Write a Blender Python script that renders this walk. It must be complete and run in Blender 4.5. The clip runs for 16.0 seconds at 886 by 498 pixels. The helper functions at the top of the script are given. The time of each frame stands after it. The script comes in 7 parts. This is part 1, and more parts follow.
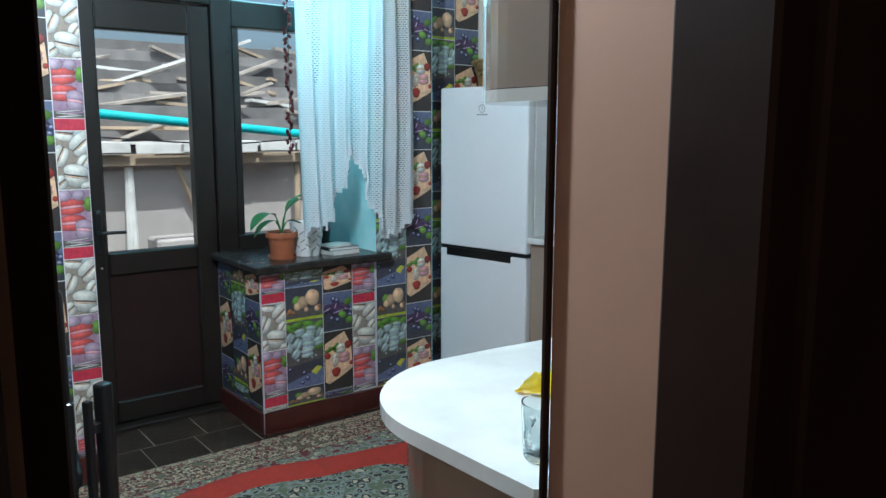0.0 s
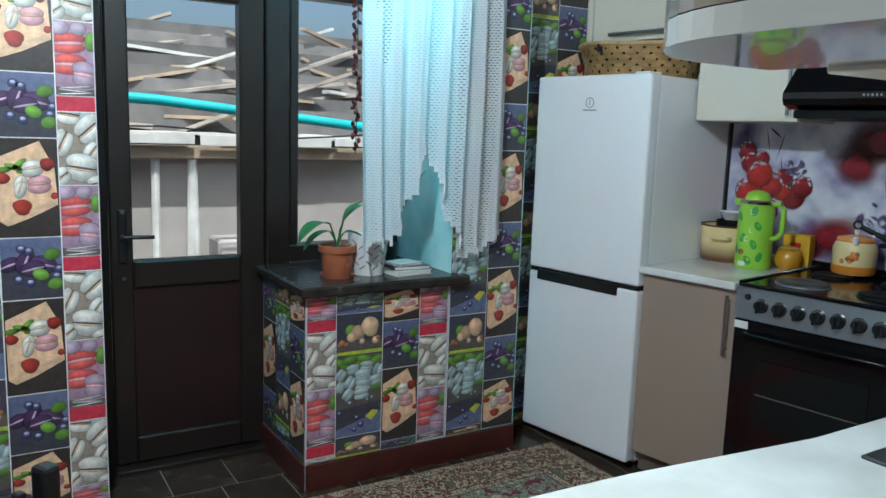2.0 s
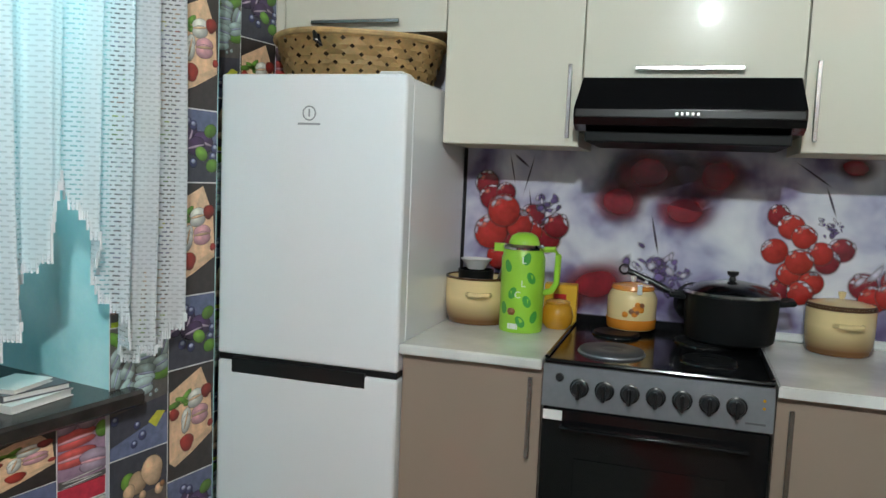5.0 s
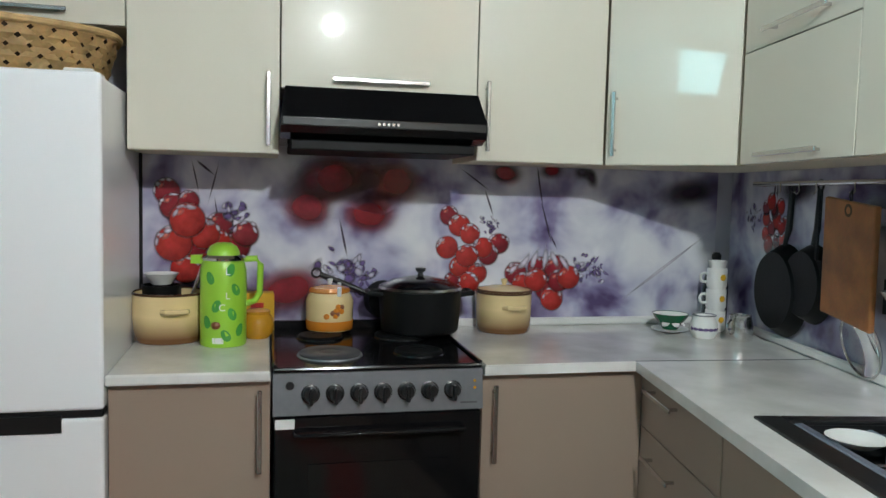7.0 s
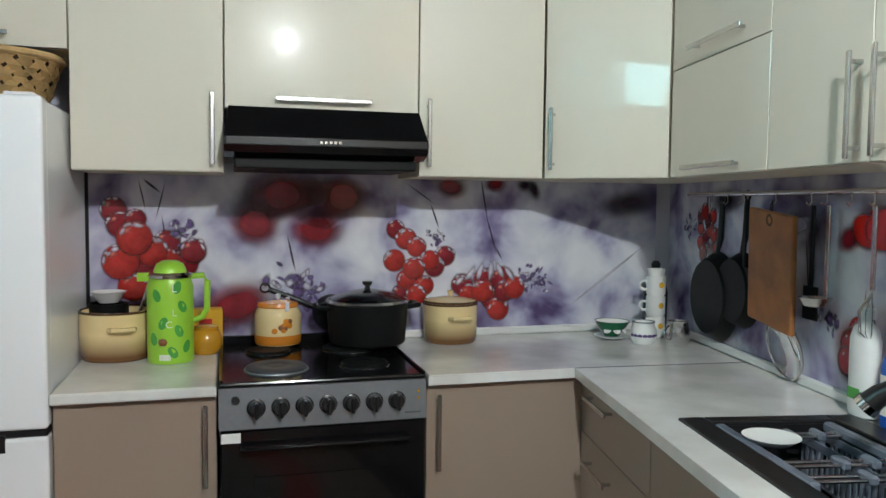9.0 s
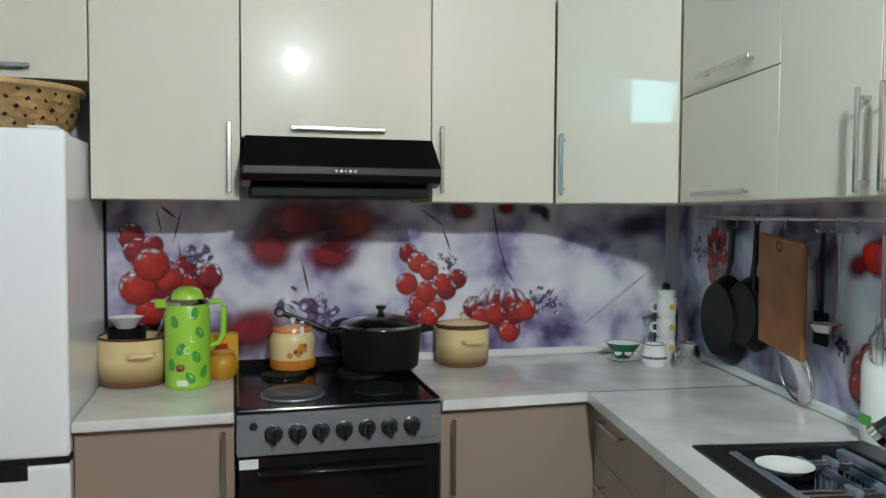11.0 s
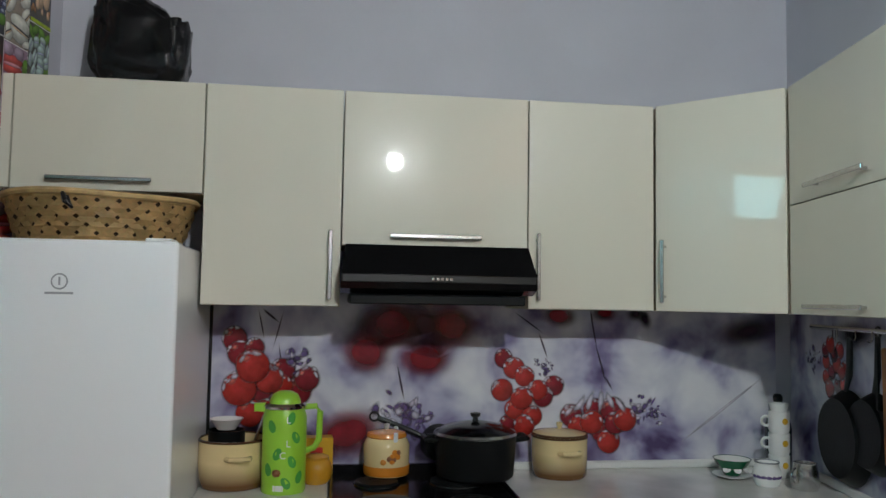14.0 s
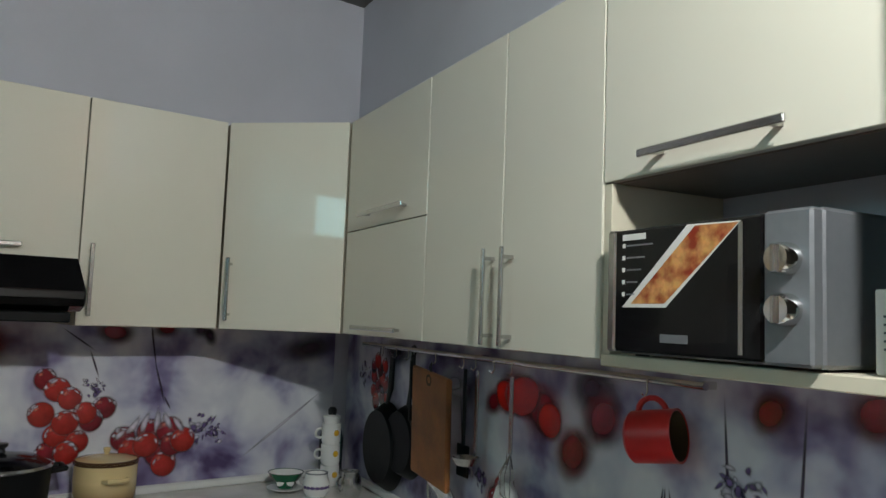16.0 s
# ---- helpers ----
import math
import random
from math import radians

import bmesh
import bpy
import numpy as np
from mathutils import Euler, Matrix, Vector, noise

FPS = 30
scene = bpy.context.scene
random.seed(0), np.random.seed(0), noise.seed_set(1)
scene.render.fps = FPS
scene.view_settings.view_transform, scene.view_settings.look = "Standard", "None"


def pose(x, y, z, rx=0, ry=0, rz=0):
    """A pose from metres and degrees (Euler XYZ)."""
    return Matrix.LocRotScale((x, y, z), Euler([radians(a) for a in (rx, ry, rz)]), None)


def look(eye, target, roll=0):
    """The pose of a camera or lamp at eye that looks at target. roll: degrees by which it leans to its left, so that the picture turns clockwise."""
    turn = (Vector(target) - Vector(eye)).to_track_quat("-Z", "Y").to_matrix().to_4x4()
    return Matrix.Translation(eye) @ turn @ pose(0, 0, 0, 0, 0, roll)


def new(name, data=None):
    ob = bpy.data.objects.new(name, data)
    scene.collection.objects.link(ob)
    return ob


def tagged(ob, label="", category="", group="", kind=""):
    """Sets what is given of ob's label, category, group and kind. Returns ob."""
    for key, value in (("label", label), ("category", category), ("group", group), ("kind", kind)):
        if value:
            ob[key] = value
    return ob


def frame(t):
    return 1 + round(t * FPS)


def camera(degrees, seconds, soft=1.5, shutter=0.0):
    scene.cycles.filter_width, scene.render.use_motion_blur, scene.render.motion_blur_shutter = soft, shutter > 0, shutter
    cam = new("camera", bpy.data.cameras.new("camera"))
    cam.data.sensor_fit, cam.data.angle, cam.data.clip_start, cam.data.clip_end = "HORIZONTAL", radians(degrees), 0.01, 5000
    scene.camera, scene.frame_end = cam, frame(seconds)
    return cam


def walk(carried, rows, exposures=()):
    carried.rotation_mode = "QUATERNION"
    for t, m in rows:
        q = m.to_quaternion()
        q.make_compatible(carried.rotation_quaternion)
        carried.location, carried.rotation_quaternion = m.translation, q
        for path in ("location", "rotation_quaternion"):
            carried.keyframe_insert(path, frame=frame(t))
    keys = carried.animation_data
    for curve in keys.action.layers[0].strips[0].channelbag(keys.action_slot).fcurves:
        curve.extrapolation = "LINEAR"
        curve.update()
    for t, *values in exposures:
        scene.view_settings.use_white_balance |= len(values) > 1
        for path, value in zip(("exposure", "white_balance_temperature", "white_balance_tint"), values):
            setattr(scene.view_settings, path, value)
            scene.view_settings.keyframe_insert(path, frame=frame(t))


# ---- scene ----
cam = camera(59.6, 16.0)
PATH = [
    (0, (-0.04, 0.667, 1.437), (1.412, 2.008, 1.133), 0.1),
    (0.5, (0.032, 0.816, 1.415), (1.408, 2.238, 1.127), 0.8),
    (1, (0.155, 0.955, 1.432), (1.486, 2.416, 1.123), 1.6),
    (1.5, (0.374, 1.068, 1.407), (1.675, 2.558, 1.114), 1.8),
    (2, (0.475, 1.187, 1.412), (1.773, 2.678, 1.109), 1.9),
    (2.5, (0.626, 1.33, 1.411), (1.977, 2.773, 1.108), 2.4),
    (3, (0.725, 1.518, 1.402), (2.253, 2.78, 1.131), 3.1),
    (3.5, (0.835, 1.722, 1.374), (2.526, 2.762, 1.132), 2.7),
    (6, (1.093, 2.515, 1.385), (3.085, 2.623, 1.232), 2.2),
    (6.5, (1.068, 2.605, 1.391), (3.045, 2.34, 1.247), 1.7),
    (7, (1.024, 2.602, 1.384), (2.967, 2.152, 1.238), 1.4),
    (7.5, (0.969, 2.509, 1.416), (2.898, 2.012, 1.244), 1.1),
    (8, (0.937, 2.468, 1.422), (2.862, 1.952, 1.254), 0.7),
    (8.5, (0.946, 2.515, 1.4), (2.873, 2.002, 1.259), 0.6),
    (9, (0.946, 2.55, 1.402), (2.869, 2.014, 1.282), 0.6),
    (9.5, (0.94, 2.548, 1.401), (2.863, 2.008, 1.301), 0.6),
    (12, (0.909, 2.6, 1.496), (2.85, 2.122, 1.418), -0.6),
    (12.5, (0.901, 2.586, 1.512), (2.873, 2.257, 1.531), -0.6),
    (13, (0.903, 2.613, 1.524), (2.886, 2.366, 1.612), -0.2),
    (13.5, (0.916, 2.614, 1.529), (2.898, 2.371, 1.648), 0.4),
    (14, (0.932, 2.583, 1.518), (2.908, 2.303, 1.646), 0.9),
    (14.5, (0.938, 2.535, 1.518), (2.888, 2.111, 1.651), 1.4),
    (15, (0.936, 2.513, 1.532), (2.786, 1.766, 1.671), 2.1),
    (15.5, (0.921, 2.494, 1.541), (2.626, 1.455, 1.695), 2.2),
    (16, (0.906, 2.475, 1.551), (2.496, 1.274, 1.728), 2.1),
]
EXPOSURE = [(0, -0.05, 5450, 0), (1.5, -0.12, 5500, 0), (3.5, 0.1, 6150, 2), (6, 0.1, 6450, 6), (9.5, 0.13, 6550, 8), (11.8, 0.1, 6400, 7), (12.4, 0.6, 6500, 7), (12.8, 0.5, 6500, 7), (13.5, -0.38, 6450, 8), (15, -0.5, 6750, 9), (16, -0.78, 6800, 9)]
walk(cam, [(t, look(eye, target, roll)) for t, eye, target, roll in PATH], EXPOSURE)

# ---- world, lights ----
world = bpy.data.worlds.new("sky")
scene.world = world
world.use_nodes = True
wn = world.node_tree
sky = wn.nodes.new("ShaderNodeTexSky")
sky.sky_type = "NISHITA"
sky.sun_disc = False
sky.sun_elevation = radians(60)
sky.sun_rotation = radians(200)
sky.dust_density = 5
wn.links.new(sky.outputs[0], wn.nodes["Background"].inputs[0])
wn.nodes["Background"].inputs[1].default_value = 0.15
sun = new("sun", bpy.data.lights.new("sun", "SUN"))
sun.data.energy = 5
sun.data.angle = radians(0.6)
sun.data.color = (1, 0.95, 0.87)
sun.matrix_world = look((0, 0, 10), (1.2, 3.4, 3.6))
LAMP = (0.68, 2.18, 2.46)
bulb = new("lamp_light", bpy.data.lights.new("lamp_light", "POINT"))
bulb.data.energy = 166
bulb.data.shadow_soft_size = 0.045
bulb.data.color = (0.92, 0.98, 1.0)
bulb.location = (LAMP[0], LAMP[1], LAMP[2] - 0.01)
# hall lamp behind the doorway
hall = new("hall_light", bpy.data.lights.new("hall_light", "POINT"))
hall.data.energy = 25
hall.data.shadow_soft_size = 0.04
hall.data.color = (1, 0.72, 0.5)
hall.location = (-1.1, 0.1, 2.3)
# cyan area lamps added in door and window transoms, standing in for skylight
for wx, wz, wide, high in ((-0.30, 2.275, 0.56, 0.30), (0.36, 2.26, 0.44, 0.32)):
    a = new("transom_sky_fill", bpy.data.lights.new("transom_sky_fill", "AREA"))
    a.data.shape = "RECTANGLE"
    a.data.size, a.data.size_y = wide, high
    a.data.energy = 7
    a.data.color = (0.42, 0.91, 1.0)
    a.matrix_world = pose(1.95, 3.65, 0, 0, 0, -9.6) @ pose(wx, 0.485, wz, -72, 0, 0)


# ---- materials ----
def mat(name, color, rough=0.5, metal=0.0, vary=0.12, scale=12.0, bump=0.0, coat=0.0, second=None, amount=0.5, spec=0.5, island=0.0, emit=None, fine=90.0, even=False, photo=0.0, soft=0.1):
    """Base colour broken by two scales of noise, with gloss, coat and fine relief."""
    m = bpy.data.materials.new(name)
    m.use_nodes = True
    nt = m.node_tree
    b = nt.nodes["Principled BSDF"]
    b.inputs["Roughness"].default_value = rough
    b.inputs["Metallic"].default_value = metal
    b.inputs["Coat Weight"].default_value = coat
    b.inputs["Coat Roughness"].default_value = 0.025
    b.inputs["Specular IOR Level"].default_value = spec
    tc = nt.nodes.new("ShaderNodeTexCoord")
    n1 = nt.nodes.new("ShaderNodeTexNoise")
    n1.inputs["Scale"].default_value = scale
    n1.inputs["Detail"].default_value = 6
    nt.links.new(tc.outputs["Object"], n1.inputs["Vector"])
    n2 = nt.nodes.new("ShaderNodeTexNoise")
    n2.inputs["Scale"].default_value = fine
    n2.inputs["Detail"].default_value = 3
    nt.links.new(tc.outputs["Object"], n2.inputs["Vector"])
    ramp = nt.nodes.new("ShaderNodeValToRGB")
    lo = [c * (1 - vary) for c in color]
    hi = list(second) if second else [min(1, c * (1 + vary)) for c in color]
    ramp.color_ramp.elements[0].position, ramp.color_ramp.elements[1].position = 0.5 - amount * 0.5, 0.5 + amount * 0.5
    ramp.color_ramp.elements[0].color = (*lo, 1)
    ramp.color_ramp.elements[1].color = (*hi, 1)
    nt.links.new(n1.outputs[0], ramp.inputs[0])
    mix = nt.nodes.new("ShaderNodeMix")
    mix.data_type, mix.blend_type = "RGBA", "MULTIPLY"
    mix.inputs[0].default_value = vary * 0.7
    nt.links.new(ramp.outputs[0], mix.inputs[6])
    nt.links.new(n2.outputs[1], mix.inputs[7])
    out = mix.outputs[2]
    if island:
        geo = nt.nodes.new("ShaderNodeNewGeometry")
        hsv = nt.nodes.new("ShaderNodeHueSaturation")
        mr = nt.nodes.new("ShaderNodeMapRange")
        mr.inputs[3].default_value, mr.inputs[4].default_value = 1 - island, 1 + island
        nt.links.new(geo.outputs["Random Per Island"], mr.inputs[0])
        nt.links.new(mr.outputs[0], hsv.inputs["Value"])
        nt.links.new(out, hsv.inputs["Color"])
        out = hsv.outputs[0]
    nt.links.new(out, b.inputs["Base Color"])
    if bump:
        bp = nt.nodes.new("ShaderNodeBump")
        bp.inputs["Strength"].default_value = bump
        bp.inputs["Distance"].default_value = 0.004
        nt.links.new(n2.outputs[0], bp.inputs["Height"])
        nt.links.new(bp.outputs[0], b.inputs["Normal"])
    rr = nt.nodes.new("ShaderNodeMapRange")
    rr.inputs[3].default_value, rr.inputs[4].default_value = max(0.02, rough * 0.8), min(1, rough * 1.25)
    if even:
        rr.inputs[3].default_value = rr.inputs[4].default_value = rough
    nt.links.new(n1.outputs[0], rr.inputs[0])
    nt.links.new(rr.outputs[0], b.inputs["Roughness"])
    if photo:
        # a printed photograph: rounded objects shaded in the picture, with a soft outline
        uvn = nt.nodes.new("ShaderNodeTexCoord")
        sub = nt.nodes.new("ShaderNodeVectorMath")
        sub.operation = "DISTANCE"
        sub.inputs[1].default_value = (-0.22, 0.34, 0)
        nt.links.new(uvn.outputs["UV"], sub.inputs[0])
        mr = nt.nodes.new("ShaderNodeMapRange")
        mr.inputs[1].default_value, mr.inputs[2].default_value = 0.15, 1.25
        mr.inputs[3].default_value, mr.inputs[4].default_value = 1 + photo * 0.45, 1 - photo
        nt.links.new(sub.outputs["Value"], mr.inputs[0])
        hv = nt.nodes.new("ShaderNodeHueSaturation")
        nt.links.new(mr.outputs[0], hv.inputs["Value"])
        nt.links.new(b.inputs["Base Color"].links[0].from_socket, hv.inputs["Color"])
        nt.links.new(hv.outputs[0], b.inputs["Base Color"])
        ln = nt.nodes.new("ShaderNodeVectorMath")
        ln.operation = "LENGTH"
        nt.links.new(uvn.outputs["UV"], ln.inputs[0])
        al = nt.nodes.new("ShaderNodeMapRange")
        al.interpolation_type = "SMOOTHSTEP"
        al.inputs[1].default_value, al.inputs[2].default_value = 1 - soft, 1.0
        al.inputs[3].default_value, al.inputs[4].default_value = 1, 0
        nt.links.new(ln.outputs["Value"], al.inputs[0])
        nt.links.new(al.outputs[0], b.inputs["Alpha"])
    if emit:
        b.inputs["Emission Color"].default_value = (*emit[:3], 1)
        b.inputs["Emission Strength"].default_value = emit[3]
    return m


def glass(name, tint=(1, 1, 1), rough=0.02):
    m = bpy.data.materials.new(name)
    m.use_nodes = True
    b = m.node_tree.nodes["Principled BSDF"]
    b.inputs["Base Color"].default_value = (*tint, 1)
    b.inputs["Roughness"].default_value = rough
    b.inputs["Transmission Weight"].default_value = 1
    b.inputs["IOR"].default_value = 1.2
    return m


M = {}
M["wall_lilac"] = mat("lilac_plaster", (0.56, 0.56, 0.62), 0.75, vary=0.05, scale=3, bump=0.08)
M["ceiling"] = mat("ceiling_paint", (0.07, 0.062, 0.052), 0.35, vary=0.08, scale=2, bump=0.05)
M["pink"] = mat("salmon_plaster", (0.42, 0.235, 0.16), 0.7, vary=0.07, scale=5, bump=0.06)
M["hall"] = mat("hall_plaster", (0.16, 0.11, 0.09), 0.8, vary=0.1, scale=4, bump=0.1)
M["dark_wood"] = mat("dark_brown_frame", (0.028, 0.014, 0.011), 0.5, vary=0.3, scale=6, bump=0.05, spec=0.15)
M["door_frame"] = mat("brown_plastic_profile", (0.020, 0.0145, 0.012), 0.3, vary=0.2, scale=8, bump=0.03)
M["door_panel"] = mat("brown_door_panel", (0.024, 0.011, 0.011), 0.33, vary=0.2, scale=5, bump=0.04)
M["sill"] = mat("dark_sill_stone", (0.030, 0.027, 0.025), 0.25, vary=0.4, scale=14, second=(0.06, 0.05, 0.045))
M["stone_tile"] = mat("dark_stone_tile", (0.034, 0.025, 0.020), 0.25, vary=0.4, scale=7, second=(0.095, 0.066, 0.048), bump=0.12, island=0.2)
M["grout"] = mat("floor_grout", (0.24, 0.20, 0.165), 0.8, vary=0.2, scale=30)
M["base_red"] = mat("red_brown_skirting", (0.075, 0.018, 0.014), 0.3, vary=0.25, scale=9, bump=0.04)
M["cream"] = mat("cream_gloss_front", (0.70, 0.665, 0.565), 0.2, vary=0.012, scale=4, coat=0.65, fine=500, spec=0.08, even=True)
M["cream_body"] = mat("cream_board", (0.66, 0.60, 0.47), 0.45, vary=0.04, scale=10)
M["taupe"] = mat("taupe_gloss_front", (0.34, 0.26, 0.205), 0.24, vary=0.02, scale=4, coat=0.35, fine=500, even=True)
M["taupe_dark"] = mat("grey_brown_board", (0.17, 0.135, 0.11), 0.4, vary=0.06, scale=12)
M["marble"] = mat("pale_marble_laminate", (0.69, 0.675, 0.64), 0.16, vary=0.06, scale=6, second=(0.83, 0.82, 0.79), amount=0.35, coat=0.3)
M["white"] = mat("white_enamel", (0.86, 0.87, 0.89), 0.26, vary=0.01, scale=4, coat=0.2, fine=500, even=True)
M["white_plastic"] = mat("white_plastic", (0.78, 0.78, 0.76), 0.35, vary=0.03)
M["black_plastic"] = mat("black_plastic", (0.012, 0.012, 0.013), 0.3, vary=0.2)
M["black_gloss"] = mat("black_enamel", (0.006, 0.006, 0.007), 0.14, vary=0.3, coat=0.15, spec=0.25)
M["black_matt"] = mat("black_cast_coating", (0.008, 0.0085, 0.009), 0.42, spec=0.15, vary=0.25, bump=0.1)
M["steel"] = mat("brushed_steel", (0.55, 0.54, 0.53), 0.24, metal=1, vary=0.08, scale=40)
M["chrome"] = mat("chrome", (0.75, 0.74, 0.72), 0.1, metal=1, vary=0.04)
M["panel_grey"] = mat("grey_metal_panel", (0.24, 0.25, 0.27), 0.36, metal=0.55, vary=0.06, scale=60)
M["enamel_cream"] = mat("cream_enamel", (0.80, 0.62, 0.32), 0.18, vary=0.04, coat=0.5)
M["orange"] = mat("orange_enamel", (0.72, 0.25, 0.03), 0.2, vary=0.08, coat=0.4)
M["lime"] = mat("lime_plastic", (0.34, 0.64, 0.05), 0.3, vary=0.06, coat=0.2)
M["leaf_print"] = mat("green_leaf_print", (0.06, 0.30, 0.05), 0.35, vary=0.15, island=0.3)
M["yellow"] = mat("yellow_card", (0.72, 0.42, 0.02), 0.4, vary=0.1)
M["honey"] = mat("amber_glaze", (0.62, 0.30, 0.02), 0.2, vary=0.15, coat=0.4)
M["board"] = mat("cutting_board_wood", (0.33, 0.125, 0.038), 0.5, vary=0.4, scale=11, bump=0.1)
M["wicker"] = mat("split_bamboo", (0.58, 0.39, 0.17), 0.5, vary=0.3, scale=18, bump=0.2, island=0.25)
M["wicker_dark"] = mat("dark_hollow", (0.07, 0.045, 0.02), 0.7)
M["bag"] = mat("black_bag_film", (0.010, 0.010, 0.011), 0.22, vary=0.4, bump=0.2)
M["clay"] = mat("terracotta_plastic", (0.40, 0.13, 0.06), 0.5, vary=0.12)
M["soil"] = mat("potting_soil", (0.035, 0.025, 0.018), 0.9, bump=0.5)
M["leaf"] = mat("plant_leaf", (0.05, 0.17, 0.04), 0.35, vary=0.3, scale=20)
M["leaf_dark"] = mat("dark_plant_leaf", (0.02, 0.075, 0.03), 0.35, vary=0.3, scale=20)
M["turq"] = mat("turquoise_plaster", (0.30, 0.76, 0.80), 0.6, vary=0.12, scale=6, second=(0.70, 0.92, 0.93), bump=0.15)
M["paper"] = mat("paper", (0.74, 0.72, 0.68), 0.7, vary=0.05)
M["red"] = mat("red_plastic", (0.55, 0.02, 0.02), 0.3, vary=0.1)
M["blue"] = mat("blue_liquid_bottle", (0.02, 0.12, 0.55), 0.2, vary=0.1)
M["green_glaze"] = mat("green_glaze", (0.015, 0.14, 0.06), 0.15, vary=0.3, coat=0.5)
M["print_grey"] = mat("grey_print", (0.12, 0.12, 0.13), 0.4)
M["tray"] = mat("grey_tray_plastic", (0.13, 0.15, 0.19), 0.4, vary=0.08)
M["sink"] = mat("black_sink_composite", (0.012, 0.012, 0.013), 0.35, vary=0.3, bump=0.08)
M["glass"] = glass("window_glass")
M["lid_glass"] = glass("lid_glass", (0.75, 0.8, 0.8))
M["oven_glass"] = mat("oven_glass", (0.006, 0.006, 0.007), 0.10, vary=0.2, coat=0.2, spec=0.3)


# ---- mesh helpers ----
def part(name, bm, material, parent=None, label="", smooth=False, m=None):
    """Links a bmesh as one mesh object under a thing or a part."""
    me = bpy.data.meshes.new(name)
    bm.normal_update()
    if smooth:
        for f in bm.faces:
            f.smooth = True
    bm.to_mesh(me)
    bm.free()
    for one in material if isinstance(material, (list, tuple)) else [material]:
        me.materials.append(M[one] if isinstance(one, str) else one)
    if smooth:
        me.set_sharp_from_angle(angle=radians(38))
    ob = new(name, me)
    if parent:
        ob.parent = parent
    if m is not None:
        ob.matrix_basis = m
    if label:
        ob["label"] = label
    return ob


def thing(name, label, category, m=None, group="", kind=""):
    ob = new(name)
    ob.empty_display_size = 0.05
    if m is not None:
        ob.matrix_basis = m
    return tagged(ob, label, category, group, kind)


def box(x0, x1, y0, y1, z0, z1, bevel=0.0, bm=None, m=None, seg=1):
    own = bm is None
    bm = bm or bmesh.new()
    r = bmesh.ops.create_cube(bm, size=1)
    mm = Matrix.LocRotScale(((x0 + x1) / 2, (y0 + y1) / 2, (z0 + z1) / 2), None, (abs(x1 - x0), abs(y1 - y0), abs(z1 - z0)))
    bmesh.ops.transform(bm, matrix=(m @ mm) if m is not None else mm, verts=r["verts"])
    if bevel:
        es = list({e for v in r["verts"] for e in v.link_edges})
        bmesh.ops.bevel(bm, geom=es, offset=bevel, segments=seg, affect="EDGES", profile=0.5)
    return bm


def prism(pts, z0, z1, bm=None, bevel=0.0, m=None):
    """A polygon (counter-clockwise) raised from z0 to z1."""
    bm = bm or bmesh.new()
    a = [bm.verts.new((x, y, z0)) for x, y in pts]
    b = [bm.verts.new((x, y, z1)) for x, y in pts]
    n = len(pts)
    fs = [bm.faces.new(b), bm.faces.new(a[::-1])]
    for i in range(n):
        fs.append(bm.faces.new((a[i], a[(i + 1) % n], b[(i + 1) % n], b[i])))
    if bevel:
        bmesh.ops.bevel(bm, geom=list(fs[0].edges), offset=bevel, segments=2, affect="EDGES")
    if m is not None:
        bmesh.ops.transform(bm, matrix=m, verts=a + b)
    return bm


def lathe(profile, seg=28, bm=None, m=None, squash=1.0):
    """Turns (radius, height) pairs about z."""
    bm = bm or bmesh.new()
    rings = []
    for r, z in profile:
        if r < 1e-5:
            rings.append([bm.verts.new((0, 0, z))])
        else:
            rings.append([bm.verts.new((r * math.cos(2 * math.pi * i / seg), squash * r * math.sin(2 * math.pi * i / seg), z)) for i in range(seg)])
    for a, b in zip(rings, rings[1:]):
        for i in range(seg):
            j = (i + 1) % seg
            if len(a) == 1 and len(b) > 1:
                bm.faces.new((a[0], b[j], b[i]))
            elif len(b) == 1 and len(a) > 1:
                bm.faces.new((a[i], a[j], b[0]))
            elif len(a) > 1:
                bm.faces.new((a[i], a[j], b[j], b[i]))
    if m is not None:
        bmesh.ops.transform(bm, matrix=m, verts=[v for r in rings for v in r])
    return bm


def tube(pts, r, seg=10, bm=None, closed=False, taper=None):
    """A round bar along points."""
    bm = bm or bmesh.new()
    pts = [Vector(p) for p in pts]
    rings = []
    n = len(pts)
    up = Vector((0.13, 0.31, 0.94)).normalized()
    for i, p in enumerate(pts):
        d = (pts[(i + 1) % n] - pts[i - 1]) if closed else (pts[min(i + 1, n - 1)] - pts[max(i - 1, 0)])
        d.normalize()
        a = d.cross(up)
        if a.length < 0.05:
            a = d.cross(Vector((1, 0, 0)))
        a.normalize()
        b = d.cross(a)
        rad = r * (taper[i] if taper else 1)
        rings.append([bm.verts.new(p + a * rad * math.cos(2 * math.pi * k / seg) + b * rad * math.sin(2 * math.pi * k / seg)) for k in range(seg)])
    pairs = list(zip(rings, rings[1:])) + ([(rings[-1], rings[0])] if closed else [])
    for a, b in pairs:
        for k in range(seg):
            bm.faces.new((a[k], a[(k + 1) % seg], b[(k + 1) % seg], b[k]))
    if not closed:
        bm.faces.new(rings[0][::-1])
        bm.faces.new(rings[-1])
    bmesh.ops.recalc_face_normals(bm, faces=bm.faces)
    return bm


def arc(cx, cz, r, a0, a1, n=10, y=0.0):
    return [(cx + r * math.cos(radians(a0 + (a1 - a0) * i / n)), y, cz + r * math.sin(radians(a0 + (a1 - a0) * i / n))) for i in range(n + 1)]


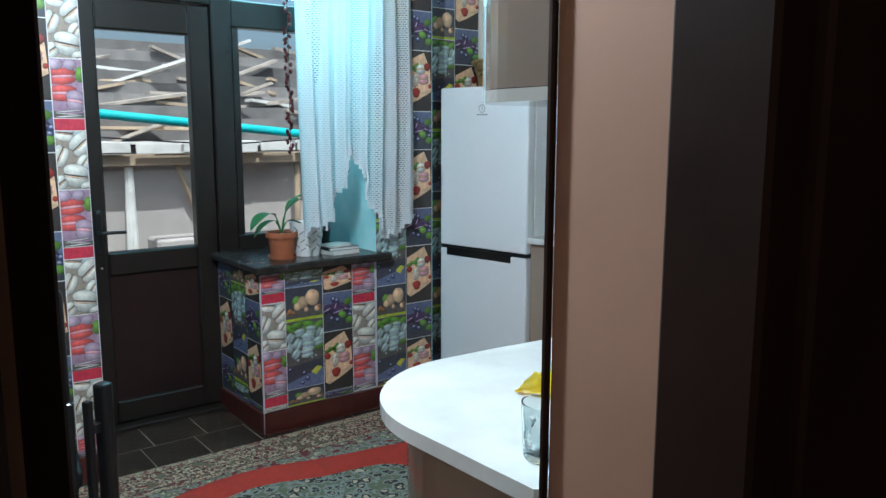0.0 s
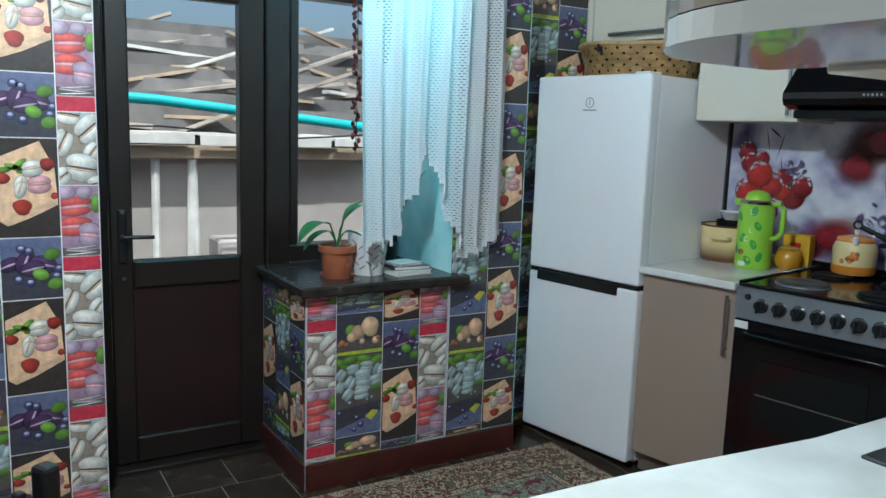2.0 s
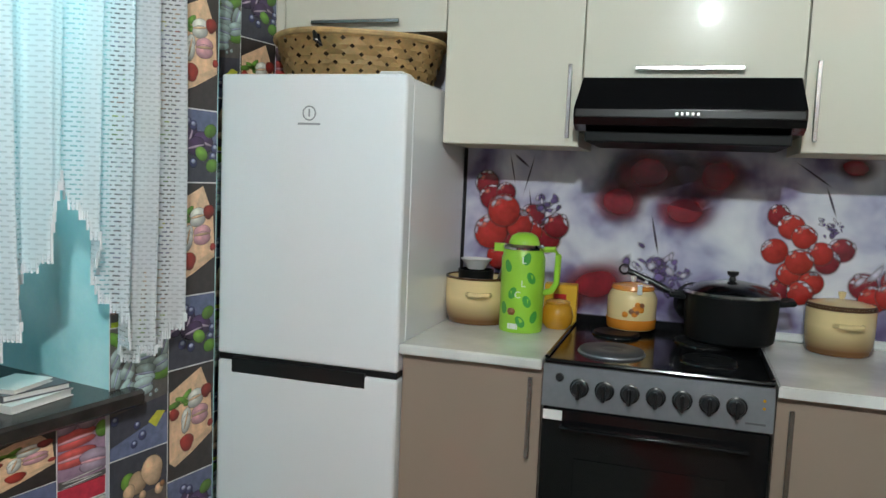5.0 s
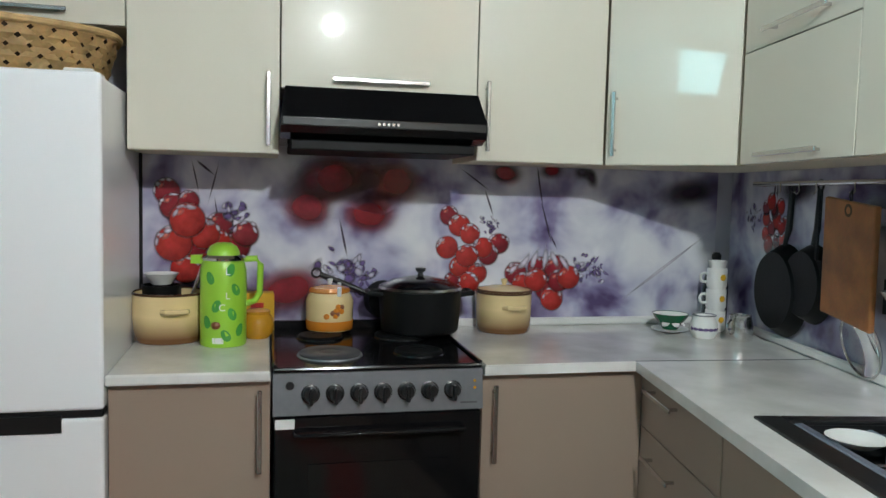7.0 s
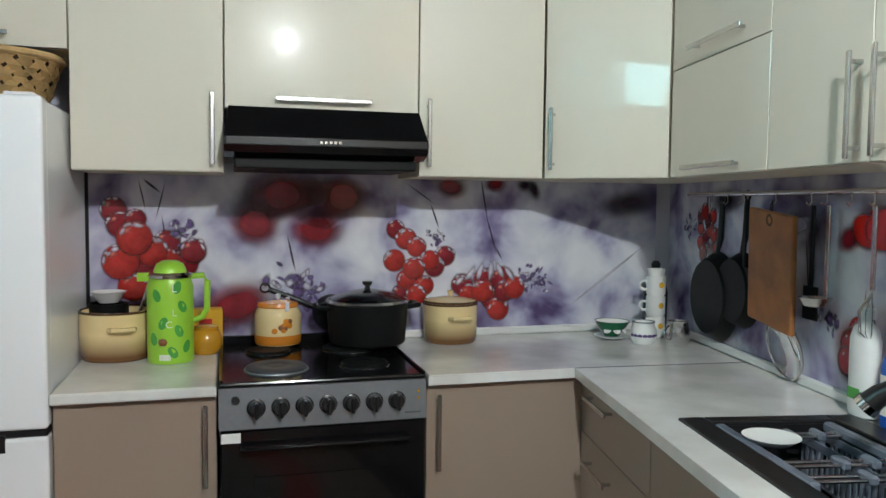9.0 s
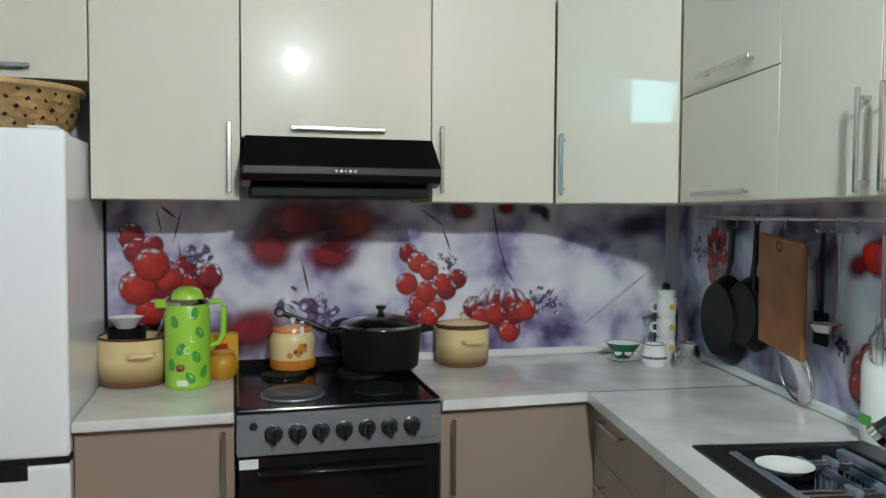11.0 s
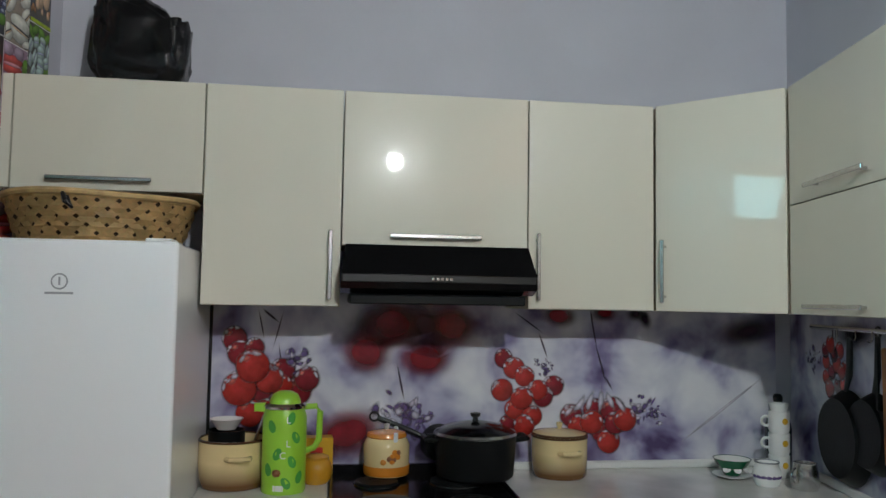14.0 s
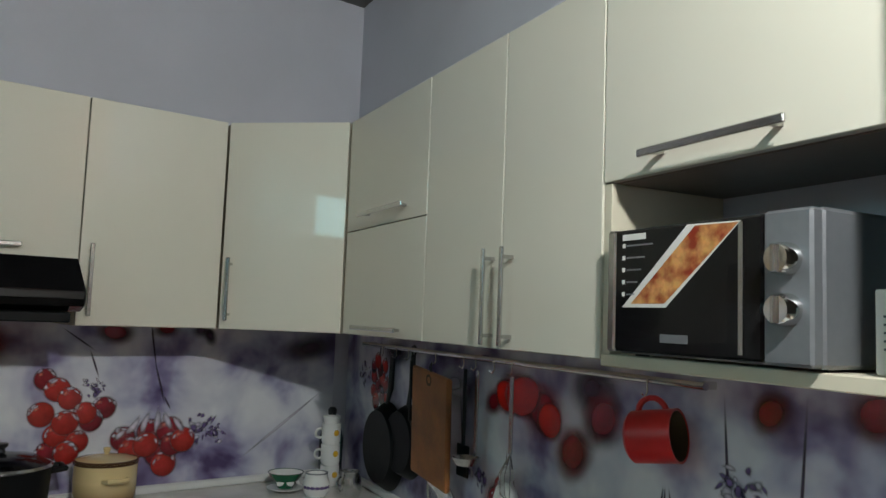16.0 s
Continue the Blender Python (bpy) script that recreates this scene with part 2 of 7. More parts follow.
def words(name, text, size, material, parent, m, depth=0.0006):
    """Raised lettering, centred, as a mesh."""
    cu = bpy.data.curves.new(name, "FONT")
    cu.body, cu.size, cu.extrude, cu.align_x, cu.align_y = text, size, depth, "CENTER", "CENTER"
    tmp = bpy.data.objects.new(name, cu)
    me = bpy.data.meshes.new_from_object(tmp)
    bpy.data.objects.remove(tmp)
    me.materials.clear()
    me.materials.append(M[material])
    ob = new(name, me)
    ob.parent, ob.matrix_basis = parent, m
    return ob


# ---- frames of the plan ----
SKEW = -9.6
SINK = pose(3.76, 0.80, 0, 0, 0, SKEW)      # along the sink wall; y into the room
WIN = pose(1.95, 3.65, 0, 0, 0, SKEW)       # along the window wall; y outwards
STOVE_X = 3.76
CEIL = 2.89
TOP = 0.895


def on_stove(front_x, left_y, z=0.0):
    """A frame that looks out of the stove wall: x to the viewer's right, y to the back."""
    return pose(front_x, left_y, z, 0, 0, -90)


def on_sink(right, front, z=0.0):
    """The same on the sink wall; right: distance from the corner along it."""
    return SINK @ pose(-right, front, z, 0, 0, 180)


# ---- the large structure ----
def structure(name, bm, material, m=None, label=""):
    return tagged(part(name, bm, material, None, label, False, m), kind="structure")


floor = structure("floor", box(-3.2, 4.2, -2.0, 5.2, -0.1, 0.0066), "grout")
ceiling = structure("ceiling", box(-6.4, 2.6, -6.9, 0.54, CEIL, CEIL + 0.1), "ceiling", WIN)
wall_east = structure("wall_stove_side", box(STOVE_X, STOVE_X + 0.25, 0.3, 4.6, 0, CEIL), "wall_lilac")
# sink wall with the doorway near its end
DOOR_A, DOOR_B, DOOR_H = -2.934, -3.66, 2.06
structure("wall_sink_side", box(DOOR_A, 0.3, -0.30, 0, 0, CEIL), ["pink", "wall_lilac"], SINK)
for f in bpy.data.objects["wall_sink_side"].data.polygons:
    if f.normal.y > 0.5:
        f.material_index = 1
structure("wall_beside_doorway", box(-7.1, DOOR_B, -0.30, 0, 0, CEIL), "pink", SINK)
structure("wall_above_doorway", box(DOOR_B, DOOR_A, -0.30, 0, DOOR_H, CEIL), "pink", SINK)
structure("wall_dining_side", box(-3.1, -2.9, 0.5, 5.2, 0, CEIL), "wall_lilac")
# hall behind the doorway: unseen walls added to close it off from daylight
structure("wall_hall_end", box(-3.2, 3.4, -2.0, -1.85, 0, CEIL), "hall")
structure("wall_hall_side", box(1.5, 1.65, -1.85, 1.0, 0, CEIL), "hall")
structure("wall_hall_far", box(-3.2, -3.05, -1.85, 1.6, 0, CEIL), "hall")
# thick window wall
WALL_D = 0.52
structure("wall_window_left", box(-5.4, -0.70, 0, WALL_D, 0, CEIL), "wall_lilac", WIN)
structure("wall_under_window", box(0, 0.64, 0, WALL_D, 0, 0.785), "wall_lilac", WIN)
structure("wall_window_right", box(0.64, 0.99, 0, WALL_D, 0, CEIL), "turq", WIN)
structure("wall_behind_fridge", box(0.99, 2.3, 0.20, WALL_D, 0, CEIL), "wall_lilac", WIN)
structure("wall_over_window", box(-0.70, 0.64, 0, WALL_D, 2.52, CEIL), "turq", WIN)
structure("window_sill", box(-0.035, 0.70, -0.055, 0.50, 0.785, 0.825, 0.008), "sill", WIN)

# doorway lining in dark wood
structure("door_post", box(DOOR_A - 0.075, DOOR_A, -0.36, -0.236, 0, DOOR_H, 0.006), "dark_wood", SINK)
structure("door_stop", box(DOOR_B, DOOR_B + 0.054, -0.145, -0.125, 0, DOOR_H, 0.003), "dark_wood", SINK)
structure("door_head", box(DOOR_B, DOOR_A - 0.075, -0.36, -0.25, DOOR_H - 0.06, DOOR_H, 0.004), "dark_wood", SINK)
structure("door_casing", box(DOOR_A - 0.012, DOOR_A + 0.0, -0.001, 0.011, 0, DOOR_H + 0.06, 0.003), "dark_wood", SINK)
structure("hall_casing_board", box(DOOR_A, DOOR_A + 0.12, -0.325, -0.30, 0, DOOR_H + 0.1, 0.004), "dark_wood", SINK)
structure("open_door_leaf", box(DOOR_A + 0.0, DOOR_A + 0.70, -0.375, -0.335, 0.01, DOOR_H - 0.02, 0.006), "dark_wood", SINK)
# wide dark board added over the hall wall so this side stays black
structure("hall_casing_board", box(DOOR_B - 0.5, DOOR_B - 0.01, -0.325, -0.30, 0, DOOR_H + 0.1, 0.004), "dark_wood", SINK)

# skirting under the picture wallpaper
structure("baseboard", box(-4.0, -0.70, -0.014, 0, 0, 0.115, 0.004), "base_red", WIN)
structure("baseboard", box(0.0, 0.99, -0.014, 0, 0, 0.115, 0.004), "base_red", WIN)
structure("baseboard", box(-0.014, 0, 0, WALL_D - 0.02, 0, 0.115, 0.004), "base_red", WIN)


# ---- terrace door and window ----
def window_unit():
    D = 0.50
    d = thing("terrace_door", "dark brown plastic terrace door with large glass pane and lower panel, closed", "door", WIN @ pose(0, D, 0), kind="structure")
    L, R, Z0, Z1 = -0.605, 0.01, 0.03, 2.03
    s = 0.085
    part("door_stile", box(L, L + s, 0, 0.07, Z0, Z1, 0.008), "door_frame", d)
    part("door_stile", box(R - s - 0.02, R, 0, 0.07, Z0, Z1, 0.008), "door_frame", d)
    part("top_rail", box(L + s, R - s - 0.02, 0.001, 0.069, 1.885, Z1, 0.008), "door_frame", d)
    part("middle_rail", box(L + s, R - s - 0.02, 0.001, 0.069, 0.755, 0.865, 0.008), "door_frame", d)
    part("bottom_rail", box(L + s, R - s - 0.02, 0.001, 0.069, Z0, 0.14, 0.008), "door_frame", d)
    part("lower_panel", box(L + s, R - s - 0.02, 0.022, 0.05, 0.14, 0.755), "door_panel", d)
    g = part("pane", box(L + s, R - s - 0.02, 0.03, 0.038, 0.865, 1.885), "glass", d)
    g.visible_shadow = False
    h = part("handle", tube([(L + 0.045, -0.045, 0.965), (L + 0.06, -0.05, 0.967), (L + 0.155, -0.048, 0.965)], 0.008), "black_plastic", d, "black lever handle", True)
    part("handle_plate", box(L + 0.028, L + 0.062, -0.012, 0, 0.86, 1.07, 0.005), "black_plastic", h)
    part("spindle", tube([(L + 0.045, -0.012, 0.965), (L + 0.045, -0.05, 0.965)], 0.009), "black_plastic", h, "", True)
    for z in (0.80, 1.06):
        part("lock_screw", lathe([(0, 0), (0.008, 0), (0.008, 0.004), (0, 0.004)], 10, m=pose(L + 0.045, -0.012, z, 90)), "steel", d, "steel screw head")
    # fixed frame round door and window
    f = thing("window_frame", "dark brown plastic frame of door and window", "window frame", WIN @ pose(0, D, 0), kind="structure")
    part("jamb", box(-0.70, -0.61, -0.015, 0.085, 0, 2.52, 0.006), "door_frame", f)
    part("mullion", box(0.012, 0.115, -0.015, 0.085, 0, 2.52, 0.006), "door_frame", f)
    part("head", box(-0.61, 0.64, -0.014, 0.084, 2.45, 2.52, 0.005), "door_frame", f)
    part("threshold", box(-0.61, 0.012, -0.06, 0.085, 0, 0.028, 0.004), "door_frame", f)
    part("transom", box(-0.61, 0.012, -0.012, 0.082, 2.035, 2.10, 0.006), "door_frame", f)
    part("transom", box(0.115, 0.62, -0.012, 0.082, 1.94, 2.07, 0.006), "door_frame", f)
    part("jamb", box(0.60, 0.64, -0.014, 0.084, 0.825, 2.45, 0.005), "door_frame", f)
    part("bottom_rail", box(0.115, 0.60, -0.012, 0.082, 0.825, 0.90, 0.005), "door_frame", f)
    part("sash_stile", box(0.115, 0.155, -0.005, 0.07, 0.90, 1.94, 0.006), "door_frame", f)
    for nm, x0, x1, z0, z1 in (("pane", -0.61, 0.012, 2.10, 2.45), ("pane", 0.155, 0.60, 0.90, 1.94), ("pane", 0.115, 0.60, 2.07, 2.45)):
        g = part(nm, box(x0, x1, 0.03, 0.038, z0, z1), "glass", f)
        g.visible_shadow = False
    return d


window_unit()


# ---- kitchen units ----
def bar_handle(parent, x, z, length, upright, r=0.006, out=0.032):
    """A flattened steel bow handle on two feet, on a front at y = 0."""
    h = length / 2
    w = r * 1.1
    if upright:
        bm = box(x - w, x + w, -out, -out + 0.007, z - h, z + h, 0.002)
        for k in (-0.8, 0.8):
            box(x - 0.004, x + 0.004, -out + 0.006, 0, z + k * h - 0.004, z + k * h + 0.004, bm=bm)
    else:
        bm = box(x - h, x + h, -out, -out + 0.007, z - w, z + w, 0.002)
        for k in (-0.8, 0.8):
            box(x + k * h - 0.004, x + k * h + 0.004, -out + 0.006, 0, z - 0.004, z + 0.004, bm=bm)
    return part("handle", bm, "steel", parent, "brushed steel bar handle", False)


def unit(name, label, m, w, z0, z1, depth, fronts, front_mat, body_mat, open_back=False):
    """A cabinet: an open carcass and its fronts. fronts: (x0, x1, z0, z1, handle) with handle (x, z, length, upright) or None."""
    c = thing(name, label, "cabinet", m)
    t = 0.018
    part("bottom_panel", box(0.001, w - 0.001, 0.02, depth, z0, z0 + t), body_mat, c)
    part("top_panel", box(0.001, w - 0.001, 0.02, depth, z1 - t, z1), body_mat, c)
    part("side_panel", box(0.001, t, 0.02, depth, z0 + t, z1 - t), body_mat, c)
    part("side_panel", box(w - t, w - 0.001, 0.02, depth, z0 + t, z1 - t), body_mat, c)
    part("back_panel", box(t, w - t, depth - 0.006, depth, z0 + t, z1 - t), body_mat, c)
    for x0, x1, a, b, hd in fronts:
        d = part("door", box(x0 + 0.0015, x1 - 0.0015, 0, 0.018, a + 0.0015, b - 0.0015, 0.0015), front_mat, c)
        if hd:
            bar_handle(d, *hd)
    return c


UB, UT, UF = 1.487, 2.19, 3.43
UD = STOVE_X - UF - 0.004
H = True
unit("wall_cabinet", "cream glossy flap cabinet above the fridge", on_stove(UF, 3.60), 0.605, 1.835, UT, UD, [(0, 0.033, 1.835, UT, None), (0.035, 0.605, 1.835, UT, (0.30, 1.868, 0.31, False))], "cream", "cream_body")
unit("wall_cabinet", "tall cream glossy wall cabinet with one door", on_stove(UF, 2.993), 0.433, UB, UT, UD, [(0, 0.433, UB, UT, (0.40, 1.62, 0.22, H))], "cream", "cream_body")
unit("wall_cabinet", "cream glossy flap cabinet above the cooker hood", on_stove(UF, 2.558), 0.612, 1.685, UT, UD, [(0, 0.612, 1.685, UT, (0.303, 1.718, 0.30, False))], "cream", "cream_body")
unit("wall_cabinet", "tall cream glossy wall cabinet with one door", on_stove(UF, 1.944), 0.44, UB, UT, UD, [(0, 0.44, UB, UT, (0.03, 1.627, 0.22, H))], "cream", "cream_body")


def corner_wall_cabinet():
    a, b = Vector((UF, 1.50)), Vector((3.123, 1.206))
    d = b - a
    m = pose(a.x, a.y, 0, 0, 0, math.degrees(math.atan2(d.y, d.x)))
    w = d.length
    c = thing("wall_cabinet", "diagonal corner wall cabinet with cream mirror-gloss door", "cabinet", m)
    inv = m.inverted()
    s = SINK @ Vector((-0.10, 0.004, 0))
    s2 = SINK @ Vector((-0.693, 0.004, 0))
    pts = [(0.002, 0.021), (w - 0.002, 0.021)] + [tuple((inv @ Vector((p[0], p[1], 0)))[:2]) for p in ((s2.x, s2.y), (s.x, s.y), (STOVE_X - 0.004, s.y + 0.05), (STOVE_X - 0.004, 1.50))]
    part("body", prism(pts, UB, UT), "cream_body", c)
    door = part("door", box(0.002, w - 0.002, 0, 0.018, UB + 0.001, UT - 0.001, 0.0015), "cream", c)
    bar_handle(door, 0.035, 1.62, 0.21, True)


corner_wall_cabinet()
SD = 0.29
unit("wall_cabinet", "cream cabinet with two stacked glossy flaps", on_sink(0.70, SD), 0.59, UB, UT, SD - 0.004,
     [(0, 0.59, UB, 1.818, (0.31, 1.512, 0.33, False)), (0, 0.59, 1.818, UT, (0.325, 1.858, 0.33, False))], "cream", "cream_body")
unit("wall_cabinet", "cream glossy wall cabinet with two narrow doors", on_sink(1.29, SD), 0.715, UB, UT, SD - 0.004,
     [(0, 0.377, UB, UT, (0.345, 1.60, 0.21, H)), (0.377, 0.715, UB, UT, (0.421, 1.60, 0.21, H))], "cream", "cream_body")


def microwave_cabinet():
    c = thing("wall_cabinet", "cream wall cabinet with open microwave niche and flap door", "cabinet", on_sink(2.005, SD))
    w = 0.60
    z0, z1, zm, dep = UB - 0.01, UT, 1.80, SD - 0.004
    part("shelf", box(0, w, 0, dep, z0, z0 + 0.022, 0.002), "cream_body", c)
    part("side_panel", box(0, 0.02, 0.004, dep, z0 + 0.022, zm, 0.001), "cream_body", c)
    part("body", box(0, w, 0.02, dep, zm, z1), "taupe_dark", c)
    part("back_panel", box(0.02, w, dep - 0.008, dep, z0 + 0.022, zm), "wall_lilac", c)
    d = part("door", box(0.002, w - 0.002, 0, 0.018, zm + 0.002, z1 - 0.002, 0.0015), "cream", c)
    bar_handle(d, 0.262, 1.832, 0.285, False)


def round_wall_cabinet():
    c = thing("wall_cabinet", "taupe glossy wall cabinet with rounded end beside the doorway", "cabinet", on_sink(2.607, SD))
    dep, z0 = SD - 0.004, UB
    w, f = 0.250, -0.06
    pts = [(0.0, dep), (0.0, f)] + [(w - 0.16 + 0.16 * math.sin(radians(a)), f + 0.16 - 0.16 * math.cos(radians(a))) for a in range(0, 91, 9)] + [(w, dep)]
    part("body", prism(pts, z0 + 0.018, UT), "taupe_gloss_end", c)
    part("bottom_panel", prism([(x, y) for x, y in pts], z0 - 0.004, z0 + 0.017), "panel_gloss", c, "glossy grey bottom panel")


M["taupe_gloss_end"] = mat("taupe_curved_gloss", (0.13, 0.10, 0.078), 0.15, vary=0.02, scale=4, coat=0.6, fine=500, even=True)
M["panel_gloss"] = mat("grey_gloss_panel", (0.30, 0.285, 0.26), 0.12, vary=0.03, scale=4, coat=0.5, fine=500, even=True)
round_wall_cabinet()


microwave_cabinet()

# lower units
LF = 3.145
LB = 0.10
CT = TOP - 0.032
LD = STOVE_X - LF - 0.01
unit("base_cabinet", "taupe glossy base cabinet with one door", on_stove(LF, 2.997), 0.415, LB, CT, LD, [(0, 0.415, LB, CT, (0.385, 0.728, 0.23, H))], "taupe", "taupe_dark")
unit("base_cabinet", "taupe glossy base cabinet with one door", on_stove(LF, 1.985), 0.508, LB, CT, LD, [(0, 0.508, LB, CT, (0.035, 0.72, 0.23, H))], "taupe", "taupe_dark")
SF = 0.565
unit("drawer_cabinet", "taupe glossy base cabinet with three drawers", on_sink(0.712, SF), 0.588, LB, CT, SF - 0.01,
     [(0, 0.588, 0.69, CT, (0.21, 0.82, 0.22, False)), (0, 0.588, 0.40, 0.69, (0.21, 0.62, 0.22, False)), (0, 0.588, LB, 0.40, (0.21, 0.34, 0.22, False))], "taupe", "taupe_dark")
unit("base_cabinet", "taupe glossy sink cabinet with two doors", on_sink(1.303, SF), 0.79, LB, CT - 0.21, SF - 0.01,
     [(0, 0.395, LB, CT, (0.35, 0.72, 0.2, H)), (0.395, 0.79, LB, CT, (0.44, 0.72, 0.2, H))], "taupe", "taupe_dark")


def round_end_cabinet():
    c = thing("base_cabinet", "taupe base cabinet with rounded end beside the doorway", "cabinet", SINK)
    pts = [(-2.10, 0.01), (-2.10, 0.565), (-2.50, 0.60)]
    pts += [(-2.61 - 0.29 * math.sin(radians(a)), 0.325 + 0.29 * math.cos(radians(a))) for a in range(0, 91, 9)] + [(-2.90, 0.01)]
    part("body", prism(pts, LB, CT), "taupe", c)
    part("plinth", prism([(x + (0.05 if x < -2.3 else 0), y - (0.05 if y > 0.1 else 0)) for x, y in pts], 0, LB), "taupe_dark", c)


round_end_cabinet()
plinth = thing("plinth", "dark grey-brown plinth under the base cabinets", "plinth", kind="structure")
part("board", box(LF + 0.05, LF + 0.066, 2.60, 2.99, 0, LB - 0.002), "taupe_dark", plinth)
part("board", box(LF + 0.05, LF + 0.066, 1.40, 1.98, 0, LB - 0.002), "taupe_dark", plinth)
part("board", box(-2.1, -0.75, SF - 0.066, SF - 0.05, 0, LB - 0.002), "taupe_dark", plinth, m=SINK)


def worktops():
    a = thing("worktop", "pale marble-look worktop between fridge and cooker", "worktop")
    part("slab", box(3.115, STOVE_X - 0.002, 2.582, 2.999, TOP - 0.03, TOP, 0.006, seg=2), "marble", a)
    part("upstand", box(STOVE_X - 0.026, STOVE_X - 0.008, 2.582, 2.999, TOP + 0.001, TOP + 0.03, 0.006), "white_plastic", a)
    b = thing("worktop", "pale marble-look corner worktop beside the cooker", "worktop")
    c0 = SINK @ Vector((-0.70, 0.02, 0))
    c1 = SINK @ Vector((-0.755, 0.60, 0))
    k = SINK @ Vector((-0.01, 0.004, 0))
    pts = [(c1.x, c1.y), (c0.x, c0.y), (k.x, k.y), (STOVE_X - 0.002, 1.985), (3.115, 1.985)]
    part("slab", prism(pts, TOP - 0.03, TOP, bevel=0.004), "marble", b)
    part("upstand", box(STOVE_X - 0.026, STOVE_X - 0.008, 0.86, 1.985, TOP + 0.001, TOP + 0.03, 0.006), "white_plastic", b)
    dv = (c0 - c1).normalized()
    sd = Vector((-dv.y, dv.x, 0)) * 0.0016
    q = [c1 - sd, c1 + sd, c0 + sd, c0 - sd]
    part("joint_strip", prism([(p.x, p.y) for p in q][::-1], TOP - 0.002, TOP + 0.0012), "print_grey", b, "dark metal joint strip")
    c = thing("worktop", "long pale marble-look worktop with sink cut-out and rounded end", "worktop", SINK)
    s0, s1, v0, v1 = -1.345, -2.05, 0.085, 0.50
    # front and back strips beside the cut-out, and the rounded end
    part("slab", prism([(s0, 0.60), (s0, 0.004), (-0.703, 0.004), (-0.758, 0.60)], TOP - 0.03, TOP), "marble", c)
    part("front_strip", prism([(s1, 0.60), (s1, v1), (s0, v1), (s0, 0.60)], TOP - 0.03, TOP), "marble", c)
    part("back_strip", prism([(s1, v0), (s1, 0.004), (s0, 0.004), (s0, v0)], TOP - 0.03, TOP), "marble", c)
    end = [(s1, 0.60), (-2.45, 0.645)] + [(-2.645 - 0.30 * math.sin(radians(a)), 0.355 + 0.30 * math.cos(radians(a))) for a in range(0, 91, 6)] + [(-2.935, 0.03), (-2.90, 0.004), (s1, 0.004)]
    part("rounded_end", prism(end, TOP - 0.03, TOP), "marble", c)
    part("upstand", box(-2.85, -0.12, 0.006, 0.024, TOP + 0.001, TOP + 0.03, 0.006), "white_plastic", c)
    return s0, s1, v0, v1


S0, S1, V0, V1 = worktops()


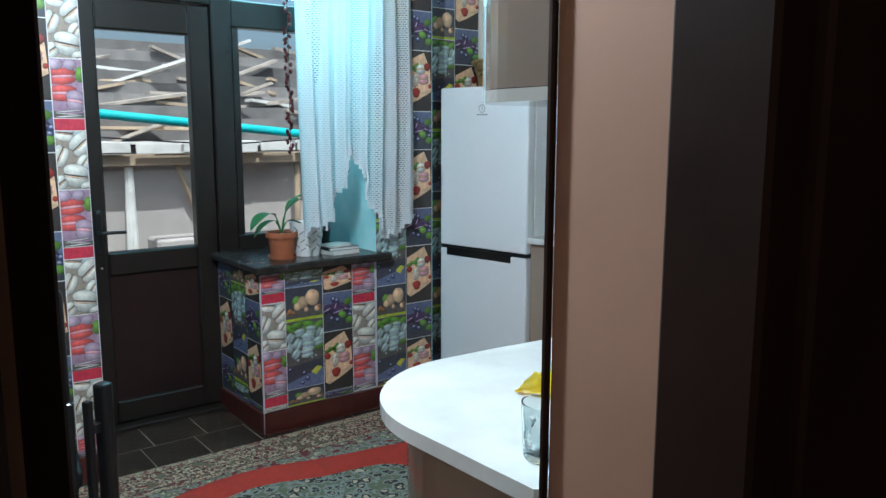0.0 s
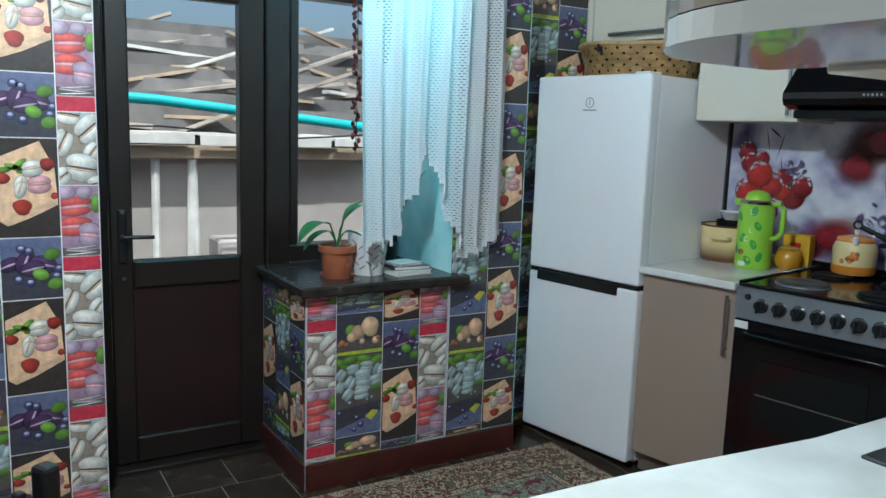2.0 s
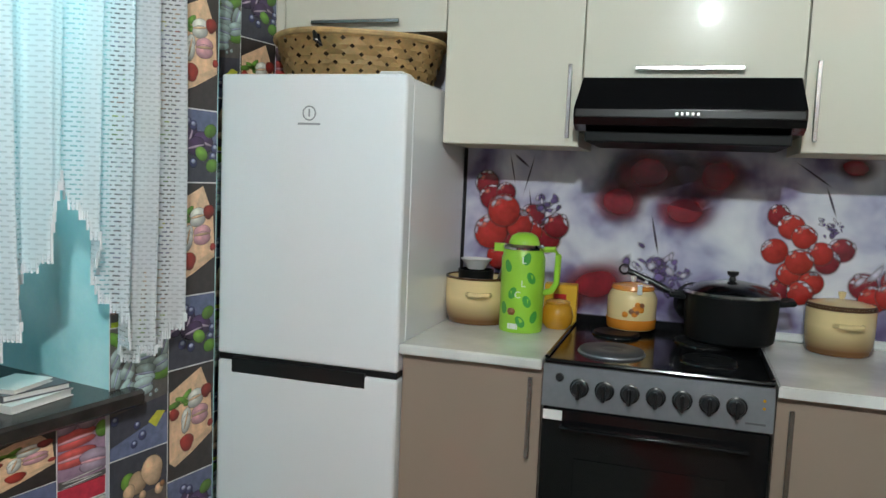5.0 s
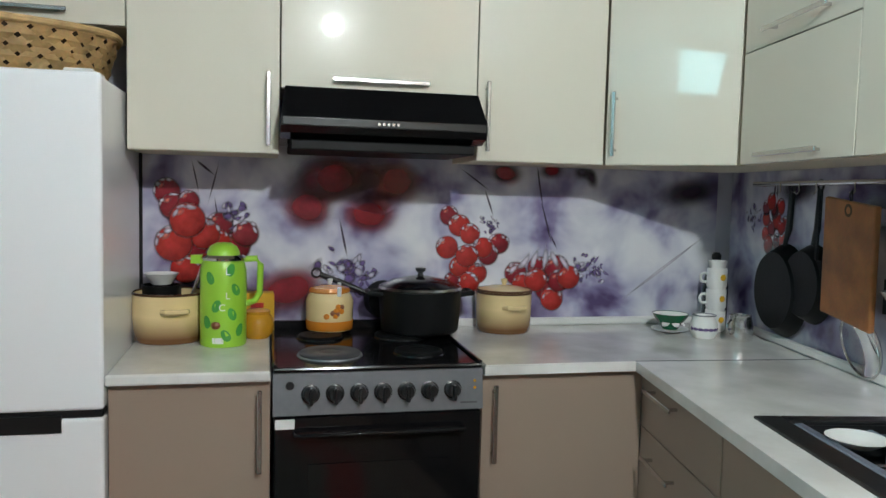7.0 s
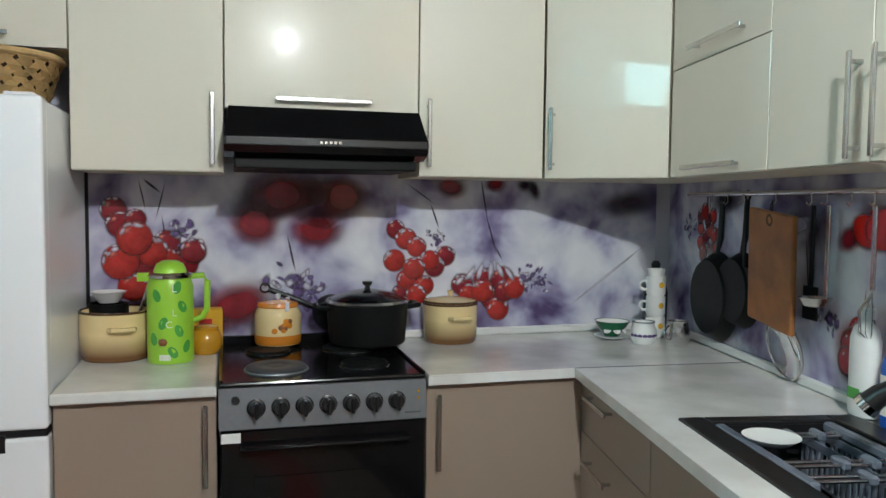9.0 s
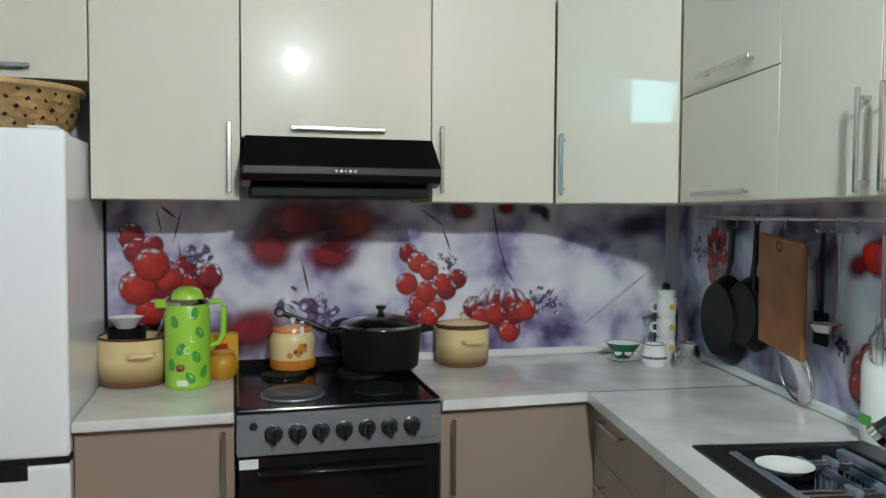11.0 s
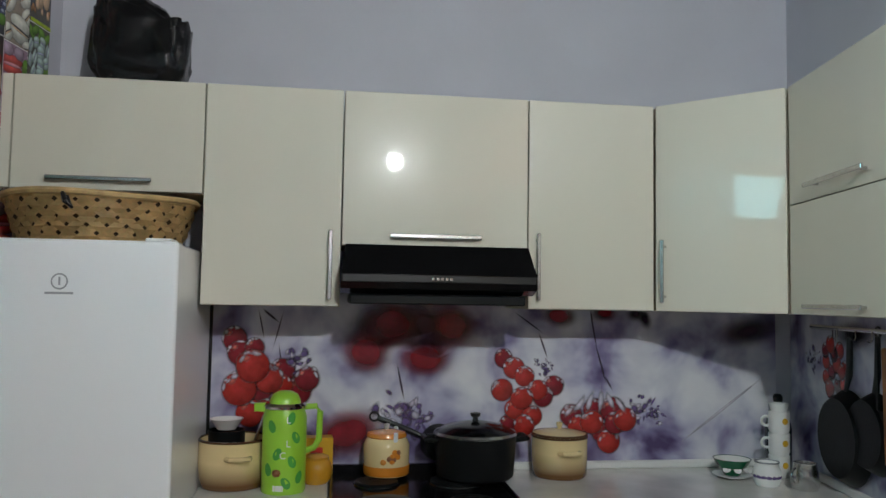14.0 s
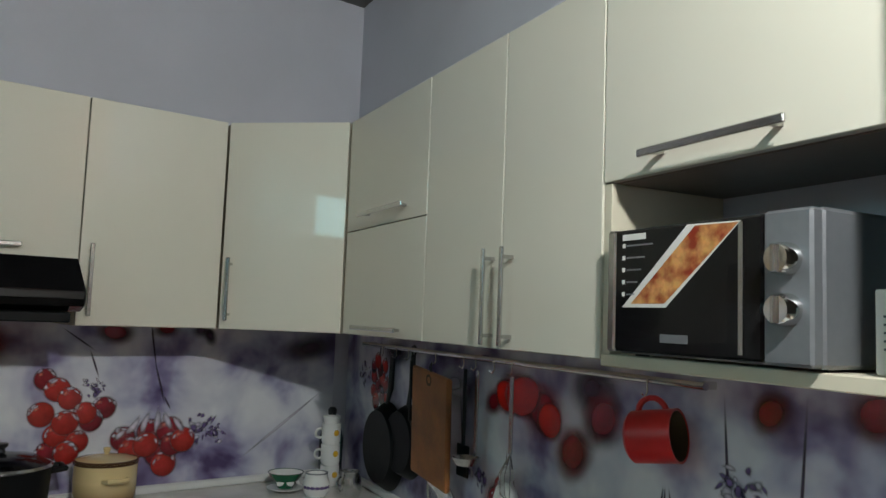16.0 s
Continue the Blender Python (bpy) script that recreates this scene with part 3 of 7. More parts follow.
def black_sink():
    k = thing("kitchen_sink", "black composite sink set into the worktop", "sink", SINK)
    z = TOP + 0.006
    bm = box(S1 - 0.01, S0 + 0.012, V1 - 0.05, V1 + 0.012, TOP - 0.006, z, 0.003)
    box(S1 - 0.01, S0 + 0.012, V0 - 0.012, V0 + 0.06, TOP - 0.006, z, 0.003, bm)
    box(S0 - 0.03, S0 + 0.012, V0 + 0.06, V1 - 0.05, TOP - 0.006, z, 0.003, bm)
    box(S1 - 0.01, S1 + 0.04, V0 + 0.06, V1 - 0.05, TOP - 0.006, z, 0.003, bm)
    part("rim", bm, "sink", k)
    xa, xb, ya, yb, zb = S1 + 0.04, S0 - 0.03, V0 + 0.06, V1 - 0.05, TOP - 0.19
    part("bowl_floor", box(xa, xb, ya, yb, zb - 0.008, zb), "sink", k)
    part("bowl_wall", box(xa - 0.008, xa, ya, yb, zb, TOP - 0.004), "sink", k)
    part("bowl_wall", box(xb, xb + 0.008, ya, yb, zb, TOP - 0.004), "sink", k)
    part("bowl_wall", box(xa, xb, ya - 0.008, ya, zb, TOP - 0.004), "sink", k)
    part("bowl_wall", box(xa, xb, yb, yb + 0.008, zb, TOP - 0.004), "sink", k)
    part("drain", lathe([(0, 0.004), (0.03, 0.004), (0.035, 0), (0, 0)], 20, m=pose((xa + xb) / 2, (ya + yb) / 2, zb + 0.001)), "steel", k, "steel drain")
    # drying rack across the bowl: two side bars joined by pairs of telescopic rods
    z = TOP - 0.020
    r = thing("drying_rack", "grey plastic and steel extending drying rack over sink", "dish rack", SINK)
    x0, x1, ya, yb = S0 - 0.035, S0 - 0.42, V0 + 0.085, V1 - 0.068
    part("side_bar", box(x1, x0, yb - 0.012, yb + 0.014, z + 0.001, z + 0.024, 0.005), "tray", r)
    part("side_bar", box(x1, x0, ya - 0.014, ya + 0.010, z + 0.001, z + 0.024, 0.005), "tray", r)
    for x in (x0 - 0.05, x0 - 0.075, x0 - 0.235, x0 - 0.26, x0 - 0.32, x0 - 0.345):
        part("rod", tube([(x, ya, z + 0.010), (x, yb - 0.008, z + 0.010)], 0.0042, 8), "steel", r, "steel rod", True)
    for x in (x0 - 0.062, x0 - 0.247, x0 - 0.332):
        for y in (ya + 0.06, ya + 0.125):
            part("clip", box(x - 0.024, x + 0.024, y - 0.009, y + 0.009, z + 0.002, z + 0.021, 0.004), "tray", r)
    # slatted cutlery basket hanging inside the far bar
    part("basket_floor", box(x1 + 0.02, x0 - 0.02, ya + 0.012, ya + 0.075, z - 0.098, z - 0.090, 0.002), "tray", r)
    for y in (ya + 0.012, ya + 0.071):
        part("basket_rim", box(x1 + 0.02, x0 - 0.02, y, y + 0.004, z - 0.018, z + 0.002, 0.001), "tray", r)
        for i in range(17):
            xs = x1 + 0.024 + i * 0.0195
            part("slat", box(xs, xs + 0.008, y, y + 0.003, z - 0.090, z - 0.018), "tray", r)
    for x in (x1 + 0.02, x0 - 0.024):
        part("basket_end", box(x, x + 0.004, ya + 0.016, ya + 0.071, z - 0.090, z + 0.002), "tray", r)
    p = thing("small_plate", "small white saucer in the drying rack", "plate", SINK @ pose(S0 - 0.160, V1 - 0.125, z + 0.0155, 0, 0, 0))
    part("dish", lathe([(0, 0.004), (0.036, 0.004), (0.058, 0.016), (0.061, 0.016), (0.038, 0), (0, 0)], 32), "white_plastic", p, "", True)


black_sink()


# ---- fridge ----
M["badge_grey"] = mat("pale_grey_badge", (0.34, 0.35, 0.37), 0.3, metal=0.3)


def fridge():
    f = thing("fridge", "tall white two-door fridge with black grip strip", "fridge", on_stove(3.112, 3.600))
    w, h, dep = 0.600, 1.662, 0.62
    part("body", box(0.004, w - 0.004, 0.068, dep, 0.03, h - 0.004, 0.006), "white", f)
    top = part("upper_door", box(0, w, 0, 0.062, 0.806, h, 0.010, seg=3), "white", f)
    low = part("lower_door", box(0, w, 0, 0.062, 0.045, 0.786, 0.010, seg=3), "white", f)
    part("grip_strip", box(0.002, w - 0.002, 0.006, 0.06, 0.787, 0.805, 0.003), "black_plastic", f, "black plastic grip strip")
    part("grip", prism([(0.055, -0.0035), (0.50, -0.0035), (0.50, 0.03), (0.055, 0.03)], 0.752, 0.796), "black_plastic", low, "black recessed handle")
    part("hinge_cap", box(w - 0.09, w - 0.02, 0.01, 0.09, h - 0.003, h + 0.008, 0.003), "white_plastic", f)
    part("gasket", box(0.012, w - 0.012, 0.060, 0.069, 0.05, h - 0.01), "tray", f)
    ring = tube([(0.298 + 0.020 * math.cos(a), -0.0006, 1.548 + 0.020 * math.sin(a)) for a in [radians(20 * i) for i in range(18)]], 0.0022, 6, closed=True)
    part("badge", ring, "badge_grey", top, "round grey badge")
    part("badge_bar", box(0.2955, 0.3005, -0.0012, 0.0, 1.538, 1.560), "badge_grey", top)
    part("badge_line", box(0.262, 0.334, -0.0010, 0.0, 1.514, 1.520), "badge_grey", top)
    for x in (0.05, w - 0.05):
        for y in (0.10, dep - 0.06):
            part("foot", lathe([(0, 0), (0.02, 0), (0.02, 0.03), (0, 0.03)], 12, m=pose(x, y, 0)), "black_plastic", f)


fridge()


# ---- cooker ----
M["plate_iron"] = mat("grey_iron_plate", (0.055, 0.057, 0.062), 0.45, vary=0.2, scale=30)

def cooker():
    c = thing("cooker", "black freestanding cooker with grey knob panel", "cooker", on_stove(3.112, 2.577))
    w, dep, zt = 0.586, 0.60, 0.90
    part("body", box(0.004, w - 0.004, 0.03, dep, 0.04, 0.775, 0.004), "black_gloss", c)
    # sloped control panel
    bm = bmesh.new()
    pr = [(-0.002, 0.772), (0.05, 0.772), (0.05, 0.885), (0.010, 0.885)]
    a = [bm.verts.new((0, y, z)) for y, z in pr]
    b = [bm.verts.new((w, y, z)) for y, z in pr]
    bm.faces.new(a[::-1])
    bm.faces.new(b)
    for i in range(4):
        bm.faces.new((a[i], a[(i + 1) % 4], b[(i + 1) % 4], b[i]))
    bmesh.ops.recalc_face_normals(bm, faces=bm.faces)
    panel = part("control_panel", bm, "panel_grey", c, "grey metal control panel")
    for i in range(7):
        x = 0.100 + i * 0.0662
        k = part("knob", lathe([(0, 0.030), (0.017, 0.030), (0.020, 0.024), (0.021, 0.004), (0.026, 0.002), (0.026, 0), (0, 0)], 20, m=pose(x, 0.0035, 0.829, 84)), "black_plastic", panel, "", True)
        part("grip", box(x - 0.005, x + 0.005, -0.038, -0.018, 0.806, 0.850, 0.003), "black_plastic", k)
    part("socket_button", lathe([(0, 0.006), (0.010, 0.006), (0.012, 0), (0, 0)], 16, m=pose(0.045, 0.006, 0.852, 84)), "black_plastic", panel)
    for z in (0.852, 0.832):
        part("pilot_lamp", lathe([(0, 0.003), (0.004, 0.003), (0.004, 0), (0, 0)], 10, m=pose(0.562, 0.006, z, 84)), "honey", panel, "small amber pilot lamp")
    part("maker_line", box(0.520, 0.568, -0.0010, 0.003, 0.789, 0.794), "print_grey", panel)
    d = part("oven_door", box(0.004, w - 0.004, 0, 0.029, 0.20, 0.768, 0.004), "black_gloss", c)
    part("oven_window", box(0.095, w - 0.10, -0.003, 0, 0.31, 0.635, 0.001), "oven_glass", d)
    part("handle", tube([(0.06, 0, 0.722), (0.06, -0.026, 0.722), (0.075, -0.030, 0.722), (w - 0.075, -0.030, 0.722), (w - 0.06, -0.026, 0.722), (w - 0.06, 0, 0.722)], 0.007), "black_gloss", d, "", True)
    part("shelf_bar", box(0.11, w - 0.115, -0.0045, -0.003, 0.502, 0.506), "steel", d, "chrome shelf edge behind the glass")
    part("sticker", box(0.006, 0.058, -0.0015, 0, 0.735, 0.762), "white_plastic", d, "white torn sticker")
    part("drawer", box(0.004, w - 0.004, 0.002, 0.029, 0.05, 0.195, 0.004), "black_gloss", c)
    hob = part("hob", box(0, w, 0.012, dep + 0.02, 0.886, zt, 0.006, seg=2), "black_gloss", c)
    bm = box(0.0, 0.012, 0.012, dep, zt, zt + 0.008, 0.003)
    box(w - 0.012, w, 0.012, dep, zt, zt + 0.008, 0.003, bm)
    box(0.0, w, dep - 0.005, dep + 0.02, zt, zt + 0.03, 0.003, bm)
    part("raised_rim", bm, "black_gloss", hob)
    for x, y, r in ((0.165, 0.17, 0.090), (0.43, 0.17, 0.072), (0.155, 0.44, 0.072), (0.425, 0.44, 0.090)):
        pl = part("hot_plate", lathe([(0, 0.012), (r * 0.35, 0.010), (r * 0.38, 0.012), (r * 0.95, 0.012), (r, 0.009), (r, 0), (0, 0)], 32, m=pose(x, y, zt)), "plate_iron" if x < 0.2 and y < 0.2 else "black_matt", hob, "", True)
        part("plate_ring", lathe([(r, 0.003), (r + 0.004, 0.004), (r + 0.006, 0.0), (r, 0.0)], 32, m=pose(x, y, zt)), "panel_grey" if x < 0.2 and y < 0.2 else "black_gloss", pl, "", True)
    for x in (0.03, w - 0.03):
        for y in (0.06, dep - 0.06):
            part("foot", lathe([(0, 0), (0.018, 0), (0.018, 0.04), (0, 0.04)], 12, m=pose(x, y, 0)), "black_plastic", c)


cooker()


def hood():
    h = thing("cooker_hood", "black slanted cooker hood under flap cabinet", "cooker hood", on_stove(3.30, 2.56))
    w = 0.612
    bm = bmesh.new()
    # side outline, front to back
    pr = [(0.0, 1.545), (-0.012, 1.565), (-0.010, 1.590), (0.055, 1.684), (0.45, 1.684), (0.45, 1.53), (0.05, 1.53)]
    for n, x in enumerate((0.0, w)):
        vs = [bm.verts.new((x + (0.014 if y > 0.03 and z > 1.6 else 0) * (1 if n == 0 else -1), y, z)) for y, z in pr]
        if n == 0:
            first = vs
            bm.faces.new(vs)
        else:
            bm.faces.new(vs[::-1])
            for i in range(len(pr)):
                bm.faces.new((first[i], vs[i], vs[(i + 1) % len(pr)], first[(i + 1) % len(pr)]))
    bmesh.ops.recalc_face_normals(bm, faces=bm.faces)
    part("body", bm, "black_gloss", h)
    part("front_lip", box(0.006, w - 0.006, -0.016, -0.0105, 1.566, 1.588, 0.002), "black_plastic", h)
    part("visor", box(0.03, w - 0.03, 0.02, 0.40, 1.498, 1.528, 0.004), "black_matt", h)
    for i in range(5):
        part("switch", box(0.278 + i * 0.014, 0.287 + i * 0.014, -0.0185, -0.016, 1.572, 1.582, 0.001), "steel", h, "small steel push button")


hood()


# ---- picture wallpaper ----
PRINT = {
    "grout_white": (0.58, 0.58, 0.57), "slate": (0.042, 0.044, 0.058), "dusk": (0.11, 0.13, 0.22), "wood_bg": (0.032, 0.026, 0.024), "plum": (0.26, 0.17, 0.24), "stone_bg": (0.24, 0.20, 0.16),
    "maca_white": (0.70, 0.68, 0.60), "maca_red": (0.55, 0.095, 0.085), "maca_pink": (0.60, 0.32, 0.36), "maca_lilac": (0.40, 0.31, 0.40), "mint": (0.36, 0.46, 0.44),
    "filling": (0.09, 0.08, 0.075), "strip": (0.40, 0.030, 0.055), "lime_line": (0.38, 0.48, 0.03), "nut": (0.58, 0.40, 0.25), "hazel": (0.30, 0.14, 0.06),
    "leaf_p": (0.13, 0.27, 0.04), "lemon": (0.55, 0.55, 0.06), "berry_blue": (0.05, 0.055, 0.14), "berry_purple": (0.065, 0.035, 0.095), "kraft": (0.58, 0.39, 0.24), "rasp": (0.30, 0.035, 0.025), "ice": (0.35, 0.38, 0.52),
}
FLAT = ("grout_white", "slate", "dusk", "wood_bg", "plum", "stone_bg", "strip", "lime_line", "kraft")
for key, col in PRINT.items():
    M["p_" + key] = mat("print_" + key, tuple(min(0.85, v * 1.25) for v in col), 0.38, vary=0.25, scale=45, island=0.22, fine=220, coat=0.15, photo=0.0 if key in FLAT else 0.55, soft=0.14)


def blob(bm, x, z, rx, rz, slot, level, turn=0.0, n=16, rough=0.0):
    """A flat printed ellipse on a panel that faces -y."""
    c, s = math.cos(radians(turn)), math.sin(radians(turn))
    vs = []
    uvs = []
    for i in range(n):
        a = -2 * math.pi * i / n
        k = 1 + rough * math.sin(3 * a + x * 90) + rough * 0.6 * math.sin(5 * a + z * 70)
        px, pz = rx * k * math.cos(a), rz * k * math.sin(a)
        wx, wz = (px * c - pz * s) / rx, (px * s + pz * c) / rz
        ang = math.atan2(pz / rz, px / rx) + radians(turn)
        uvs.append((math.cos(ang), math.sin(ang)))
        vs.append(bm.verts.new((x + px * c - pz * s, -0.0022 - 0.00035 * level, z + px * s + pz * c)))
    f = bm.faces.new(vs[::-1])
    f.material_index = slot
    lay = bm.loops.layers.uv.verify()
    for lp, w in zip(f.loops, uvs[::-1]):
        lp[lay].uv = w


def setface(bm, pts, slot, level):
    """A flat printed polygon on a panel that faces -y."""
    f = bm.faces.new([bm.verts.new((x, -0.0022 - 0.00035 * level, z)) for x, z in pts])
    f.material_index = slot


def picture(kind, w, h):
    """One printed food picture, as a thin panel with its printed shapes."""
    bm = bmesh.new()
    box(0.0019, w - 0.0019, -0.002, 0, 0.0019, h - 0.0019, bm=bm)
    tip = lambda pts, slot, level: setface(bm, [(w * x, h * z) for x, z in pts], slot, level)
    if kind == "white":
        mats = ["stone_bg", "maca_white", "filling", "mint", "nut"]
        tip([(0.45, 0.86), (1.0, 0.80), (1.0, 1.0), (0.5, 1.0)], 3, 0.5)
        for i, (x, z, r, t) in enumerate(((0.30, 0.97, 0.32, -6), (0.80, 0.78, 0.40, 38), (0.10, 0.58, 0.34, 62), (0.86, 0.46, 0.26, 50), (0.58, 0.24, 0.45, -8), (0.02, 0.10, 0.30, 35), (0.96, 0.02, 0.26, 10))):
            c, q = math.cos(radians(t)), math.sin(radians(t))
            off = w * r * 0.30
            for sgn in (-1, 1):
                blob(bm, w * x - sgn * off * q, h * z + sgn * off * c, w * r, w * r * 0.50, 1, 2 + i * 0.6 + (0.1 if sgn > 0 else 0), t, 18)
            blob(bm, w * x, h * z, w * r * 0.98, w * 0.028, 2, 2.3 + i * 0.6, t)
            blob(bm, w * x + off * 0.35 * q, h * z - off * 0.35 * c, w * r * 0.96, w * 0.022, 4, 2.35 + i * 0.6, t)
    elif kind == "red":
        mats = ["plum", "maca_red", "maca_lilac", "filling", "maca_pink", "leaf_p", "maca_white"]
        blob(bm, w * 0.92, h * 0.74, w * 0.16, h * 0.14, 5, 1)
        for x, q in ((0.15, 0.26), (0.62, 0.22)):
            blob(bm, w * x, h * 0.90, w * q, h * 0.10, 2, 1.2 + x)
        for z, t in ((0.70, 4), (0.42, 1)):
            blob(bm, w * 0.36, h * (z + 0.06), w * 0.46, h * 0.085, 1, 2.0 - z, t)
            blob(bm, w * 0.36, h * (z - 0.06), w * 0.45, h * 0.080, 1, 2.1 - z, t)
            blob(bm, w * 0.36, h * z, w * 0.42, h * 0.028, 4, 2.4 - z, t)
        blob(bm, w * 0.74, h * 0.36, w * 0.33, h * 0.12, 2, 3.6, -8)
        blob(bm, w * 0.74, h * 0.22, w * 0.32, h * 0.12, 2, 3.8, -6)
        blob(bm, w * 0.74, h * 0.29, w * 0.31, h * 0.026, 4, 4.2, -7)
        tip([(0, 0), (1, 0), (1, 0.10), (0.6, 0.07), (0, 0.13)], 3, 5)
        for z, t in ((0.12, 5), (0.07, -4), (0.035, 3)):
            blob(bm, w * 0.5, h * z, w * 0.46, h * 0.010, 6, 5.5, t)
    elif kind == "strip":
        mats = ["strip"]
    elif kind == "nuts":
        mats = ["slate", "nut", "hazel", "lime_line", "leaf_p", "maca_white", "filling"]
        tip([(0, 0), (1, 0), (1, 0.34), (0, 0.30)], 6, 0.3)
        blob(bm, w * 0.30, h * 0.60, w * 0.13, h * 0.14, 4, 1, 30)
        blob(bm, w * 0.72, h * 0.64, w * 0.20, h * 0.27, 1, 3, 20, 18, 0.05)
        blob(bm, w * 0.46, h * 0.52, w * 0.17, h * 0.20, 1, 2, -14, 18, 0.06)
        blob(bm, w * 0.32, h * 0.42, w * 0.11, h * 0.13, 1, 3.4, 20, 14, 0.06)
        for x, z, r, k in ((0.12, 0.30, 0.075, 2), (0.21, 0.26, 0.055, 2), (0.55, 0.30, 0.065, 1), (0.84, 0.30, 0.085, 1), (0.90, 0.36, 0.05, 2), (0.06, 0.25, 0.05, 2)):
            blob(bm, w * x, h * z, w * r, w * r, k, 4 + x)
        tip([(0, 0), (1, 0), (1, 0.085), (0, 0.085)], 3, 7)
    elif kind == "green":
        mats = ["slate", "mint", "leaf_p", "filling", "lemon", "berry_blue", "ice", "dusk"]
        tip([(0, 0.34), (1, 0.40), (1, 1), (0, 1)], 3, 0.3)
        tip([(0, 0), (1, 0), (1, 0.26), (0, 0.10)], 7, 0.25)
        for x, z, t in ((0.3, 0.94, 20), (0.62, 0.93, -15), (0.85, 0.90, 30), (0.12, 0.90, -30), (0.48, 0.86, 50), (0.92, 0.58, 10)):
            blob(bm, w * x, h * z, w * 0.21, h * 0.05, 2, 1.5 + x * 0.4, t)
        for i, (x, z, r, t) in enumerate(((0.10, 0.76, 0.15, 55), (0.36, 0.82, 0.15, 8), (0.66, 0.84, 0.16, -5), (0.90, 0.78, 0.15, 65), (0.10, 0.62, 0.14, 70), (0.30, 0.66, 0.16, 58), (0.58, 0.73, 0.20, 4), (0.86, 0.66, 0.16, 15), (0.26, 0.52, 0.15, 48), (0.58, 0.61, 0.19, -4), (0.55, 0.51, 0.18, 6))):
            c, q = math.cos(radians(t)), math.sin(radians(t))
            off = w * r * 0.30
            for sgn in (-1, 1):
                blob(bm, w * x - sgn * off * q, h * z + sgn * off * c, w * r, w * r * 0.42, 1, 2.4 + i * 0.4, t, 14)
            blob(bm, w * x, h * z, w * r * 0.98, w * r * 0.10, 6, 2.6 + i * 0.4, t, 12)
        for x, z, r, k in ((0.30, 0.42, 0.035, 1), (0.68, 0.43, 0.03, 1), (0.78, 0.45, 0.035, 1), (0.45, 0.22, 0.065, 5), (0.54, 0.13, 0.075, 5), (0.40, 0.08, 0.06, 5), (0.08, 0.30, 0.07, 5)):
            blob(bm, w * x, h * z, w * r, w * r * 0.95, k, 3)
            blob(bm, w * x, h * z + w * r * 0.25, w * r * 0.5, w * r * 0.4, 6, 3.6)
        tip([(0.64, 0.22), (0.78, 0.16), (0.94, 0.27), (0.80, 0.29)], 4, 3)
    elif kind == "berry":
        mats = ["slate", "berry_purple", "berry_blue", "leaf_p", "ice", "maca_lilac", "dusk"]
        tip([(0, 0.62), (1, 0.55), (1, 1), (0, 1)], 6, 0.3)
        for i, (x, z, r, t) in enumerate(((0.16, 0.58, 0.20, 20), (0.40, 0.60, 0.24, 70), (0.68, 0.56, 0.25, -12), (0.52, 0.50, 0.22, 12))):
            blob(bm, w * x, h * z, w * r, w * r * 0.70, 1, 1 + i * 0.4, t)
            blob(bm, w * x, h * z - w * 0.01, w * r * 0.95, w * r * 0.10, 5, 1.2 + i * 0.4, t)
        for x, z in ((0.34, 0.82), (0.46, 0.78), (0.28, 0.33), (0.47, 0.27), (0.94, 0.48), (0.90, 0.36)):
            blob(bm, w * x, h * z, w * 0.09, w * 0.085, 2, 3)
            blob(bm, w * x, h * z + 0.004, w * 0.05, w * 0.036, 4, 4)
        for x, z, t in ((0.83, 0.72, 20), (0.64, 0.40, -25), (0.88, 0.24, 10)):
            blob(bm, w * x, h * z, w * 0.15, h * 0.10, 3, 5, t)
    else:
        mats = ["wood_bg", "kraft", "maca_pink", "maca_white", "rasp", "leaf_p", "nut"]
        tip([(0.04, 0.17), (0.16, 0.12), (0.52, 0.20), (0.97, 0.33), (0.93, 0.70), (0.70, 0.97), (0.03, 0.80)], 1, 0.6)
        tip([(0.04, 0.17), (0.16, 0.12), (0.97, 0.33), (0.93, 0.38), (0.30, 0.24)], 6, 1.0)
        tip([(0.70, 0.97), (0.55, 0.80), (0.95, 0.62)], 6, 0.9)
        for x, z, t in ((0.12, 0.68, 10), (0.28, 0.71, -20), (0.46, 0.68, 15), (0.38, 0.74, 40)):
            blob(bm, w * x, h * z, w * 0.15, h * 0.032, 5, 2, t)
        for x, z, r, k, t in ((0.58, 0.70, 0.18, 3, 10), (0.38, 0.52, 0.17, 3, 75), (0.68, 0.54, 0.20, 2, 5)):
            blob(bm, w * x, h * (z + 0.02), w * r, w * r * 0.62, k, 3 + x, t)
            blob(bm, w * x, h * (z - 0.035), w * r, w * r * 0.58, k, 3.1 + x, t)
            blob(bm, w * x, h * z, w * r * 0.95, w * r * 0.12, 6, 3.4 + x, t)
        for x, z, r in ((0.82, 0.74, 0.13), (0.12, 0.60, 0.11), (0.40, 0.31, 0.16), (0.92, 0.42, 0.07)):
            blob(bm, w * x, h * z, w * r, w * r * 0.95, 4, 5, 0, 14, 0.08)
    for co, no in (((0.0019, 0, 0), (-1, 0, 0)), ((w - 0.0019, 0, 0), (1, 0, 0)), ((0, 0, 0.0019), (0, 0, -1)), ((0, 0, h - 0.0019), (0, 0, 1))):
        bmesh.ops.bisect_plane(bm, geom=bm.verts[:] + bm.edges[:] + bm.faces[:], dist=1e-6, plane_co=co, plane_no=no, clear_outer=True)
    me = bpy.data.meshes.new("picture_" + kind)
    bm.to_mesh(me)
    bm.free()
    for k in mats:
        me.materials.append(M["p_" + k])
    return me


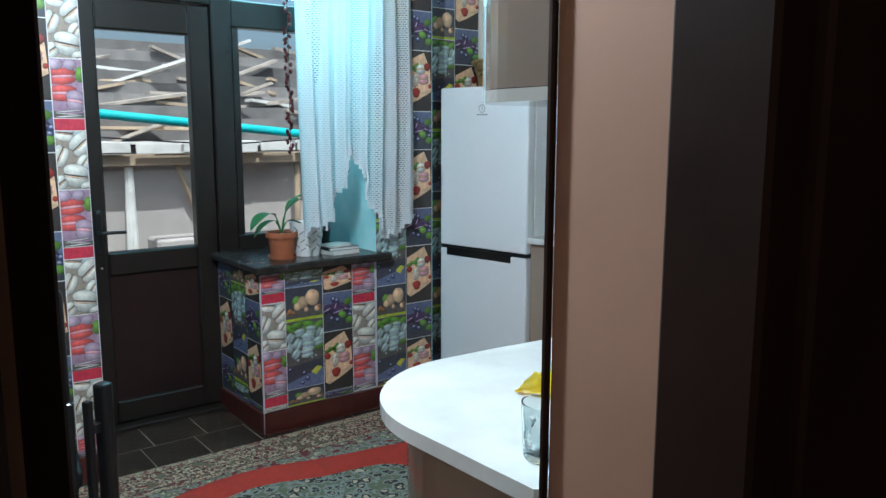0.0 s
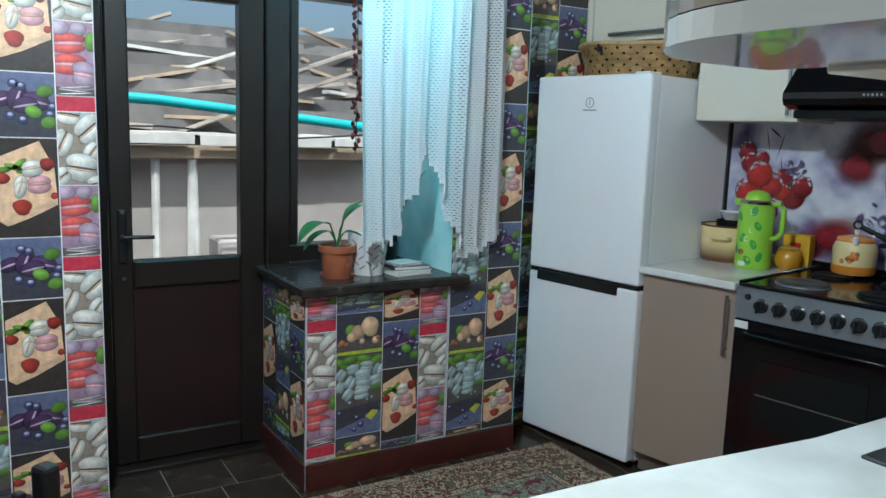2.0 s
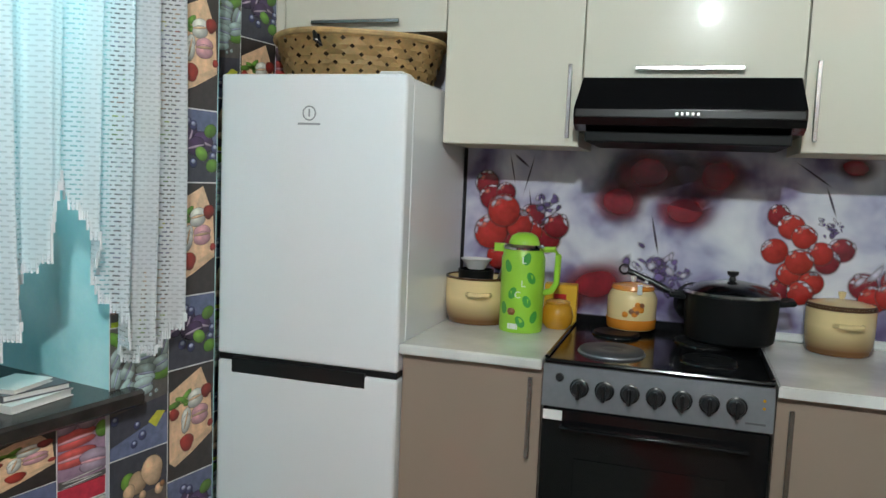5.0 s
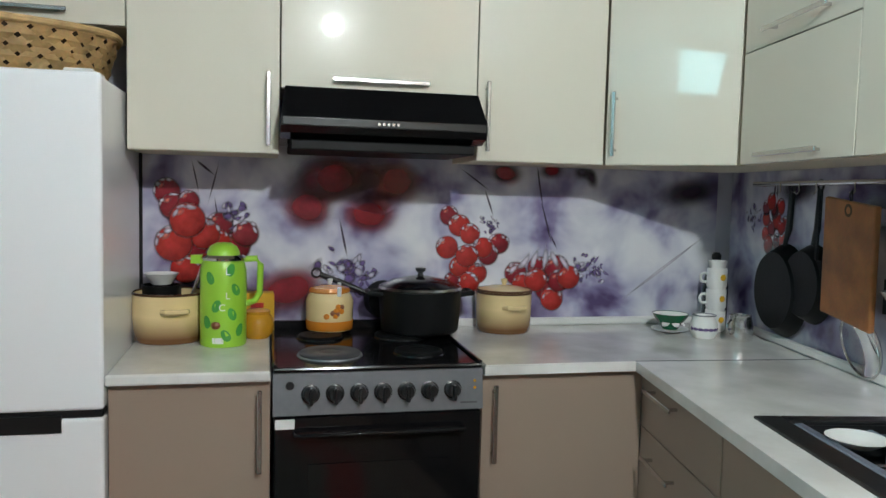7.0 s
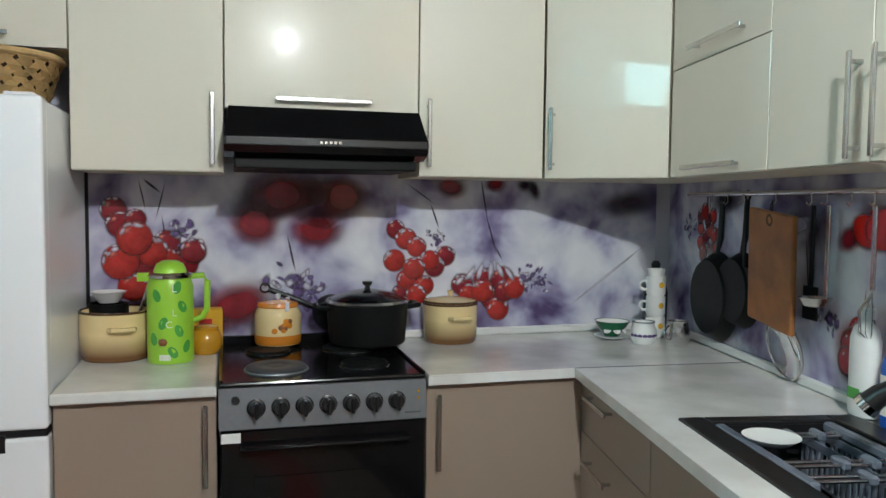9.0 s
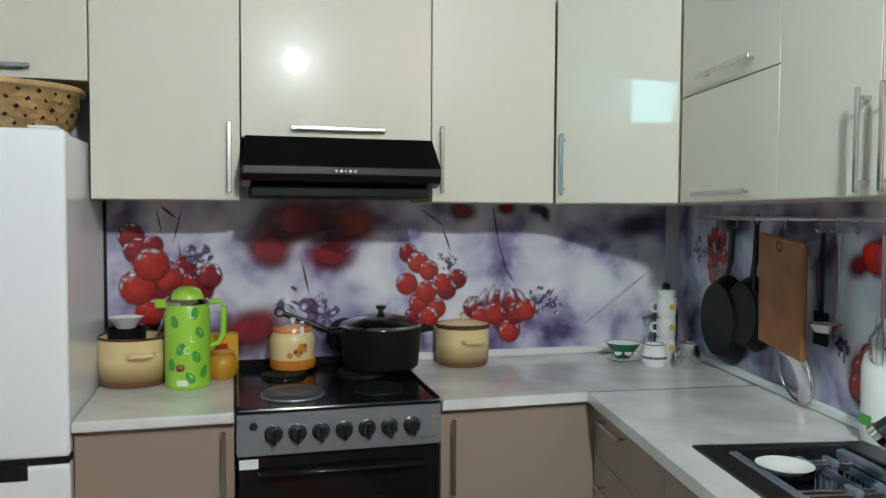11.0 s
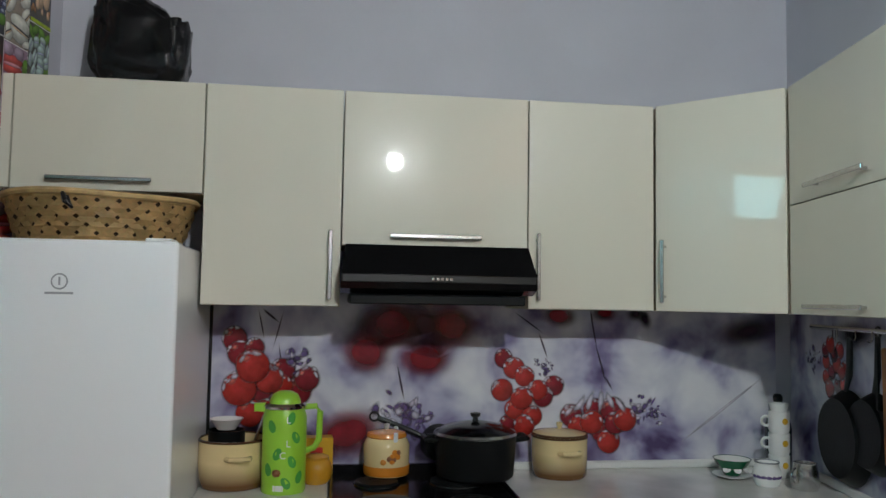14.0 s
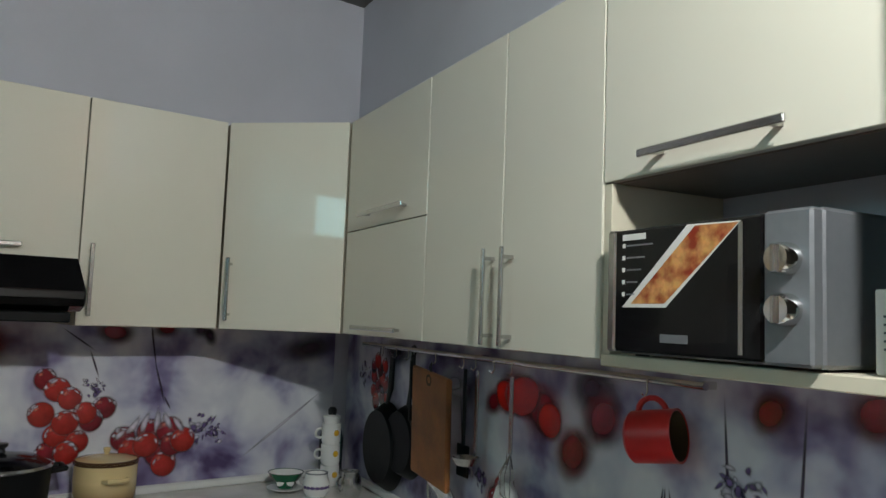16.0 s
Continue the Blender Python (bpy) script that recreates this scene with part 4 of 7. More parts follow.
PICS = {}
COLS = {"A": [("strip", 0.048), ("red", 0.225), ("white", 0.227)], "B": [("nuts", 0.165), ("green", 0.335)], "C": [("berry", 0.195), ("paper", 0.305)]}
WIDTH = {"A": 0.130, "B": 0.195, "C": 0.172}


def wallpaper(name, m, columns, z_low, z_high):
    """columns: (kind, x0, x1, height at which a sequence starts). Pictures cut by an end are narrowed or shortened."""
    wp = thing(name, "glossy wallpaper printed with macarons, berries and nuts", "wallpaper", m, kind="structure")
    x0, x1 = min(c[1] for c in columns), max(c[2] for c in columns)
    part("backing", box(x0, x1, -0.0009, -0.0002, z_low, z_high), "p_grout_white", wp)
    for kind, a, b, start in columns:
        z = start % 0.5 - 0.5
        i = 0
        while z < z_high - 0.02:
            pic, h = COLS[kind][i % len(COLS[kind])]
            lo, hi = max(z, z_low), min(z + h, z_high)
            if hi - lo > 0.012:
                if pic not in PICS:
                    PICS[pic] = picture(pic, WIDTH[kind], h)
                ob = new("picture_panel", PICS[pic])
                ob.parent = wp
                ob.location = (a, 0, lo)
                ob.scale = ((b - a) / WIDTH[kind], 1, (hi - lo) / h)
            z += h
            i += 1
    return wp


left_cols = []
x = -0.702
first = True
for n in range(18):
    k = "ACB"[n % 3]
    w = 0.112 if first else WIDTH[k]
    first = False
    left_cols.append((k, x - w, x, {"A": 0.431, "C": 0.349, "B": 0.438}[k]))
    x -= w
wallpaper("wallpaper", WIN @ pose(0, -0.001, 0), left_cols, 0.118, CEIL)
wallpaper("wallpaper", WIN @ pose(0, -0.001, 0), [("A", 0.002, 0.122, 0.137), ("B", 0.122, 0.322, 0.035), ("C", 0.322, 0.489, 0.455), ("A", 0.489, 0.622, 0.075)], 0.118, 0.782)
wallpaper("wallpaper", WIN @ pose(0, -0.001, 0), [("B", 0.632, 0.817, 0.480), ("C", 0.817, 0.985, 0.336)], 0.118, CEIL)
wallpaper("wallpaper", WIN @ pose(0, 0.199, 0), [("A", 0.995, 1.10, 0.05), ("B", 1.10, 1.295, 0.43), ("C", 1.295, 1.467, 0.30), ("A", 1.467, 1.597, 0.02), ("B", 1.597, 1.72, 0.4)], 0.0, CEIL)
# dark side of the window parapet
wallpaper("wallpaper", WIN @ pose(-0.001, 0.49, 0, 0, 0, -90), [("C", 0.0, 0.16, 0.1), ("B", 0.16, 0.33, 0.2), ("C", 0.33, 0.488, 0.45)], 0.118, 0.782)


# ---- printed splashback ----
def splash_material():
    m = bpy.data.materials.new("winter_berry_print")
    m.use_nodes = True
    nt = m.node_tree
    b = nt.nodes["Principled BSDF"]
    b.inputs["Roughness"].default_value = 0.16
    b.inputs["Coat Weight"].default_value = 0.3
    tc = nt.nodes.new("ShaderNodeTexCoord")
    n = nt.nodes.new("ShaderNodeTexNoise")
    n.inputs["Scale"].default_value = 4.6
    n.inputs["Detail"].default_value = 3.5
    n.inputs["Distortion"].default_value = 0.25
    nt.links.new(tc.outputs["Object"], n.inputs["Vector"])
    r = nt.nodes.new("ShaderNodeValToRGB")
    e = r.color_ramp.elements
    e[0].position, e[0].color = 0.30, (0.09, 0.06, 0.15, 1)
    e[1].position, e[1].color = 0.68, (0.78, 0.78, 0.82, 1)
    for p, c in ((0.39, (0.24, 0.21, 0.36, 1)), (0.47, (0.44, 0.43, 0.58, 1)), (0.55, (0.62, 0.62, 0.70, 1))):
        k = e.new(p)
        k.color = c
    nt.links.new(n.outputs[0], r.inputs[0])
    nt.links.new(r.outputs[0], b.inputs["Base Color"])
    return m


M["splash"] = splash_material()
M["b_red"] = mat("print_red_berry", (0.46, 0.032, 0.026), 0.18, vary=0.3, scale=30, island=0.4, coat=0.3, photo=0.5, soft=0.2)
M["b_dark"] = mat("print_dark_berry", (0.25, 0.018, 0.028), 0.18, vary=0.35, scale=30, island=0.4, coat=0.3, photo=0.5, soft=0.25)
M["b_mid"] = mat("print_mid_berry", (0.42, 0.022, 0.018), 0.18, vary=0.3, scale=30, island=0.3, coat=0.3, photo=0.1, soft=0.9)
M["b_blur"] = mat("print_blurred_edge", (0.26, 0.018, 0.030), 0.18, vary=0.4, scale=14, coat=0.3, photo=0.5, soft=0.75)
M["b_frost"] = mat("print_frost", (0.66, 0.62, 0.72), 0.2, vary=0.2, scale=60, island=0.2, coat=0.3, photo=0.15, soft=0.95)
M["b_pale"] = mat("print_pale_red", (0.66, 0.16, 0.12), 0.18, vary=0.25, scale=40, island=0.2, coat=0.3, photo=0.1, soft=0.9)
M["b_twig"] = mat("print_twig", (0.07, 0.05, 0.085), 0.2, vary=0.3, scale=60, coat=0.3, photo=0.2, soft=0.7)
M["b_violet"] = mat("print_violet", (0.16, 0.11, 0.26), 0.2, vary=0.3, scale=50, island=0.3, coat=0.3, photo=0.3, soft=0.75)


def berry_bunch(parent, cx, cz, r, n, seed, mats=("b_red", "b_dark"), spread=(2.2, 2.0), frost=0.5, name="berry_print"):
    """A printed bunch of berries: flat discs with paler frosted patches and a twig."""
    rnd = random.Random(seed)
    bm = bmesh.new()
    placed = []
    for i in range(n):
        for _ in range(40):
            a, d = rnd.uniform(0, 6.283), math.sqrt(rnd.random())
            x, z = cx + d * math.cos(a) * r * spread[0], cz + d * math.sin(a) * r * spread[1]
            if all((x - p) ** 2 + (z - q) ** 2 > (r * 1.05) ** 2 for p, q in placed):
                break
        placed.append((x, z))
        q = r * rnd.uniform(0.75, 1.05)
        lift = i * 0.3
        blob(bm, x, z, q, q, 1 if rnd.random() < 0.3 else 0, lift)
        blob(bm, x - q * 0.34, z + q * 0.42, q * 0.20, q * 0.12, 2, lift + 0.12, 40)
        if rnd.random() < frost:
            blob(bm, x, z + q * 0.72, q * 0.62, q * 0.22, 2, i * 0.3 + 0.25, rnd.uniform(-15, 15), 12, 0.15)
    for i in range(3):
        x = cx + rnd.uniform(-1, 1) * r * 1.2
        blob(bm, (x + cx) / 2, cz + r * (spread[1] + 0.9), 0.004, r * 1.3, 3, 0.1 + i, (x - cx) * 300, 8)
    return part(name, bm, [mats[0], mats[1], "b_frost", "b_twig", "b_pale", "b_mid"], parent)


M["b_murk"] = mat("print_dark_blur", (0.06, 0.035, 0.065), 0.18, vary=0.4, scale=9, coat=0.3, photo=0.15, soft=0.9)
M["b_bright"] = mat("print_scarlet_blur", (0.70, 0.018, 0.010), 0.18, vary=0.25, scale=12, coat=0.3, photo=0.35, soft=0.35)


def berry(parent, cx, cz, q, kind, level, seed):
    """One printed berry: a shaded disc with a frosted cap, rime at its edge and a bright point."""
    rnd = random.Random(seed)
    bm = bmesh.new()
    blob(bm, cx, cz, q, q * rnd.uniform(0.94, 1.04), 0, level, 0, 24, 0.012)
    blob(bm, cx - q * 0.36, cz + q * 0.40, q * 0.30, q * 0.20, 2, level + 0.10, 40)
    for k in range(5):
        a = rnd.uniform(0.3, 3.1)
        d = rnd.uniform(0.66, 0.84)
        blob(bm, cx + q * d * math.cos(a), cz + q * d * math.sin(a), q * rnd.uniform(0.22, 0.42), q * rnd.uniform(0.12, 0.22), 1, level + 0.15, math.degrees(a) - 90, 8, 0.2)
    return part("berry_print", bm, [kind, "b_frost", "b_pale"], parent)


def frost_sprig(parent, cx, cz, r, seed):
    rnd = random.Random(seed)
    bm = bmesh.new()
    for i in range(26):
        a, d = rnd.uniform(0, 6.283), rnd.random()
        q = r * rnd.uniform(0.18, 0.38)
        blob(bm, cx + d * math.cos(a) * r, cz + d * math.sin(a) * r * 0.8, q, q * rnd.uniform(0.3, 0.9), rnd.choice((0, 0, 1)), i * 0.2, rnd.uniform(0, 180), 9, 0.2)
    return part("frost_print", bm, ["b_violet", "b_frost"], parent)


def splashbacks():
    s = thing("splashback", "glossy panel printed with frosted red berries", "splashback", on_stove(STOVE_X - 0.002, 2.997))
    part("panel", box(0, 2.13, -0.0035, 0, TOP + 0.002, UB + 0.20), "splash", s)
    part("edge_trim", box(-0.012, 0, -0.006, 0, TOP + 0.002, UB + 0.1), "black_plastic", s, "black edge trim")
    y = lambda v: 2.997 - v
    o = pose(0, -0.0016, 0)
    def spot(parent, cx, cz, rx, rz, material, level, turn=0.0, name="blurred_berry_print", rough=0.06):
        bm = bmesh.new()
        blob(bm, cx, cz, rx, rz, 0, level, turn, 28, rough)
        part(name, bm, material, parent, m=o)

    # the large bunch by the fridge, berry by berry
    for i, (v, z, q, dark) in enumerate(((2.92, 1.365, 0.050, 1), (2.90, 1.315, 0.052, 1), (2.70, 1.18, 0.058, 1), (2.665, 1.225, 0.052, 1), (2.84, 1.18, 0.060, 1), (2.75, 1.255, 0.050, 1), (2.85, 1.335, 0.040, 1), (2.755, 1.20, 0.045, 0), (2.80, 1.115, 0.050, 1), (2.86, 1.105, 0.056, 0), (2.80, 1.225, 0.058, 0), (2.90, 1.19, 0.068, 0), (2.855, 1.27, 0.066, 0))):
        berry(s, y(v), z, q, "b_dark" if dark else "b_red", 1 + i * 0.35, i).matrix_basis = o
    # a tight frosted bunch, and a wide one under snow
    for i, (v, z, q, dark) in enumerate(((1.95, 1.30, 0.040, 1), (1.76, 1.20, 0.046, 1), (1.80, 1.16, 0.044, 1), (1.93, 1.06, 0.040, 1), (1.955, 1.185, 0.046, 0), (1.91, 1.265, 0.046, 0), (1.87, 1.235, 0.042, 0), (1.82, 1.185, 0.042, 0), (1.905, 1.115, 0.046, 0), (1.84, 1.09, 0.042, 0), (1.87, 1.055, 0.044, 0), (1.88, 1.155, 0.048, 0))):
        berry(s, y(v), z, q, "b_dark" if dark else "b_red", 1 + i * 0.35, i + 20).matrix_basis = o
    for i, (v, z, q, dark) in enumerate(((1.69, 1.09, 0.050, 1), (1.60, 1.11, 0.052, 1), (1.53, 1.11, 0.056, 1), (1.57, 1.03, 0.050, 1), (1.66, 1.05, 0.048, 0), (1.61, 1.065, 0.050, 0), (1.545, 0.995, 0.050, 0), (1.52, 1.06, 0.048, 1), (1.48, 1.075, 0.050, 0))):
        berry(s, y(v), z, q, "b_dark" if dark else "b_red", 1 + i * 0.35, i + 40).matrix_basis = o
    for v, z, h, t in ((1.66, 1.13, 0.052, 38), (1.62, 1.145, 0.055, 20), (1.575, 1.15, 0.060, 2), (1.54, 1.145, 0.052, -22), (1.50, 1.13, 0.050, -40), (1.70, 1.105, 0.036, 55)):
        spot(s, y(v), z, 0.017, h, "b_frost", 5, -t, "frost_print", 0.16)
    # out-of-focus masses behind
    for v, z, rx, rz, m, t in ((2.42, 1.40, 0.15, 0.12, "b_murk", 15), (2.24, 1.42, 0.14, 0.12, "b_murk", -10), (2.45, 1.32, 0.11, 0.10, "b_blur", 0), (2.24, 1.30, 0.13, 0.095, "b_blur", 8), (2.36, 1.42, 0.14, 0.10, "b_blur", 0), (2.14, 1.41, 0.11, 0.10, "b_blur", 0), (1.74, 1.46, 0.085, 0.050, "b_blur", -8), (1.56, 1.475, 0.06, 0.04, "b_blur", 5), (1.44, 1.47, 0.05, 0.035, "b_murk", 0), (1.40, 1.45, 0.03, 0.05, "b_murk", 20), (0.98, 1.41, 0.17, 0.075, "b_murk", 10), (2.52, 1.03, 0.16, 0.11, "b_blur", 20), (2.60, 0.96, 0.06, 0.05, "b_blur", 0),):
        spot(s, y(v), z, rx, rz, m, 0.1 + (v * 7) % 0.8, t)
    for v, z, q, h, t in ((2.83, 1.42, 0.0035, 0.07, 12), (2.77, 1.40, 0.0035, 0.09, -14), (2.80, 1.45, 0.006, 0.045, 50), (2.76, 1.30, 0.0035, 0.06, 8), (1.605, 1.41, 0.005, 0.10, 10), (1.575, 1.28, 0.005, 0.09, 16), (1.545, 1.21, 0.005, 0.04, 28), (1.80, 1.35, 0.005, 0.06, 20), (1.85, 1.43, 0.004, 0.08, 55), (2.33, 1.21, 0.006, 0.08, 12)):
        spot(s, y(v), z, q, h, "b_twig", 0.9, t, "twig_print", 0.1)
    spot(s, y(1.09), 1.11, 0.007, 0.24, "b_frost", 0.9, -54, "twig_print", 0.05)
    for v, z, r, sd in ((2.71, 1.285, 0.062, 5), (1.80, 1.275, 0.045, 9), (1.42, 1.105, 0.070, 8), (1.36, 1.09, 0.045, 18), (2.34, 1.12, 0.085, 15), (2.26, 1.07, 0.07, 16)):
        frost_sprig(s, y(v), z, r, sd).matrix_basis = o
    # sink side, seen against the light
    k = thing("splashback", "glossy berry-print panel along the sink wall", "splashback", SINK @ pose(-0.012, 0.002, 0, 0, 0, 180))
    part("panel", box(0, 2.86, -0.0035, 0, TOP + 0.002, UB + 0.0), "splash", k)
    for cx, cz, r, n, sd, sp in ((0.36, 1.30, 0.036, 13, 21, (2.4, 2.4)), (1.26, 1.02, 0.045, 9, 22, (1.8, 2.0)), (1.86, 1.05, 0.036, 16, 23, (2.2, 2.8)), (2.30, 1.06, 0.04, 12, 24, (2.6, 1.9)), (2.62, 1.25, 0.04, 12, 27, (2.2, 2.4))):
        berry_bunch(k, cx, cz, r, n, sd, ("b_red", "b_dark"), sp, 0.5).matrix_basis = o
    for cx, z, q in ((1.28, 1.36, 0.10), (1.42, 1.32, 0.11), (1.55, 1.24, 0.10), (1.66, 1.33, 0.10), (1.18, 1.32, 0.06), (2.12, 1.40, 0.06), (2.32, 1.42, 0.07), (2.62, 1.38, 0.08), (1.22, 1.00, 0.08)):
        spot(k, cx, z, q, q * 0.8, "b_blur", 0.2 + cx % 1, 25)
    for cx, z, rx, rz, t in ((1.33, 1.35, 0.10, 0.065, 12), (1.25, 1.34, 0.07, 0.05, -15), (1.45, 1.30, 0.06, 0.055, 0)):
        spot(k, cx, z, rx, rz, "b_bright", 1.4 + cx % 1, t)
    for cx, z, rx, rz, m in ((0.95, 1.35, 0.20, 0.10, "b_murk"), (1.62, 1.40, 0.12, 0.08, "b_murk"), (0.50, 1.42, 0.16, 0.06, "b_murk"), (2.45, 1.25, 0.09, 0.11, "b_murk"), (1.20, 1.04, 0.08, 0.09, "b_blur"),):
        spot(k, cx, z, rx, rz, m, 0.1 + cx % 0.7)
    for cx, cz, r, sd in ((0.20, 1.32, 0.06, 31), (1.10, 1.10, 0.06, 32), (2.05, 1.25, 0.06, 33)):
        frost_sprig(k, cx, cz, r, sd).matrix_basis = o
    for cx, z, h, t in ((2.02, 1.28, 0.16, 3), (2.18, 1.26, 0.2, -4), (1.0, 1.2, 0.15, 8), (0.75, 1.22, 0.15, -6)):
        bm = bmesh.new()
        blob(bm, cx, z, 0.005, h, 0, 0.1, t, 10)
        part("twig_print", bm, "b_twig", k, m=o)


splashbacks()


# ---- floor tiles and rug ----
def floor_tiles():
    shared = {}
    t = thing("floor_tiles", "dark brown stone floor tiles with pale joints", "floor tiles", WIN, kind="structure")
    rnd = random.Random(5)
    for r in range(-8, 3):
        y0 = 0.19 + r * 0.335
        for c in range(-11, 6):
            x0 = -0.205 + c * 0.245 * 2 + (0.0 if r % 2 == 0 else -0.065)
            for half in (0, 1):
                if "tile" not in shared:
                    bm = box(0, 0.241, 0, 0.331, 0, 0.008, 0.0012)
                    me = bpy.data.meshes.new("tile")
                    bm.to_mesh(me)
                    bm.free()
                    me.materials.append(M["stone_tile"])
                    shared["tile"] = me
                x = x0 + half * 0.245
                w = WIN @ Vector((x + 0.12, y0 + 0.17, 0))
                s = SINK.inverted() @ w
                if y0 > 0.5 or w.x > 3.8 or s.y < 0.05 or x < -4.6 or y0 < -2.3:
                    continue
                ob = new("tile", shared["tile"])
                ob.parent = t
                ob.location = (x, y0, rnd.uniform(-0.0005, 0.0004))


floor_tiles()


def carpet(name, stops, scale, seed):
    """Woven flower pattern: coloured cells on pile."""
    m = bpy.data.materials.new(name)
    m.use_nodes = True
    nt = m.node_tree
    b = nt.nodes["Principled BSDF"]
    b.inputs["Roughness"].default_value = 0.95
    tc = nt.nodes.new("ShaderNodeTexCoord")
    mp = nt.nodes.new("ShaderNodeMapping")
    mp.inputs["Location"].default_value = (seed, seed * 0.7, 0)
    nt.links.new(tc.outputs["Object"], mp.inputs["Vector"])
    nz = nt.nodes.new("ShaderNodeTexNoise")
    nz.inputs["Scale"].default_value = scale * 1.3
    v = nt.nodes.new("ShaderNodeTexVoronoi")
    v.inputs["Scale"].default_value = scale
    add = nt.nodes.new("ShaderNodeMix")
    add.data_type = "RGBA"
    add.inputs[0].default_value = 0.05
    nt.links.new(mp.outputs[0], nz.inputs["Vector"])
    nt.links.new(mp.outputs[0], add.inputs[6])
    nt.links.new(nz.outputs[1], add.inputs[7])
    nt.links.new(add.outputs[2], v.inputs["Vector"])
    r = nt.nodes.new("ShaderNodeValToRGB")
    r.color_ramp.interpolation = "CONSTANT"
    e = r.color_ramp.elements
    e[0].color, e[1].color = (*stops[0], 1), (*stops[1], 1)
    e[1].position = 1 / len(stops)
    for i, c in enumerate(stops[2:]):
        k = e.new((i + 2) / len(stops))
        k.color = (*c, 1)
    sep = nt.nodes.new("ShaderNodeMix")
    sep.data_type = "FLOAT"
    sep.inputs[0].default_value = 0.55
    nt.links.new(v.outputs["Color"], sep.inputs[2])
    dm = nt.nodes.new("ShaderNodeMath")
    dm.operation = "MULTIPLY"
    dm.inputs[1].default_value = 1.6
    nt.links.new(v.outputs["Distance"], dm.inputs[0])
    nt.links.new(dm.outputs[0], sep.inputs[3])
    nt.links.new(sep.outputs[0], r.inputs[0])
    nt.links.new(r.outputs[0], b.inputs["Base Color"])
    n2 = nt.nodes.new("ShaderNodeTexNoise")
    n2.inputs["Scale"].default_value = 500
    bp = nt.nodes.new("ShaderNodeBump")
    bp.inputs["Strength"].default_value = 0.5
    bp.inputs["Distance"].default_value = 0.003
    nt.links.new(tc.outputs["Object"], n2.inputs["Vector"])
    nt.links.new(n2.outputs[0], bp.inputs["Height"])
    nt.links.new(bp.outputs[0], b.inputs["Normal"])
    return m


CREAM, MAROON, REDR, GREYG, DARKR, OLIVE = (0.46, 0.39, 0.27), (0.14, 0.025, 0.025), (0.42, 0.035, 0.02), (0.22, 0.24, 0.21), (0.03, 0.022, 0.022), (0.12, 0.13, 0.08)
M["rug_guard"] = carpet("rug_guard", [CREAM, DARKR, CREAM, MAROON], 55, 1)
M["rug_border"] = carpet("rug_border", [MAROON, MAROON, DARKR, CREAM, MAROON, OLIVE], 34, 2)
M["rug_field"] = carpet("rug_field", [DARKR, CREAM, OLIVE, GREYG, MAROON], 30, 3)
M["rug_red"] = mat("rug_red_pile", REDR, 0.95, vary=0.2, scale=40, bump=0.5, fine=500)
M["rug_medal"] = carpet("rug_medallion", [GREYG, CREAM, DARKR, GREYG, OLIVE], 24, 4)
M["rug_edge"] = mat("rug_dark_edge", (0.03, 0.02, 0.018), 0.95, vary=0.3, scale=60, bump=0.4)


def rug():
    u0, u1, v0, v1 = -1.75, 1.17, -1.86, -0.07
    r = thing("rug", "oriental pile rug with flower border and red medallion field", "rug", WIN @ pose(0, 0, 0.009))
    part("rug_body", box(u0, u1, v0, v1, 0, 0.010, 0.003), "rug_edge", r)

    def ring(name, a, b, z, material):
        bm = bmesh.new()
        o = [(u0 + a, v0 + a), (u1 - a, v0 + a), (u1 - a, v1 - a), (u0 + a, v1 - a)]
        i = [(u0 + b, v0 + b), (u1 - b, v0 + b), (u1 - b, v1 - b), (u0 + b, v1 - b)]
        ov, iv = [bm.verts.new((*p, z)) for p in o], [bm.verts.new((*p, z)) for p in i]
        for k in range(4):
            bm.faces.new((ov[k], ov[(k + 1) % 4], iv[(k + 1) % 4], iv[k]))
        part(name, bm, material, r)

    ring("guard_stripe", 0.008, 0.055, 0.0106, "rug_guard")
    ring("border_band", 0.06, 0.205, 0.0106, "rug_border")
    ring("guard_stripe", 0.21, 0.245, 0.0106, "rug_guard")
    cu, cv = (u0 + u1) / 2, (v0 + v1) / 2
    a, b = (u1 - u0) / 2 - 0.25, (v1 - v0) / 2 - 0.25
    part("corner_field", prism([(cu - a, cv - b), (cu + a, cv - b), (cu + a, cv + b), (cu - a, cv + b)], 0.0100, 0.0106), "rug_field", r)
    step = lambda n, p, q, w: [(cu + p * math.cos(2 * math.pi * i / n) * (1 + w * math.cos(16 * math.pi * i / n)), cv + q * math.sin(2 * math.pi * i / n) * (1 + w * math.cos(16 * math.pi * i / n))) for i in range(n)]
    part("red_field", prism(step(80, a * 0.92, b * 0.93, 0.035), 0.0102, 0.0112), "rug_red", r)
    part("medallion", prism(step(80, a * 0.62, b * 0.68, 0.05), 0.0104, 0.0118), "rug_medal", r)


rug()


